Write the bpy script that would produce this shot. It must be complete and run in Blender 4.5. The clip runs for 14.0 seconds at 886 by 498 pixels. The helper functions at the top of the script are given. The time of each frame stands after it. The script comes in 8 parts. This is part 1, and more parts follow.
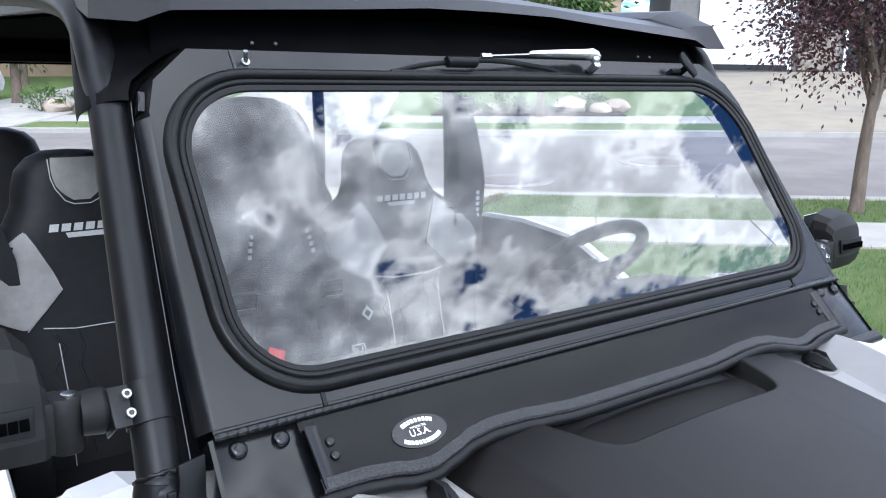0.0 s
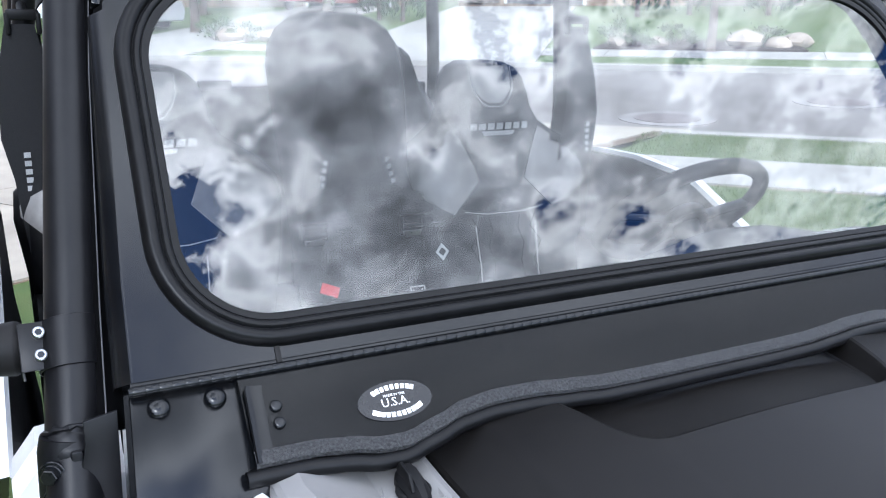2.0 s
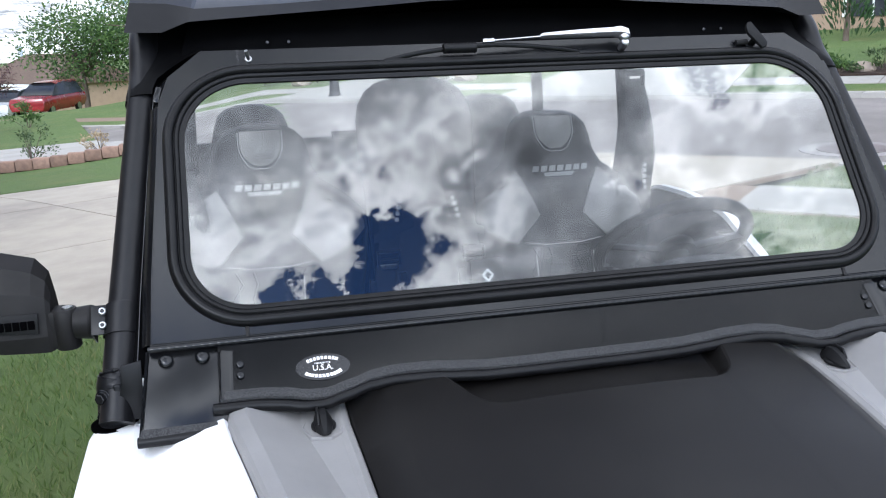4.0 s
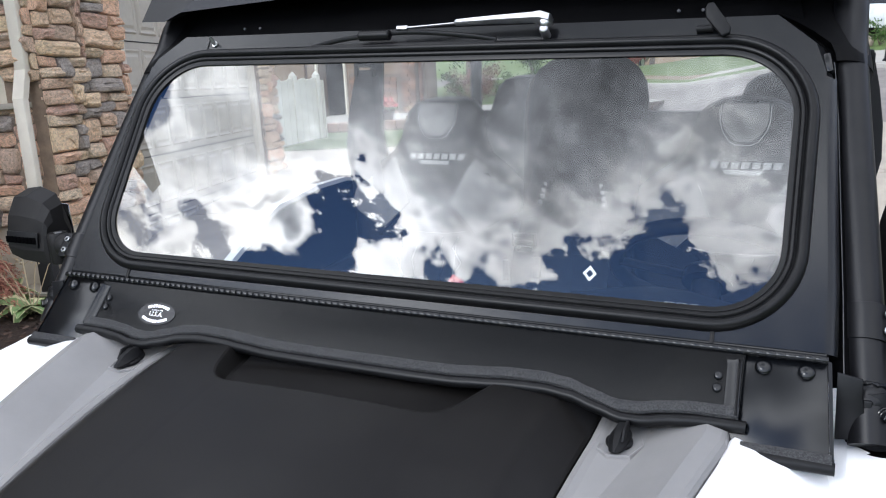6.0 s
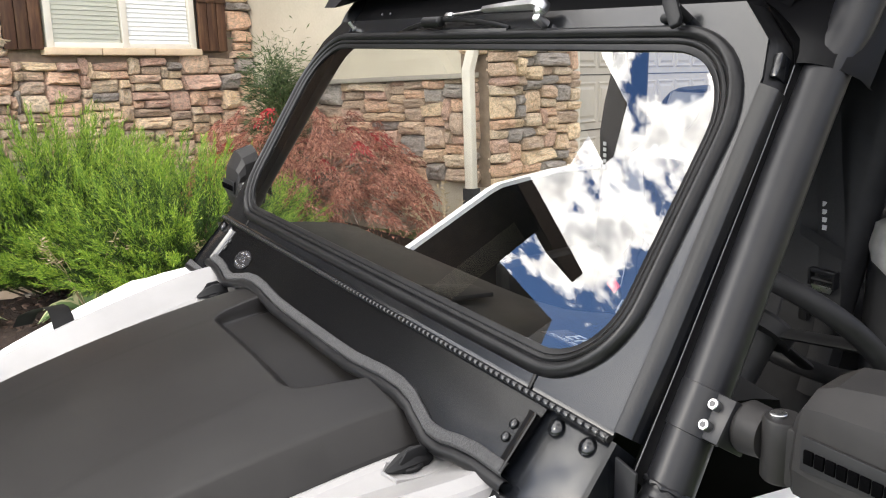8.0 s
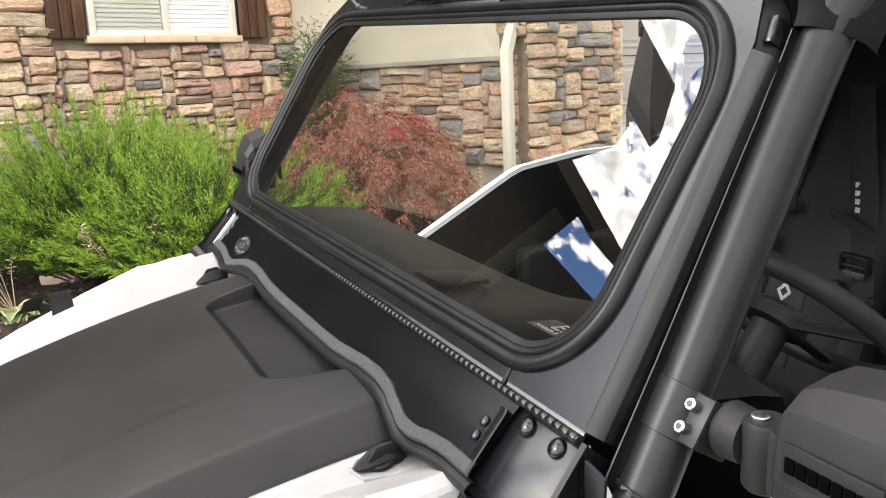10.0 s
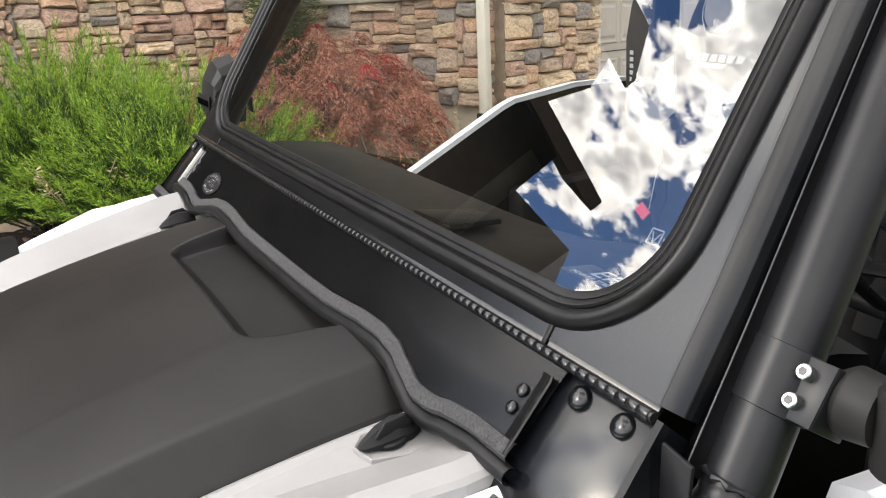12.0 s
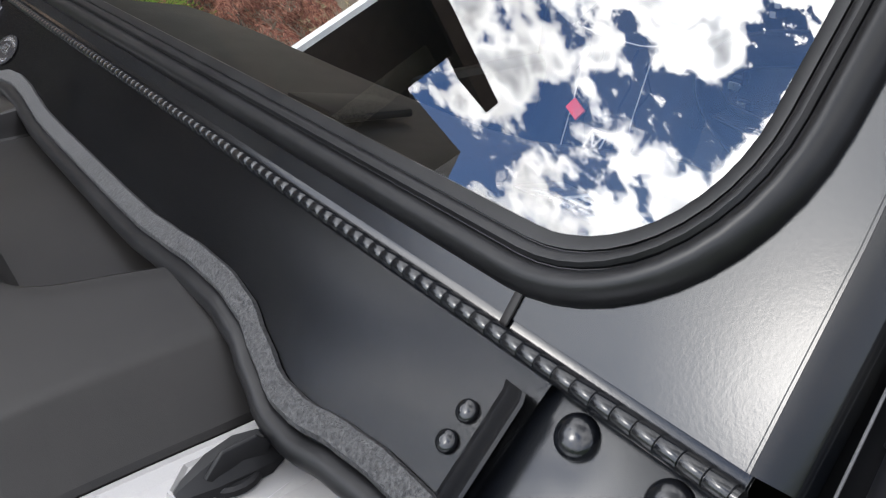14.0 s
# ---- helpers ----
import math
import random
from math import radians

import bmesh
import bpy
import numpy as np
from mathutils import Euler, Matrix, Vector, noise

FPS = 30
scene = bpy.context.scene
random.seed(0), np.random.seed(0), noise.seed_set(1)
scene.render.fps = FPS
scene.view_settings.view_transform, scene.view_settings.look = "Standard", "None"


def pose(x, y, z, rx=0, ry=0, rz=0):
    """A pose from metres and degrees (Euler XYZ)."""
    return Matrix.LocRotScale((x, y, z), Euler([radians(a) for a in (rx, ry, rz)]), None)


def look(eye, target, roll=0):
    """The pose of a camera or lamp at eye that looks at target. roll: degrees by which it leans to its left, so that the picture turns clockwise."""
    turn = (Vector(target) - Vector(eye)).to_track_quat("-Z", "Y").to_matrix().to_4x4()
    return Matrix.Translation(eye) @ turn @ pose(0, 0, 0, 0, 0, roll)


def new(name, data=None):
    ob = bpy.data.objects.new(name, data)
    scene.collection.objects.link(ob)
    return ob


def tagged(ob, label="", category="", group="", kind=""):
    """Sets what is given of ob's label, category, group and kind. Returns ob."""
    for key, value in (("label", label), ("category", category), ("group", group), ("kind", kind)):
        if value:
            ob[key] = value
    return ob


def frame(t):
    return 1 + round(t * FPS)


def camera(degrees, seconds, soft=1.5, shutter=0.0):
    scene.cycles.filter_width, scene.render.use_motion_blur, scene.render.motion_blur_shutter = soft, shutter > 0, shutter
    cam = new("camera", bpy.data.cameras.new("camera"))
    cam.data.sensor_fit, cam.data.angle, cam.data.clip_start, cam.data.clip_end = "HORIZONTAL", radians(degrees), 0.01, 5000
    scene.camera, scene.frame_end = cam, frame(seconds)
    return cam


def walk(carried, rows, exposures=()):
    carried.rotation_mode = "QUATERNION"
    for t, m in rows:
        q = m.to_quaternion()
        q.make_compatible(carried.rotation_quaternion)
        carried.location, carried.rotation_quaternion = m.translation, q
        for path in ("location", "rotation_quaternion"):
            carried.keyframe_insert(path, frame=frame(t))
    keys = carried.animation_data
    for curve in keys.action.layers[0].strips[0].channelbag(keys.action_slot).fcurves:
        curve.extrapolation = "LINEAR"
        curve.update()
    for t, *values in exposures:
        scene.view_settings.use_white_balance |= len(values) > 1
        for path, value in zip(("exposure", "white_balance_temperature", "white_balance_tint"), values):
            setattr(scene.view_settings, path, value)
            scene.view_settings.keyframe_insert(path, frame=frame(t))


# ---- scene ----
cam = camera(55.2, 14.0, 1.1)
PATH = [
    (0, (-1.061, -0.883, 1.643), (0.136, 0.665, 1.227), 1.1),
    (0.5, (-1.058, -0.859, 1.622), (0.143, 0.674, 1.165), 0.8),
    (1, (-0.982, -0.829, 1.597), (0.156, 0.733, 1.083), 0.5),
    (1.5, (-0.833, -0.799, 1.6), (0.158, 0.849, 1.052), 1.3),
    (2, (-0.773, -0.807, 1.594), (0.09, 0.906, 1.026), 1.2),
    (2.2, (-0.786, -0.83, 1.604), (0.049, 0.899, 1.044), 1.4),
    (4.3, (-0.406, -1.339, 1.684), (-0.101, 0.578, 1.2), -2.0),
    (4.5, (-0.309, -1.328, 1.682), (-0.095, 0.601, 1.202), -2.0),
    (5, (0.009, -1.255, 1.671), (-0.065, 0.689, 1.208), -1.8),
    (5.5, (0.337, -1.222, 1.66), (-0.146, 0.657, 1.175), -1.9),
    (6, (0.686, -1.17, 1.69), (-0.127, 0.577, 1.155), -2.6),
    (6.5, (0.841, -0.981, 1.691), (-0.229, 0.621, 1.152), -2.9),
    (7, (0.985, -0.807, 1.688), (-0.373, 0.567, 1.17), -4.3),
    (7.5, (1.226, -0.63, 1.679), (-0.375, 0.456, 1.17), -4.6),
    (8, (1.338, -0.554, 1.667), (-0.331, 0.412, 1.136), -3.1),
    (8.5, (1.326, -0.549, 1.664), (-0.326, 0.447, 1.134), -2.1),
    (9, (1.329, -0.511, 1.638), (-0.352, 0.436, 1.114), -3.3),
    (9.2, (1.352, -0.467, 1.643), (-0.365, 0.414, 1.12), -3.6),
    (11.3, (1.174, -0.429, 1.621), (-0.517, 0.446, 1.01), -4.3),
    (11.5, (1.147, -0.438, 1.611), (-0.521, 0.467, 0.979), -4.5),
    (12, (1.137, -0.405, 1.577), (-0.514, 0.493, 0.893), -3.9),
    (12.5, (1.098, -0.349, 1.535), (-0.544, 0.504, 0.776), -4.6),
    (13, (0.984, -0.328, 1.505), (-0.591, 0.59, 0.684), -3.8),
    (13.5, (0.877, -0.31, 1.44), (-0.598, 0.726, 0.574), -1.1),
    (14, (0.84, -0.24, 1.456), (-0.593, 0.821, 0.549), 0.3),
]
EXPOSURES = [(0.0, 0.72, 5800, 10), (2.2, 0.58, 5750, 10), (4.3, 0.35, 5950, 10), (5.0, 0.35, 6000, 10), (5.5, 0.45, 6100, 10), (6.0, 0.24, 6150, 10), (7.0, 0.42, 6400, 10), (7.5, 0.78, 6700, 10), (8.5, 1.45, 7150, 10), (9.2, 1.45, 7150, 10), (11.5, 1.1, 7150, 10), (13.0, 0.95, 6850, 10), (14.0, 0.92, 6500, 10)]
walk(cam, [(t, look(eye, target, roll)) for t, eye, target, roll in PATH], EXPOSURES)

# ---- world and light ----
def make_world():
    w = bpy.data.worlds.new("sky")
    w.use_nodes = True
    scene.world = w
    nt = w.node_tree
    nt.nodes.clear()
    N, L = nt.nodes.new, nt.links.new
    out, bg = N("ShaderNodeOutputWorld"), N("ShaderNodeBackground")
    sky = N("ShaderNodeTexSky")
    sky.sky_type, sky.sun_disc = "NISHITA", False
    sky.sun_elevation, sky.sun_rotation = radians(SUN_EL), radians(SUN_ROT)
    tc, sep = N("ShaderNodeTexCoord"), N("ShaderNodeSeparateXYZ")
    L(tc.outputs["Generated"], sep.inputs[0])
    # cloud layer: the direction is spread over a flat sheet overhead
    zz = N("ShaderNodeMath"); zz.operation = "MAXIMUM"; zz.inputs[1].default_value = 0.0
    L(sep.outputs["Z"], zz.inputs[0])
    za = N("ShaderNodeMath"); za.operation = "ADD"; za.inputs[1].default_value = 0.18
    L(zz.outputs[0], za.inputs[0])
    div = N("ShaderNodeVectorMath"); div.operation = "DIVIDE"
    comb = N("ShaderNodeCombineXYZ")
    for i in range(3):
        L(za.outputs[0], comb.inputs[i])
    L(tc.outputs["Generated"], div.inputs[0]); L(comb.outputs[0], div.inputs[1])
    flat = N("ShaderNodeVectorMath"); flat.operation = "MULTIPLY_ADD"
    flat.inputs[1].default_value = (1, 1, 0); flat.inputs[2].default_value = CLOUD_SHIFT
    L(div.outputs[0], flat.inputs[0])
    def noise_tex(scale, detail, rough, dist=0.0):
        n = N("ShaderNodeTexNoise")
        n.inputs["Scale"].default_value, n.inputs["Detail"].default_value = scale, detail
        n.inputs["Roughness"].default_value, n.inputs["Distortion"].default_value = rough, dist
        L(flat.outputs[0], n.inputs["Vector"])
        return n
    def ramp(src, stops):
        r = N("ShaderNodeValToRGB")
        el = r.color_ramp.elements
        el[0].position, el[0].color = stops[0][0], stops[0][1]
        el[1].position, el[1].color = stops[-1][0], stops[-1][1]
        for p, c in stops[1:-1]:
            e = el.new(p); e.color = c
        L(src, r.inputs[0])
        return r
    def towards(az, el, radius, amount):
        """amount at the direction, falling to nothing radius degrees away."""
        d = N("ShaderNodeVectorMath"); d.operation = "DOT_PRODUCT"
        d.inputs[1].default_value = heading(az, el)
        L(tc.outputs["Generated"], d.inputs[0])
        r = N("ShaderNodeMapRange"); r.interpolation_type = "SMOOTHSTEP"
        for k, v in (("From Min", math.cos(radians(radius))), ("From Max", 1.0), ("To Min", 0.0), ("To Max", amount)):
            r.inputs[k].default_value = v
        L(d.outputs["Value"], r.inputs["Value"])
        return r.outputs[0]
    def total(*outs):
        acc = outs[0]
        for o in outs[1:]:
            m = N("ShaderNodeMath"); m.operation = "ADD"
            L(acc, m.inputs[0]); L(o, m.inputs[1])
            acc = m.outputs[0]
        return acc
    # density: billows of two sizes, shaped by the banks and the gaps between them
    big, fine = noise_tex(11.0, 6.5, 0.62, 0.2), noise_tex(34.0, 3.5, 0.6)
    def scaled(src, by, plus):
        m = N("ShaderNodeMath"); m.operation = "MULTIPLY_ADD"
        m.inputs[1].default_value, m.inputs[2].default_value = by, plus
        L(src, m.inputs[0])
        return m.outputs[0]
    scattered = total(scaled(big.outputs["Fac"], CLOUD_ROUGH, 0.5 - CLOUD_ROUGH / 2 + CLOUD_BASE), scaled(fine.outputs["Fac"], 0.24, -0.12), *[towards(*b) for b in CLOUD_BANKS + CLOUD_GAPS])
    # one long bank of cloud: its lower edge by azimuth, clear sky under it
    def math_node(op, *args):
        m = N("ShaderNodeMath"); m.operation = op
        for i, v in enumerate(args):
            if isinstance(v, (int, float)):
                m.inputs[i].default_value = v
            else:
                L(v, m.inputs[i])
        return m.outputs[0]
    def span(src, a, b, lo, hi):
        r = N("ShaderNodeMapRange"); r.interpolation_type = "SMOOTHSTEP"
        for k, v in (("From Min", a), ("From Max", b), ("To Min", lo), ("To Max", hi)):
            r.inputs[k].default_value = v
        L(src, r.inputs["Value"])
        return r.outputs[0]
    az = math_node("ARCTAN2", math_node("MULTIPLY", sep.outputs["X"], -1.0), math_node("MULTIPLY", sep.outputs["Y"], -1.0))
    along = math_node("MULTIPLY_ADD", az, 180 / math.pi / 130, 60 / 130)
    edge = ramp(along, [((a - 120) / 130, (e / 90, clear, held, 1)) for a, e, clear, held in CLOUD_EDGE])
    lane = N("ShaderNodeSeparateColor"); L(edge.outputs[0], lane.inputs[0])
    up = math_node("MULTIPLY", math_node("ARCSINE", sep.outputs["Z"]), 180 / math.pi)
    wobble = total(scaled(big.outputs["Fac"], 14.0, -7.0), scaled(fine.outputs["Fac"], 9.0, -4.5))
    over = math_node("ADD", math_node("MULTIPLY_ADD", lane.outputs[0], -90.0, up), wobble)
    sheet_density = math_node("MINIMUM", total(math_node("MULTIPLY_ADD", over, 0.024, 0.51), scaled(fine.outputs["Fac"], 0.22, -0.11)), 0.93)
    held = math_node("MULTIPLY", span(over, -0.6, 1.4, 0.0, 1.0), lane.outputs[2])
    clear = math_node("MULTIPLY", math_node("MULTIPLY", span(over, -2.2, -0.4, 1.0, 0.0), span(over, -13.0, -8.0, 0.0, 1.0)), lane.outputs[1])
    kept = math_node("MULTIPLY", total(scattered, math_node("MULTIPLY", clear, -0.085)), math_node("SUBTRACT", 1.0, held))
    density = total(kept, math_node("MULTIPLY", sheet_density, held))
    cover = ramp(density, [(0.455, (0, 0, 0, 1)), (0.51, (0.48, 0.48, 0.48, 1)), (0.57, (1, 1, 1, 1))])
    # thin edges let the light through, thick cores are grey
    shade = ramp(scaled(density, 1.0, 0.0), [(0.50, (1.22, 1.20, 1.17, 1)), (0.58, (0.92, 0.92, 0.92, 1)), (0.66, (0.50, 0.51, 0.53, 1)), (0.78, (0.29, 0.30, 0.32, 1)), (0.93, (0.13, 0.135, 0.145, 1))])
    puff = noise_tex(17.0, 3, 0.55, 0.3)
    billow = N("ShaderNodeVectorMath"); billow.operation = "SCALE"
    L(shade.outputs[0], billow.inputs[0]); L(scaled(puff.outputs["Fac"], 1.5, 0.22), billow.inputs["Scale"])
    # clouds brighten round the veiled sun; added glows lift the plate and hood sheen
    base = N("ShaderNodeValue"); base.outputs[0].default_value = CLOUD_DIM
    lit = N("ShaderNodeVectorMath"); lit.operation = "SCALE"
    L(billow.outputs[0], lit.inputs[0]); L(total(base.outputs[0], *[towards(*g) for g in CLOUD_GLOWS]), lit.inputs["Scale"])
    blue = N("ShaderNodeVectorMath"); blue.operation = "MULTIPLY"
    blue.inputs[1].default_value = SKY_TINT
    L(sky.outputs[0], blue.inputs[0])
    mix = N("ShaderNodeMix"); mix.data_type = "RGBA"
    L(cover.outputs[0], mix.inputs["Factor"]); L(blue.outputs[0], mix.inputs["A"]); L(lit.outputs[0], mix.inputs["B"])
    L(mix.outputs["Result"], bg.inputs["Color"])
    bg.inputs["Strength"].default_value = 0.1
    L(bg.outputs[0], out.inputs[0])


def heading(az, el):
    """Unit vector to an azimuth, clockwise from +y, and elevation in degrees."""
    return Vector((math.sin(radians(az)) * math.cos(radians(el)), math.cos(radians(az)) * math.cos(radians(el)), math.sin(radians(el))))


SUN_EL, SUN_AZ = 32.0, -157.0
SUN_ROT, SUN_DIR = SUN_AZ, heading(SUN_AZ, SUN_EL)
CLOUD_SHIFT, CLOUD_ROUGH, CLOUD_BASE, CLOUD_DIM = (3.1, 1.7, 0.4), 0.86, 0.012, 11.0
# azimuth, elevation of the bank's lower edge, clear sky below it, hold of the bank
CLOUD_EDGE = [(128, 61, 0, 0), (145, 60, 0, 0), (151, 59, 0.3, 1), (157, 58.2, 0.8, 1), (165, 56.2, 1, 1), (171, 55.5, 1, 1), (176, 54.4, 1, 1), (183, 52.7, 1, 1), (187, 53.2, 1, 1), (193, 55.0, 1, 1), (198, 55.8, 1, 1), (202, 52.5, 1, 1), (206, 48, 0.8, 1), (212, 47, 0.7, 1), (216, 45, 0.6, 1), (220.5, 43, 0.5, 1), (224.5, 45.8, 1, 1), (228.5, 46, 1, 1), (232, 41.5, 0.8, 1), (236, 36, 0, 1), (242, 30, 0, 0)]
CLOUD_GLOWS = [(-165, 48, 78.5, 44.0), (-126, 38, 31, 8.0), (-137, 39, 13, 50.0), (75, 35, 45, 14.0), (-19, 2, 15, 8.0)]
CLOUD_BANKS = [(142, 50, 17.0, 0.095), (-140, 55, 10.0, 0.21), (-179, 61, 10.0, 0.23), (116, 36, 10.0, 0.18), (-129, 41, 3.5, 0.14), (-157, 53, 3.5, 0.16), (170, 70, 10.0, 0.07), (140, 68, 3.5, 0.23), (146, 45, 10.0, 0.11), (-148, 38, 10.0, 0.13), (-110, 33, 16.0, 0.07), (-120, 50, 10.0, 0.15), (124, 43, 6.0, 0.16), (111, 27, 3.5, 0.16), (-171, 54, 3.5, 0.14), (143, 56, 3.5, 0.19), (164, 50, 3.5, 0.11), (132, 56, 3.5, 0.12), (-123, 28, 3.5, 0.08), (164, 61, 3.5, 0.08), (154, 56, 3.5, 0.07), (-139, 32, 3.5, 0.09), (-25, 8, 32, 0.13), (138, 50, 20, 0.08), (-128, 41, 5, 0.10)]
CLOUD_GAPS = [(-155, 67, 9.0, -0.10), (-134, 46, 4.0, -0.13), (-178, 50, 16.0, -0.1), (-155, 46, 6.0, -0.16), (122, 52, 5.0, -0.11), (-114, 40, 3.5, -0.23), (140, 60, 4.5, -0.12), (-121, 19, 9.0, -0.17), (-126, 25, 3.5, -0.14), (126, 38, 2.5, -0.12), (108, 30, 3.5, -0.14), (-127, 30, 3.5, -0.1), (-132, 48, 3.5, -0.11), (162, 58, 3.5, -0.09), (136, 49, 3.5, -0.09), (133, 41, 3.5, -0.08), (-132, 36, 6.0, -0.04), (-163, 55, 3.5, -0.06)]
SKY_TINT = (0.60, 1.02, 1.76)
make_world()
sun = new("sun", bpy.data.lights.new("sun", "SUN"))
sun.data.energy, sun.data.angle, sun.data.color = 0.9, radians(12), (1.0, 0.96, 0.90)
sun.matrix_world = look(SUN_DIR * 30, (0, 0, 0))
scene.view_settings.exposure = 0.0

# ---- materials ----
def ramp_mix(nt, fac, a, b):
    m = nt.nodes.new("ShaderNodeMix")
    m.data_type = "RGBA"
    nt.links.new(fac, m.inputs["Factor"])
    m.inputs["A"].default_value, m.inputs["B"].default_value = (*a, 1), (*b, 1)
    return m.outputs["Result"]


def surface(name, a, b=None, rough=0.5, rough2=None, metal=0.0, scale=30.0, grain=400.0, bump=0.1, dist=0.001, third=None, scale3=3.0, rand=0.0, coat=0.0, ior=1.45, stretch=(1, 1, 1)):
    """A surface with colour drift at two scales, a third stain colour, gloss drift and fine relief."""
    m = bpy.data.materials.new(name)
    m.use_nodes = True
    nt = m.node_tree
    p = nt.nodes["Principled BSDF"]
    N, L = nt.nodes.new, nt.links.new
    b = b or tuple(c * 0.75 for c in a)
    tc, mp = N("ShaderNodeTexCoord"), N("ShaderNodeMapping")
    mp.inputs["Scale"].default_value = stretch
    L(tc.outputs["Object"], mp.inputs["Vector"])
    info = N("ShaderNodeObjectInfo")
    add = N("ShaderNodeVectorMath"); add.operation = "ADD"
    sc = N("ShaderNodeVectorMath"); sc.operation = "SCALE"
    sc.inputs[0].default_value = (17, 9, 23)
    L(info.outputs["Random"], sc.inputs["Scale"])
    L(mp.outputs[0], add.inputs[0]); L(sc.outputs[0], add.inputs[1])
    def nz(s, d=5, r=0.6):
        n = N("ShaderNodeTexNoise")
        n.inputs["Scale"].default_value, n.inputs["Detail"].default_value, n.inputs["Roughness"].default_value = s, d, r
        L(add.outputs[0], n.inputs["Vector"])
        return n.outputs["Fac"]
    def stretch_fac(src, lo, hi):
        r = N("ShaderNodeMapRange")
        r.inputs["From Min"].default_value, r.inputs["From Max"].default_value = lo, hi
        L(src, r.inputs["Value"])
        return r.outputs[0]
    mid, fine = nz(scale), nz(grain, 3)
    col = ramp_mix(nt, stretch_fac(mid, 0.35, 0.65), a, b)
    if third:
        mx = N("ShaderNodeMix"); mx.data_type = "RGBA"
        L(stretch_fac(nz(scale3), 0.5, 0.72), mx.inputs["Factor"]); L(col, mx.inputs["A"])
        mx.inputs["B"].default_value = (*third, 1)
        col = mx.outputs["Result"]
    hs = N("ShaderNodeHueSaturation")
    val = N("ShaderNodeMapRange")
    val.inputs["To Min"].default_value, val.inputs["To Max"].default_value = 0.92, 1.08
    L(fine, val.inputs["Value"])
    if rand:
        rv = N("ShaderNodeMapRange")
        rv.inputs["To Min"].default_value, rv.inputs["To Max"].default_value = 1 - rand, 1 + rand
        L(info.outputs["Random"], rv.inputs["Value"])
        mu = N("ShaderNodeMath"); mu.operation = "MULTIPLY"
        L(val.outputs[0], mu.inputs[0]); L(rv.outputs[0], mu.inputs[1])
        L(mu.outputs[0], hs.inputs["Value"])
    else:
        L(val.outputs[0], hs.inputs["Value"])
    L(col, hs.inputs["Color"]); L(hs.outputs[0], p.inputs["Base Color"])
    rr = N("ShaderNodeMapRange")
    rr.inputs["To Min"].default_value, rr.inputs["To Max"].default_value = rough, rough2 if rough2 is not None else min(1, rough + 0.12)
    L(mid, rr.inputs["Value"]); L(rr.outputs[0], p.inputs["Roughness"])
    p.inputs["Metallic"].default_value, p.inputs["IOR"].default_value = metal, ior
    p.inputs["Coat Weight"].default_value = coat
    p.inputs["Coat Roughness"].default_value = 0.15
    if bump:
        bp = N("ShaderNodeBump")
        bp.inputs["Strength"].default_value, bp.inputs["Distance"].default_value = bump, dist
        L(fine, bp.inputs["Height"]); L(bp.outputs[0], p.inputs["Normal"])
    return m


def leaf_surface(name, stops, rough=0.5, trans=0.25):
    """Leaves: the colour differs from leaf to leaf, and some light passes through."""
    m = bpy.data.materials.new(name)
    m.use_nodes = True
    nt = m.node_tree
    p, N, L = nt.nodes["Principled BSDF"], nt.nodes.new, nt.links.new
    geo, r = N("ShaderNodeNewGeometry"), N("ShaderNodeValToRGB")
    el = r.color_ramp.elements
    el[0].position, el[0].color = 0, (*stops[0], 1)
    el[1].position, el[1].color = 1, (*stops[-1], 1)
    for i, c in enumerate(stops[1:-1]):
        e = el.new((i + 1) / (len(stops) - 1)); e.color = (*c, 1)
    L(geo.outputs["Random Per Island"], r.inputs[0]); L(r.outputs[0], p.inputs["Base Color"])
    p.inputs["Roughness"].default_value = rough
    tr, mx = N("ShaderNodeBsdfTranslucent"), N("ShaderNodeMixShader")
    L(r.outputs[0], tr.inputs["Color"])
    mx.inputs[0].default_value = trans
    L(p.outputs[0], mx.inputs[1]); L(tr.outputs[0], mx.inputs[2])
    L(mx.outputs[0], nt.nodes["Material Output"].inputs["Surface"])
    return m


def glass_surface(name, tint, ior=1.62):
    m = bpy.data.materials.new(name)
    m.use_nodes = True
    nt = m.node_tree
    nt.nodes.clear()
    N, L = nt.nodes.new, nt.links.new
    out, mix, tr, gl, fr = N("ShaderNodeOutputMaterial"), N("ShaderNodeMixShader"), N("ShaderNodeBsdfTransparent"), N("ShaderNodeBsdfGlossy"), N("ShaderNodeFresnel")
    tr.inputs["Color"].default_value = (*tint, 1)
    gl.inputs["Roughness"].default_value = 0.0
    fr.inputs["IOR"].default_value = ior
    L(fr.outputs[0], mix.inputs[0]); L(tr.outputs[0], mix.inputs[1]); L(gl.outputs[0], mix.inputs[2])
    L(mix.outputs[0], out.inputs[0])
    return m


M = {}
M["powder"] = surface("black_powder_coat", (0.0028, 0.0032, 0.0042), (0.0045, 0.005, 0.006), 0.16, 0.24, scale=14, grain=420, bump=0.05, dist=0.0008, third=(0.010, 0.0096, 0.0092), scale3=5, ior=1.40)
M["cowlcoat"] = surface("worn_black_powder_coat", (0.0034, 0.0037, 0.0046), (0.005, 0.0053, 0.0062), 0.15, 0.23, scale=11, grain=420, bump=0.06, dist=0.0008, third=(0.010, 0.0097, 0.0094), scale3=4, ior=1.40)
M["satin"] = surface("black_satin_paint", (0.005, 0.005, 0.006), (0.0075, 0.0075, 0.0085), 0.32, 0.42, scale=20, grain=700, bump=0.04, dist=0.0005, ior=1.30)
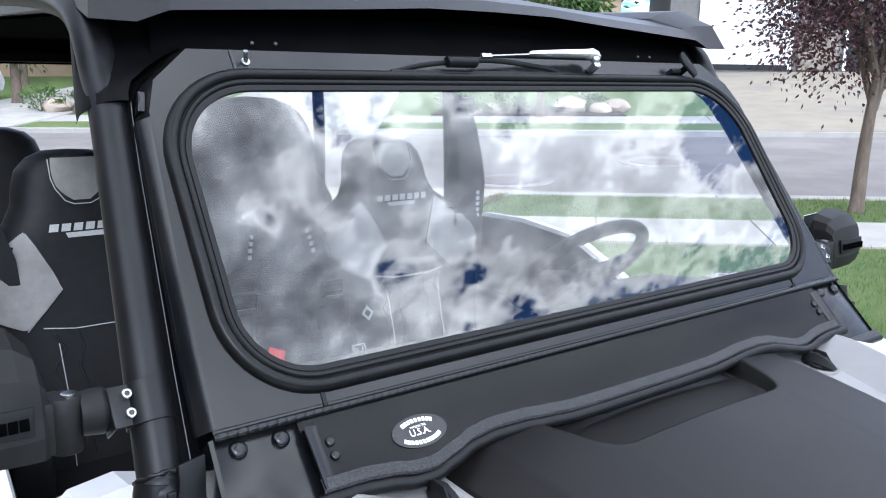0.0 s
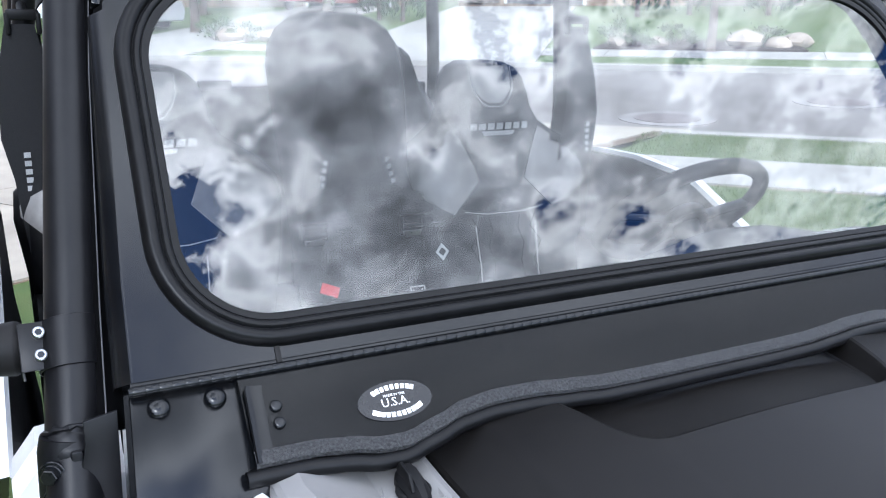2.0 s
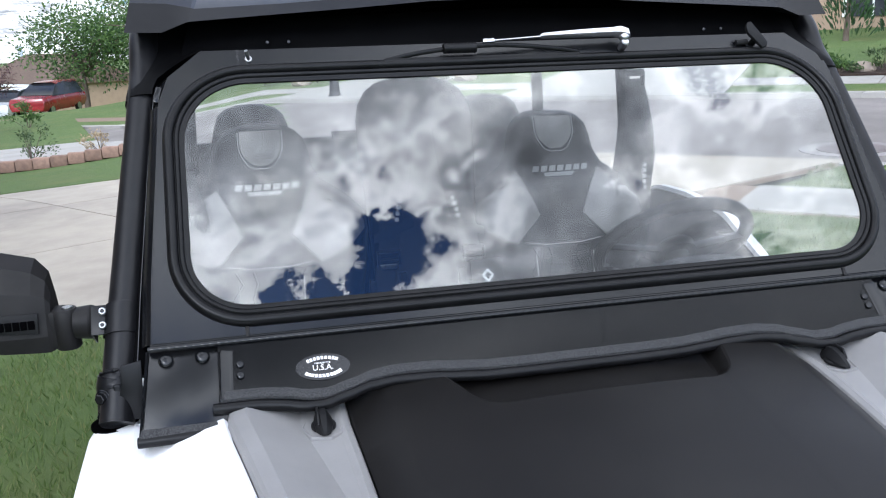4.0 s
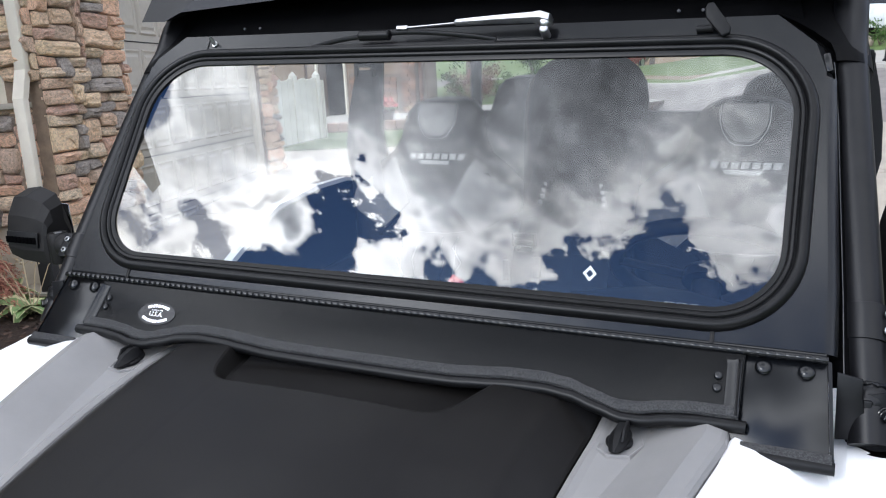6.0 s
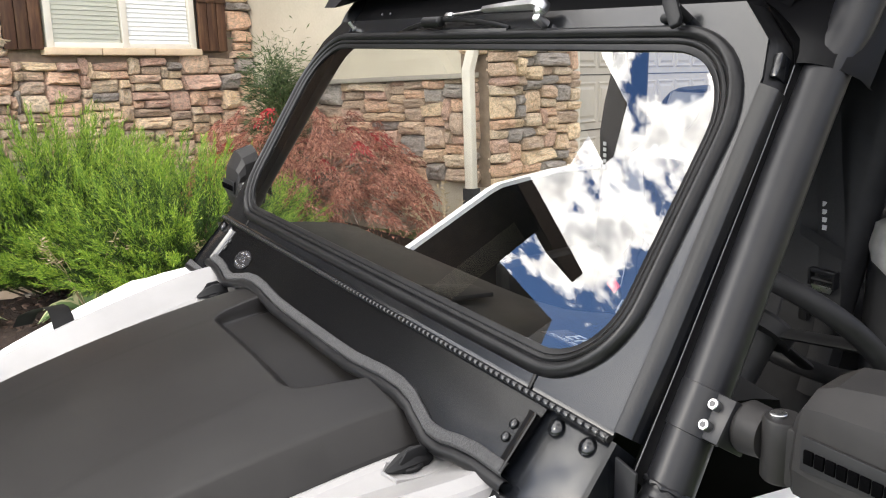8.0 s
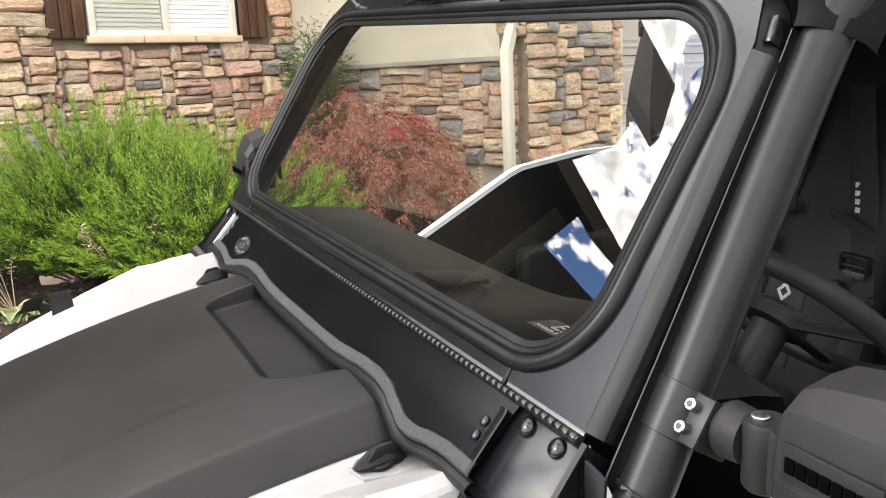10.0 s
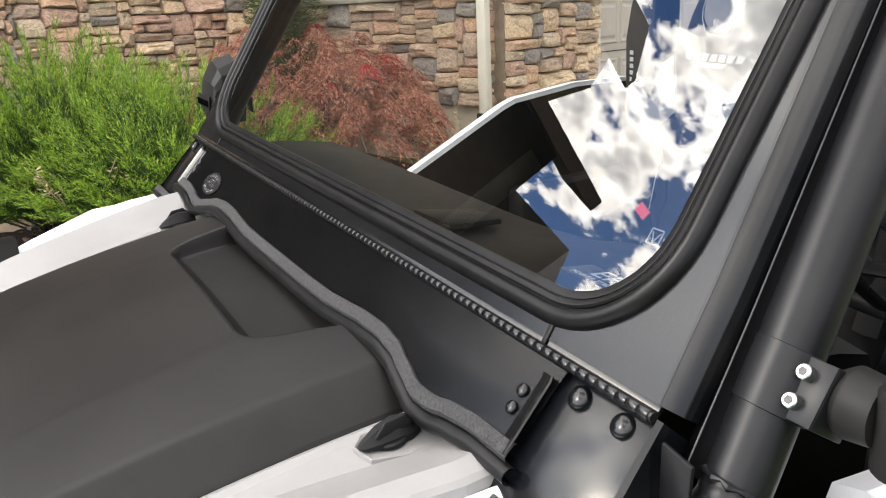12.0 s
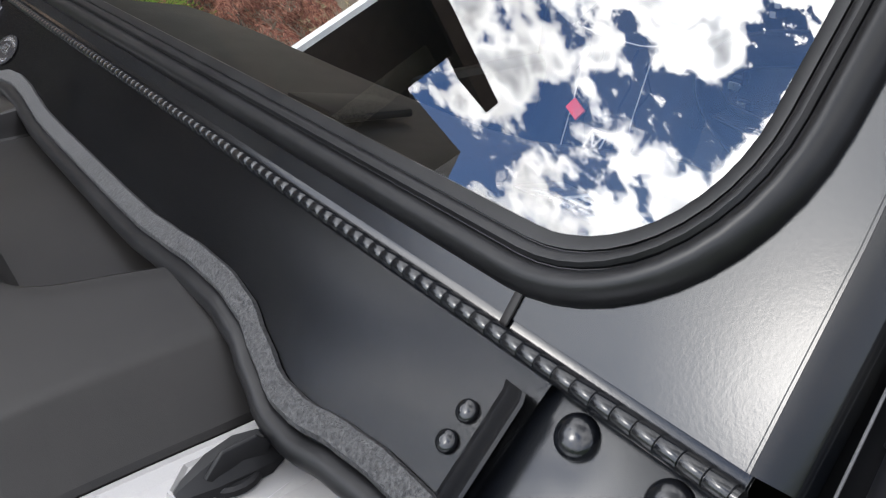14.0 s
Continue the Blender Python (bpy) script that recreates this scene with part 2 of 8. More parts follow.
M["roofblack"] = surface("matt_black_roof_plastic", (0.002, 0.002, 0.0023), (0.003, 0.003, 0.0034), 0.40, 0.52, scale=12, grain=900, bump=0.08, dist=0.0005, ior=1.14)
M["hood"] = surface("textured_black_plastic", (0.0052, 0.0047, 0.0045), (0.0072, 0.0065, 0.0062), 0.36, 0.46, scale=9, grain=1500, bump=0.12, dist=0.0005, third=(0.010, 0.0093, 0.0088), scale3=4, ior=1.29)
M["rubber"] = surface("black_rubber", (0.004, 0.004, 0.0044), (0.0065, 0.0065, 0.007), 0.27, 0.40, scale=25, grain=900, bump=0.06, dist=0.0005, ior=1.27)
M["liner"] = surface("matt_black_liner", (0.0015, 0.0015, 0.0017), None, 0.95, scale=40, grain=900, bump=0.05, dist=0.0005, ior=1.04)
M["pebble"] = surface("pebbled_rubber", (0.045, 0.045, 0.046), (0.008, 0.008, 0.009), 0.42, 0.6, scale=380, grain=460, bump=1.0, dist=0.002, ior=1.36)
M["darkplastic"] = surface("dark_moulded_plastic", (0.0065, 0.0065, 0.007), (0.010, 0.010, 0.0105), 0.42, 0.55, scale=18, grain=1200, bump=0.1, dist=0.0005, ior=1.24)
M["grey"] = surface("grey_body_plastic", (0.205, 0.20, 0.197), (0.18, 0.175, 0.173), 0.34, 0.42, scale=7, grain=900, bump=0.03, dist=0.0004)
M["white"] = surface("white_body_plastic", (0.80, 0.80, 0.81), (0.77, 0.77, 0.78), 0.25, 0.35, scale=6, grain=800, bump=0.02, dist=0.0004)
M["mirrorplastic"] = surface("textured_mirror_plastic", (0.011, 0.0105, 0.0105), (0.015, 0.0142, 0.014), 0.42, 0.52, scale=18, grain=1200, bump=0.1, dist=0.0005, ior=1.22)
M["sealedge"] = surface("pale_seal_edge", (0.07, 0.07, 0.074), None, 0.5, scale=30, bump=0)
M["chrome"] = surface("bright_metal", (0.56, 0.56, 0.57), (0.46, 0.46, 0.48), 0.26, 0.38, metal=1.0, scale=60, grain=900, bump=0.05, dist=0.0003)
M["zinc"] = surface("zinc_plated_steel", (0.50, 0.50, 0.49), (0.34, 0.345, 0.345), 0.22, 0.36, metal=1.0, scale=200, grain=1500, bump=0.1, dist=0.0003)
M["vinyl"] = surface("black_vinyl", (0.0065, 0.0065, 0.007), (0.010, 0.010, 0.011), 0.45, 0.55, scale=30, grain=1300, bump=0, ior=1.24)
M["vinylgrey"] = surface("pewter_vinyl", (0.155, 0.147, 0.14), (0.20, 0.192, 0.184), 0.35, 0.45, scale=26, grain=1300, bump=0)
M["webbing"] = surface("black_webbing", (0.008, 0.008, 0.009), (0.016, 0.016, 0.017), 0.7, 0.85, scale=500, grain=1600, bump=0.3, dist=0.001, ior=1.3)
M["thread"] = surface("white_thread", (0.4, 0.4, 0.4), None, 0.7, scale=300, bump=0.1)
M["print"] = surface("white_print", (0.78, 0.78, 0.78), None, 0.4, scale=200, bump=0)
M["foil"] = surface("silver_foil_print", (0.80, 0.80, 0.80), (0.74, 0.74, 0.75), 0.22, 0.30, metal=1.0, scale=200, bump=0)
M["printgrey"] = surface("grey_print", (0.55, 0.56, 0.58), None, 0.4, scale=200, bump=0)
M["label"] = surface("black_label", (0.012, 0.012, 0.014), None, 0.2, scale=80, bump=0)
M["sealblack"] = surface("dull_black_weatherstrip", (0.002, 0.002, 0.0022), (0.003, 0.003, 0.0034), 0.5, 0.65, scale=25, grain=900, bump=0.05, dist=0.0005, ior=1.10)
M["red"] = surface("red_tag", (0.65, 0.03, 0.04), None, 0.4, scale=90, bump=0)
M["lens"] = surface("mirror_glass", (0.85, 0.86, 0.87), (0.82, 0.83, 0.84), 0.02, 0.03, metal=1.0, bump=0)
M["pane"] = glass_surface("windshield_glass", (0.86, 0.885, 0.87), 2.0)

# ---- building helpers ----
def world_of(ob):
    m = ob.matrix_basis
    return (world_of(ob.parent) @ ob.matrix_parent_inverse @ m) if ob.parent else m


def smooth_bm(bm, angle=40):
    lim = radians(angle)
    for f in bm.faces:
        f.smooth = True
    for e in bm.edges:
        if len(e.link_faces) == 2 and e.calc_face_angle(0) > lim:
            e.smooth = False


def part(name, bm, material, parent=None, label="", angle=40, normals=True):
    """Links a bmesh, in world places, as one mesh under a thing or a part."""
    if normals:
        bmesh.ops.recalc_face_normals(bm, faces=bm.faces[:])
    smooth_bm(bm, angle)
    me = bpy.data.meshes.new(name)
    bm.to_mesh(me)
    bm.free()
    me.materials.append(material)
    ob = new(name, me)
    if parent:
        ob.parent = parent
        ob.matrix_parent_inverse = world_of(parent).inverted()
    if label:
        ob["label"] = label
    return ob


def thing(name, at, label, category, group="", kind=""):
    ob = new(name)
    ob.empty_display_size = 0.1
    ob.matrix_basis = Matrix.Translation(at)
    return tagged(ob, label, category, group, kind)


def share(name, me, m, parent, material=None):
    """One more object on a mesh that others use too."""
    ob = new(name, me)
    ob.matrix_basis = m
    if parent:
        ob.parent = parent
        ob.matrix_parent_inverse = world_of(parent).inverted()
    return ob


def join(*bms):
    out = bmesh.new()
    for b in bms:
        me = bpy.data.meshes.new("tmp")
        b.to_mesh(me); b.free()
        out.from_mesh(me)
        bpy.data.meshes.remove(me)
    return out


def bevel(bm, w, seg=2, angle=30):
    lim = radians(angle)
    es = [e for e in bm.edges if len(e.link_faces) == 2 and e.calc_face_angle(0) > lim]
    if es and w > 0:
        bmesh.ops.bevel(bm, geom=es, offset=w, segments=seg, profile=0.5, affect="EDGES", clamp_overlap=True)
    return bm


def box(lo, hi, bev=0.0, m=None, seg=2):
    bm = bmesh.new()
    bmesh.ops.create_cube(bm, size=1)
    c = [(a + b) / 2 for a, b in zip(lo, hi)]
    d = [abs(b - a) for a, b in zip(lo, hi)]
    bmesh.ops.transform(bm, matrix=Matrix.Translation(c) @ Matrix.Diagonal((*d, 1)), verts=bm.verts)
    bevel(bm, bev, seg)
    if m is not None:
        bmesh.ops.transform(bm, matrix=m, verts=bm.verts)
    return bm


def prism(loop, vec, bev=0.0, seg=2):
    """A flat outline pushed along vec."""
    bm = bmesh.new()
    vs = [bm.verts.new(p) for p in loop]
    f = bm.faces.new(vs)
    r = bmesh.ops.extrude_face_region(bm, geom=[f])
    bmesh.ops.translate(bm, vec=vec, verts=[v for v in r["geom"] if isinstance(v, bmesh.types.BMVert)])
    bmesh.ops.recalc_face_normals(bm, faces=bm.faces[:])
    return bevel(bm, bev, seg)


def ringplate(outer, inner, vec, bev=0.0):
    """A flat plate with a hole, pushed along vec."""
    bm = bmesh.new()
    es = []
    for loop in (outer, inner):
        vs = [bm.verts.new(p) for p in loop]
        es += [bm.edges.new((vs[i], vs[(i + 1) % len(vs)])) for i in range(len(vs))]
    bmesh.ops.triangle_fill(bm, edges=es, use_beauty=True)
    r = bmesh.ops.extrude_face_region(bm, geom=bm.faces[:])
    bmesh.ops.translate(bm, vec=vec, verts=[v for v in r["geom"] if isinstance(v, bmesh.types.BMVert)])
    bmesh.ops.recalc_face_normals(bm, faces=bm.faces[:])
    return bevel(bm, bev, 2, 60)


def skin(rows, closed=False, caps=False):
    """A surface through rows of points."""
    bm = bmesh.new()
    g = [[bm.verts.new(p) for p in r] for r in rows]
    n = len(rows[0])
    for a, b in zip(g, g[1:]):
        for i in range(n if closed else n - 1):
            j = (i + 1) % n
            bm.faces.new((a[i], a[j], b[j], b[i]))
    if caps:
        for r in (g[0], g[-1]):
            try:
                bm.faces.new(r)
            except ValueError:
                pass
    return bm


def tube(path, r, seg=14, closed=False, caps=True, flat=(1, 1), up=None):
    """A round or flattened tube along a path; r is a number or one for each point."""
    pts = [Vector(p) for p in path]
    n = len(pts)
    rows, prev = [], None
    for i, p in enumerate(pts):
        a, b = pts[i - 1] if (i or closed) else p, pts[(i + 1) % n] if (i < n - 1 or closed) else p
        d = (b - a).normalized()
        if prev is None:
            ref = Vector(up) if up else (Vector((0, 0, 1)) if abs(d.z) < 0.9 else Vector((1, 0, 0)))
        else:
            ref = prev
        s = d.cross(ref).normalized()
        u = s.cross(d).normalized()
        prev = u
        rr = r[i] if isinstance(r, (list, tuple)) else r
        rows.append([p + (s * math.cos(k * 2 * math.pi / seg) * flat[0] + u * math.sin(k * 2 * math.pi / seg) * flat[1]) * rr for k in range(seg)])
    if closed:
        rows.append(rows[0])
    bm = skin(rows, True, caps and not closed)
    if closed:
        bmesh.ops.remove_doubles(bm, verts=bm.verts, dist=1e-6)
    return bm


def smooth_path(pts, n=8):
    """Catmull-Rom through the points."""
    P = [Vector(p) for p in pts]
    P = [2 * P[0] - P[1]] + P + [2 * P[-1] - P[-2]]
    out = []
    for i in range(1, len(P) - 2):
        for k in range(n):
            t = k / n
            a, b, c, d = P[i - 1:i + 3]
            out.append(0.5 * (2 * b + (c - a) * t + (2 * a - 5 * b + 4 * c - d) * t * t + (3 * b - a - 3 * c + d) * t ** 3))
    return out + [P[-2]]


def disc(center, normal, r, h, seg=20, dome=0.0, bev=0.0, ry=None):
    """A short cylinder, or a dome, that stands on center along normal."""
    n = Vector(normal).normalized()
    q = n.to_track_quat("Z", "Y").to_matrix()
    ry = ry or r
    prof = [(1, 0), (1, h)]
    if dome:
        prof = [(math.cos(a), h + dome * math.sin(a)) for a in (0, 0.35, 0.7, 1.05, 1.35)]
        prof = [(1, 0)] + prof
    elif bev:
        prof = [(1, 0), (1, h - bev), (1 - bev / r, h)]
    rows = [[Vector(center) + q @ Vector((r * s * math.cos(2 * math.pi * k / seg), ry * s * math.sin(2 * math.pi * k / seg), z)) for k in range(seg)] for s, z in prof]
    return skin(rows, True, True)


def writing(name, body, size, m, material, parent, depth=0.0003, spacing=1.0):
    """Lettering in the built-in font, as a mesh at the pose m."""
    cu = bpy.data.curves.new(name, "FONT")
    cu.body, cu.size, cu.align_x, cu.align_y, cu.extrude, cu.resolution_u, cu.space_character = body, size, "CENTER", "CENTER", depth, 2, spacing
    ob = new(name + "_tmp", cu)
    me = bpy.data.meshes.new_from_object(ob.evaluated_get(bpy.context.evaluated_depsgraph_get()))
    bpy.data.objects.remove(ob)
    me.materials.clear()
    me.materials.append(material)
    me.transform(m)
    t = new(name, me)
    t.parent = parent
    t.matrix_parent_inverse = world_of(parent).inverted()
    return t


# ---- the vehicle: x to its left side as it faces us, y towards its rear ----
utv = thing("utility_vehicle", (0, 0.9, 0), "white and grey side-by-side utility vehicle with black windshield frame", "utility vehicle")
WS_O, WS_U, WS_N = Vector((0, 0.012, 1.214)), Vector((0, 0.57, 0.822)), Vector((0, -0.822, 0.57))
LP_O, LP_U, LP_N = Vector((0, 0.0, 1.206)), Vector((0, -0.70, -0.714)), Vector((0, -0.714, 0.70))


def ws(x, v, o=0.0):
    """A point of the windshield's plane: x across, v up the slope, o out of it."""
    return WS_O + Vector((x, 0, 0)) + WS_U * v + WS_N * o


def lp(x, d, o=0.0):
    """A point of the cowl panel's plane: d down the slope from the hinge."""
    return LP_O + Vector((x, 0, 0)) + LP_U * d + LP_N * o


def rounded(x0, x1, y0, y1, r, n=10, rt=None):
    rt = rt or r
    out = []
    for cx, cy, a0, q in ((x1 - rt, y1 - rt, 0, rt), (x0 + rt, y1 - rt, 90, rt), (x0 + r, y0 + r, 180, r), (x1 - r, y0 + r, 270, r)):
        for k in range(n + 1):
            a = radians(a0 + 90 * k / n)
            out.append((cx + q * math.cos(a), cy + q * math.sin(a)))
    return out


def offset_loop(loop, w):
    out, n = [], len(loop)
    for i, p in enumerate(loop):
        a, b = Vector(loop[i - 1]), Vector(loop[(i + 1) % n])
        d = (b - a).normalized()
        out.append((p[0] + d.y * w, p[1] - d.x * w))
    return out


# windshield frame: flat plate with folded sides
glass_loop = rounded(-0.645, 0.645, 0.047, 0.488, 0.105, 12, 0.125)
plate_loop = [(-0.702, 0.008), (0.702, 0.008), (0.698, 0.11), (0.674, 0.445), (0.657, 0.495), (0.598, 0.548), (-0.598, 0.548), (-0.657, 0.495), (-0.674, 0.445), (-0.698, 0.11)]
hole = offset_loop(glass_loop, 0.006)
frame_ob = part("windshield_frame", ringplate([ws(x, v) for x, v in plate_loop], [ws(x, v) for x, v in hole], WS_N * -0.004, 0.0), M["powder"], utv, "black powder-coated steel windshield frame")
for s in (-1, 1):
    side = [(s * 0.702, 0.008), (s * 0.698, 0.11), (s * 0.6745, 0.438)]
    rows = [[ws(x - s * 0.002, v, 0.0002), ws(x, v, -0.0006), ws(x + s * 0.014, v, -0.013), ws(x + s * 0.0155, v, -0.016), ws(x + s * 0.0155, v, -0.035)] for x, v in side]
    part("side_flange", bevel(skin(rows), 0.0), M["powder"], frame_ob)
    turn = [(0.6745, 0.436), (0.668, 0.468), (0.657, 0.495), (0.630, 0.520), (0.598, 0.549)]
    part("corner_flange", skin([[ws(s * (x - 0.001), v - 0.001, -0.003), ws(s * (x + 0.010), v + 0.004, -0.022), ws(s * (x + 0.012), v + 0.005, -0.075)] for x, v in turn]), M["rubber"], frame_ob)
    part("corner_clip", box((-0.006, -0.016, -0.02), (0.005, 0.016, 0.001), 0.002, Matrix.Translation(ws(s * 0.676, 0.467, -0.010)) @ Matrix.Rotation(radians(s * 12), 4, WS_N) @ Matrix((Vector((1, 0, 0)), WS_U, WS_N)).transposed().to_4x4()), M["powder"], frame_ob)
    # small weld tab under the seal
    part("weld_tab", box((-0.003, -0.011, 0), (0.003, 0.011, 0.002), 0.001, Matrix.Translation(ws(s * 0.552, 0.014, 0.0)) @ Matrix((Vector((1, 0, 0)), WS_U, WS_N)).transposed().to_4x4()), M["mirrorplastic"], frame_ob)

# rubber glazing seal with a double bead
prof = [(-0.0115, -0.002), (-0.011, 0.0022), (-0.005, 0.0040), (-0.0030, 0.0040), (-0.0026, 0.0022), (-0.0020, 0.0022), (-0.0012, 0.0052), (0.0010, 0.0070), (0.0042, 0.0072), (0.0064, 0.0055), (0.0068, 0.0034), (0.0074, 0.0034), (0.0086, 0.0074), (0.0120, 0.0108), (0.0160, 0.0118), (0.0200, 0.0104), (0.0240, 0.0066), (0.0258, 0.0028), (0.0262, 0.0)]
loops = [[ws(x, v, h) for x, v in offset_loop(glass_loop, w)] for w, h in prof]
seal_bm = skin(loops, True)
part("rubber_seal", seal_bm, M["rubber"], frame_ob, "thick black rubber glazing seal", angle=38)
bm = bmesh.new()
bm.faces.new([bm.verts.new(ws(x, v, -0.001)) for x, v in offset_loop(glass_loop, 0.004)])
pane = part("pane", bm, M["pane"], frame_ob, "clear laminated windshield glass", normals=False)
pane.visible_shadow = False

# piano hinge, one inch knuckles
hinge = part("piano_hinge", prism([ws(-0.703, -0.004, -0.004), ws(0.703, -0.004, -0.004), ws(0.703, 0.010, -0.005), ws(-0.703, 0.010, -0.005)], WS_N * 0.0035, 0.0003), M["powder"], utv, "long black steel piano hinge")
pitch = 1.406 / 110
kb = tube([(-pitch * 0.468, 0, 0), (-pitch * 0.452, 0, 0), (pitch * 0.452, 0, 0), (pitch * 0.468, 0, 0)], [0.0055, 0.0056, 0.0056, 0.0055], 16)
smooth_bm(kb, 30)
kme = bpy.data.meshes.new("knuckle"); kb.to_mesh(kme); kb.free(); kme.materials.append(M["powder"])
for i in range(110):
    share("knuckle", kme, Matrix.Translation(ws(-0.703 + pitch * (i + 0.5), -0.002, 0.0045)), hinge)
part("pin", tube([ws(-0.706, -0.002, 0.0045), ws(0.706, -0.002, 0.0045)], 0.0046, 12), M["powder"], hinge)

# cowl panel with a wavy lower edge
WAVE = [(0, 0.073), (0.10, 0.073), (0.17, 0.072), (0.22, 0.068), (0.27, 0.0635), (0.32, 0.0625), (0.36, 0.067), (0.40, 0.079), (0.435, 0.089), (0.465, 0.0885), (0.50, 0.081), (0.54, 0.0765), (0.60, 0.076)]


def wave(x):
    x = abs(x)
    for (a, p), (b, q) in zip(WAVE, WAVE[1:]):
        if x <= b:
            t = (x - a) / (b - a)
            t = t * t * (3 - 2 * t) * 0.6 + t * 0.4
            return p + (q - p) * t
    return WAVE[-1][1]


xs = [-0.6 + 1.2 * i / 96 for i in range(97)]
rows = [[lp(x, -0.009 + (wave(x) + 0.006 + 0.009) * k / 6, 0.0035 * math.sin(math.pi * k / 6) * 0.25) for k in range(7)] for x in xs]
bm = skin(rows)
r = bmesh.ops.solidify(bm, geom=bm.faces[:], thickness=0.003)
cowl = part("cowl_panel", bm, M["cowlcoat"], utv, "black sheet-metal cowl panel with wavy lower edge")
strip = skin([[lp(x, wave(x) - 0.004, 0.0012), lp(x, wave(x) - 0.0032, 0.0050), lp(x, wave(x) + 0.004, 0.0064), lp(x, wave(x) + 0.0115, 0.0060), lp(x, wave(x) + 0.0145, 0.003), lp(x, wave(x) + 0.0140, -0.004)] for x in xs])
trim = part("edge_trim", strip, M["pebble"], cowl, "pebbled black rubber edge trim")
bulb_path = [lp(x * 1.018, wave(x) + 0.0225, -0.001) for x in xs]
part("trim_bulb", tube(bulb_path, 0.0088, 16, caps=False), M["rubber"], cowl, "hollow rubber bulb seal")
for s in (-1, 1):
    e, d = bulb_path[-1 if s > 0 else 0], Vector((s, 0, 0))
    part("bulb_bore", disc(e - d * 0.012, d, 0.0062, 0.0002, 16), M["label"], cowl)

# sticker: ellipse, bars for the unreadable or private rows
LPM = Matrix((Vector((1, 0, 0)), -LP_U, LP_N)).transposed().to_4x4()
stk_bm = disc((0, 0, 0), (0, 0, 1), 0.0435, 0.0004, 48, ry=0.0225)
bmesh.ops.transform(stk_bm, matrix=Matrix.Translation(lp(-0.439, 0.049, 0.0019)) @ LPM, verts=stk_bm.verts)
stk = part("sticker", stk_bm, M["label"], cowl, "oval black sticker with white lettering")
def bar_row(n, rx, ry, a0, a1, w, h):
    bms = []
    for i in range(n):
        a = radians(a0 + (a1 - a0) * i / (n - 1))
        p = Vector((rx * math.cos(a), ry * math.sin(a), 0.0006))
        tang = Vector((-rx * math.sin(a), ry * math.cos(a), 0))
        ang = math.atan2(tang.y, tang.x) if a0 < a1 and a0 > 180 else math.atan2(-tang.y, -tang.x)
        bms.append(box((-w / 2, -h / 2, 0), (w / 2, h / 2, 0.0003), 0, Matrix.Translation(lp(-0.439, 0.049, 0.0016)) @ LPM @ Matrix.Translation(p) @ Matrix.Rotation(ang, 4, "Z")))
    for b in bms:
        part("bar", b, M["foil"], stk)
bar_row(9, 0.034, 0.0155, 132, 48, 0.0042, 0.0056)
bar_row(11, 0.034, 0.0155, 218, 322, 0.0044, 0.0056)
writing("lettering", "MADE IN THE", 0.0042, Matrix.Translation(lp(-0.439, 0.0425, 0.0024)) @ LPM, M["foil"], stk, 0.0001)
writing("lettering", "U.S.A.", 0.0135, Matrix.Translation(lp(-0.439, 0.0505, 0.0024)) @ LPM, M["foil"], stk, 0.0001)

# fasteners
def button_head(x, d, o):
    s = part("screw", disc(lp(x, d, o), LP_N, 0.0066, 0.0012, 20, dome=0.0030), M["powder"], cowl, "black button-head screw")
    part("socket", disc(lp(x, d, o + 0.0034), LP_N, 0.0022, 0.0007, 6), M["label"], s)
for s in (-1, 1):
    button_head(s * 0.5675, 0.030, 0.0015)
    button_head(s * 0.5675, 0.0485, 0.0015)

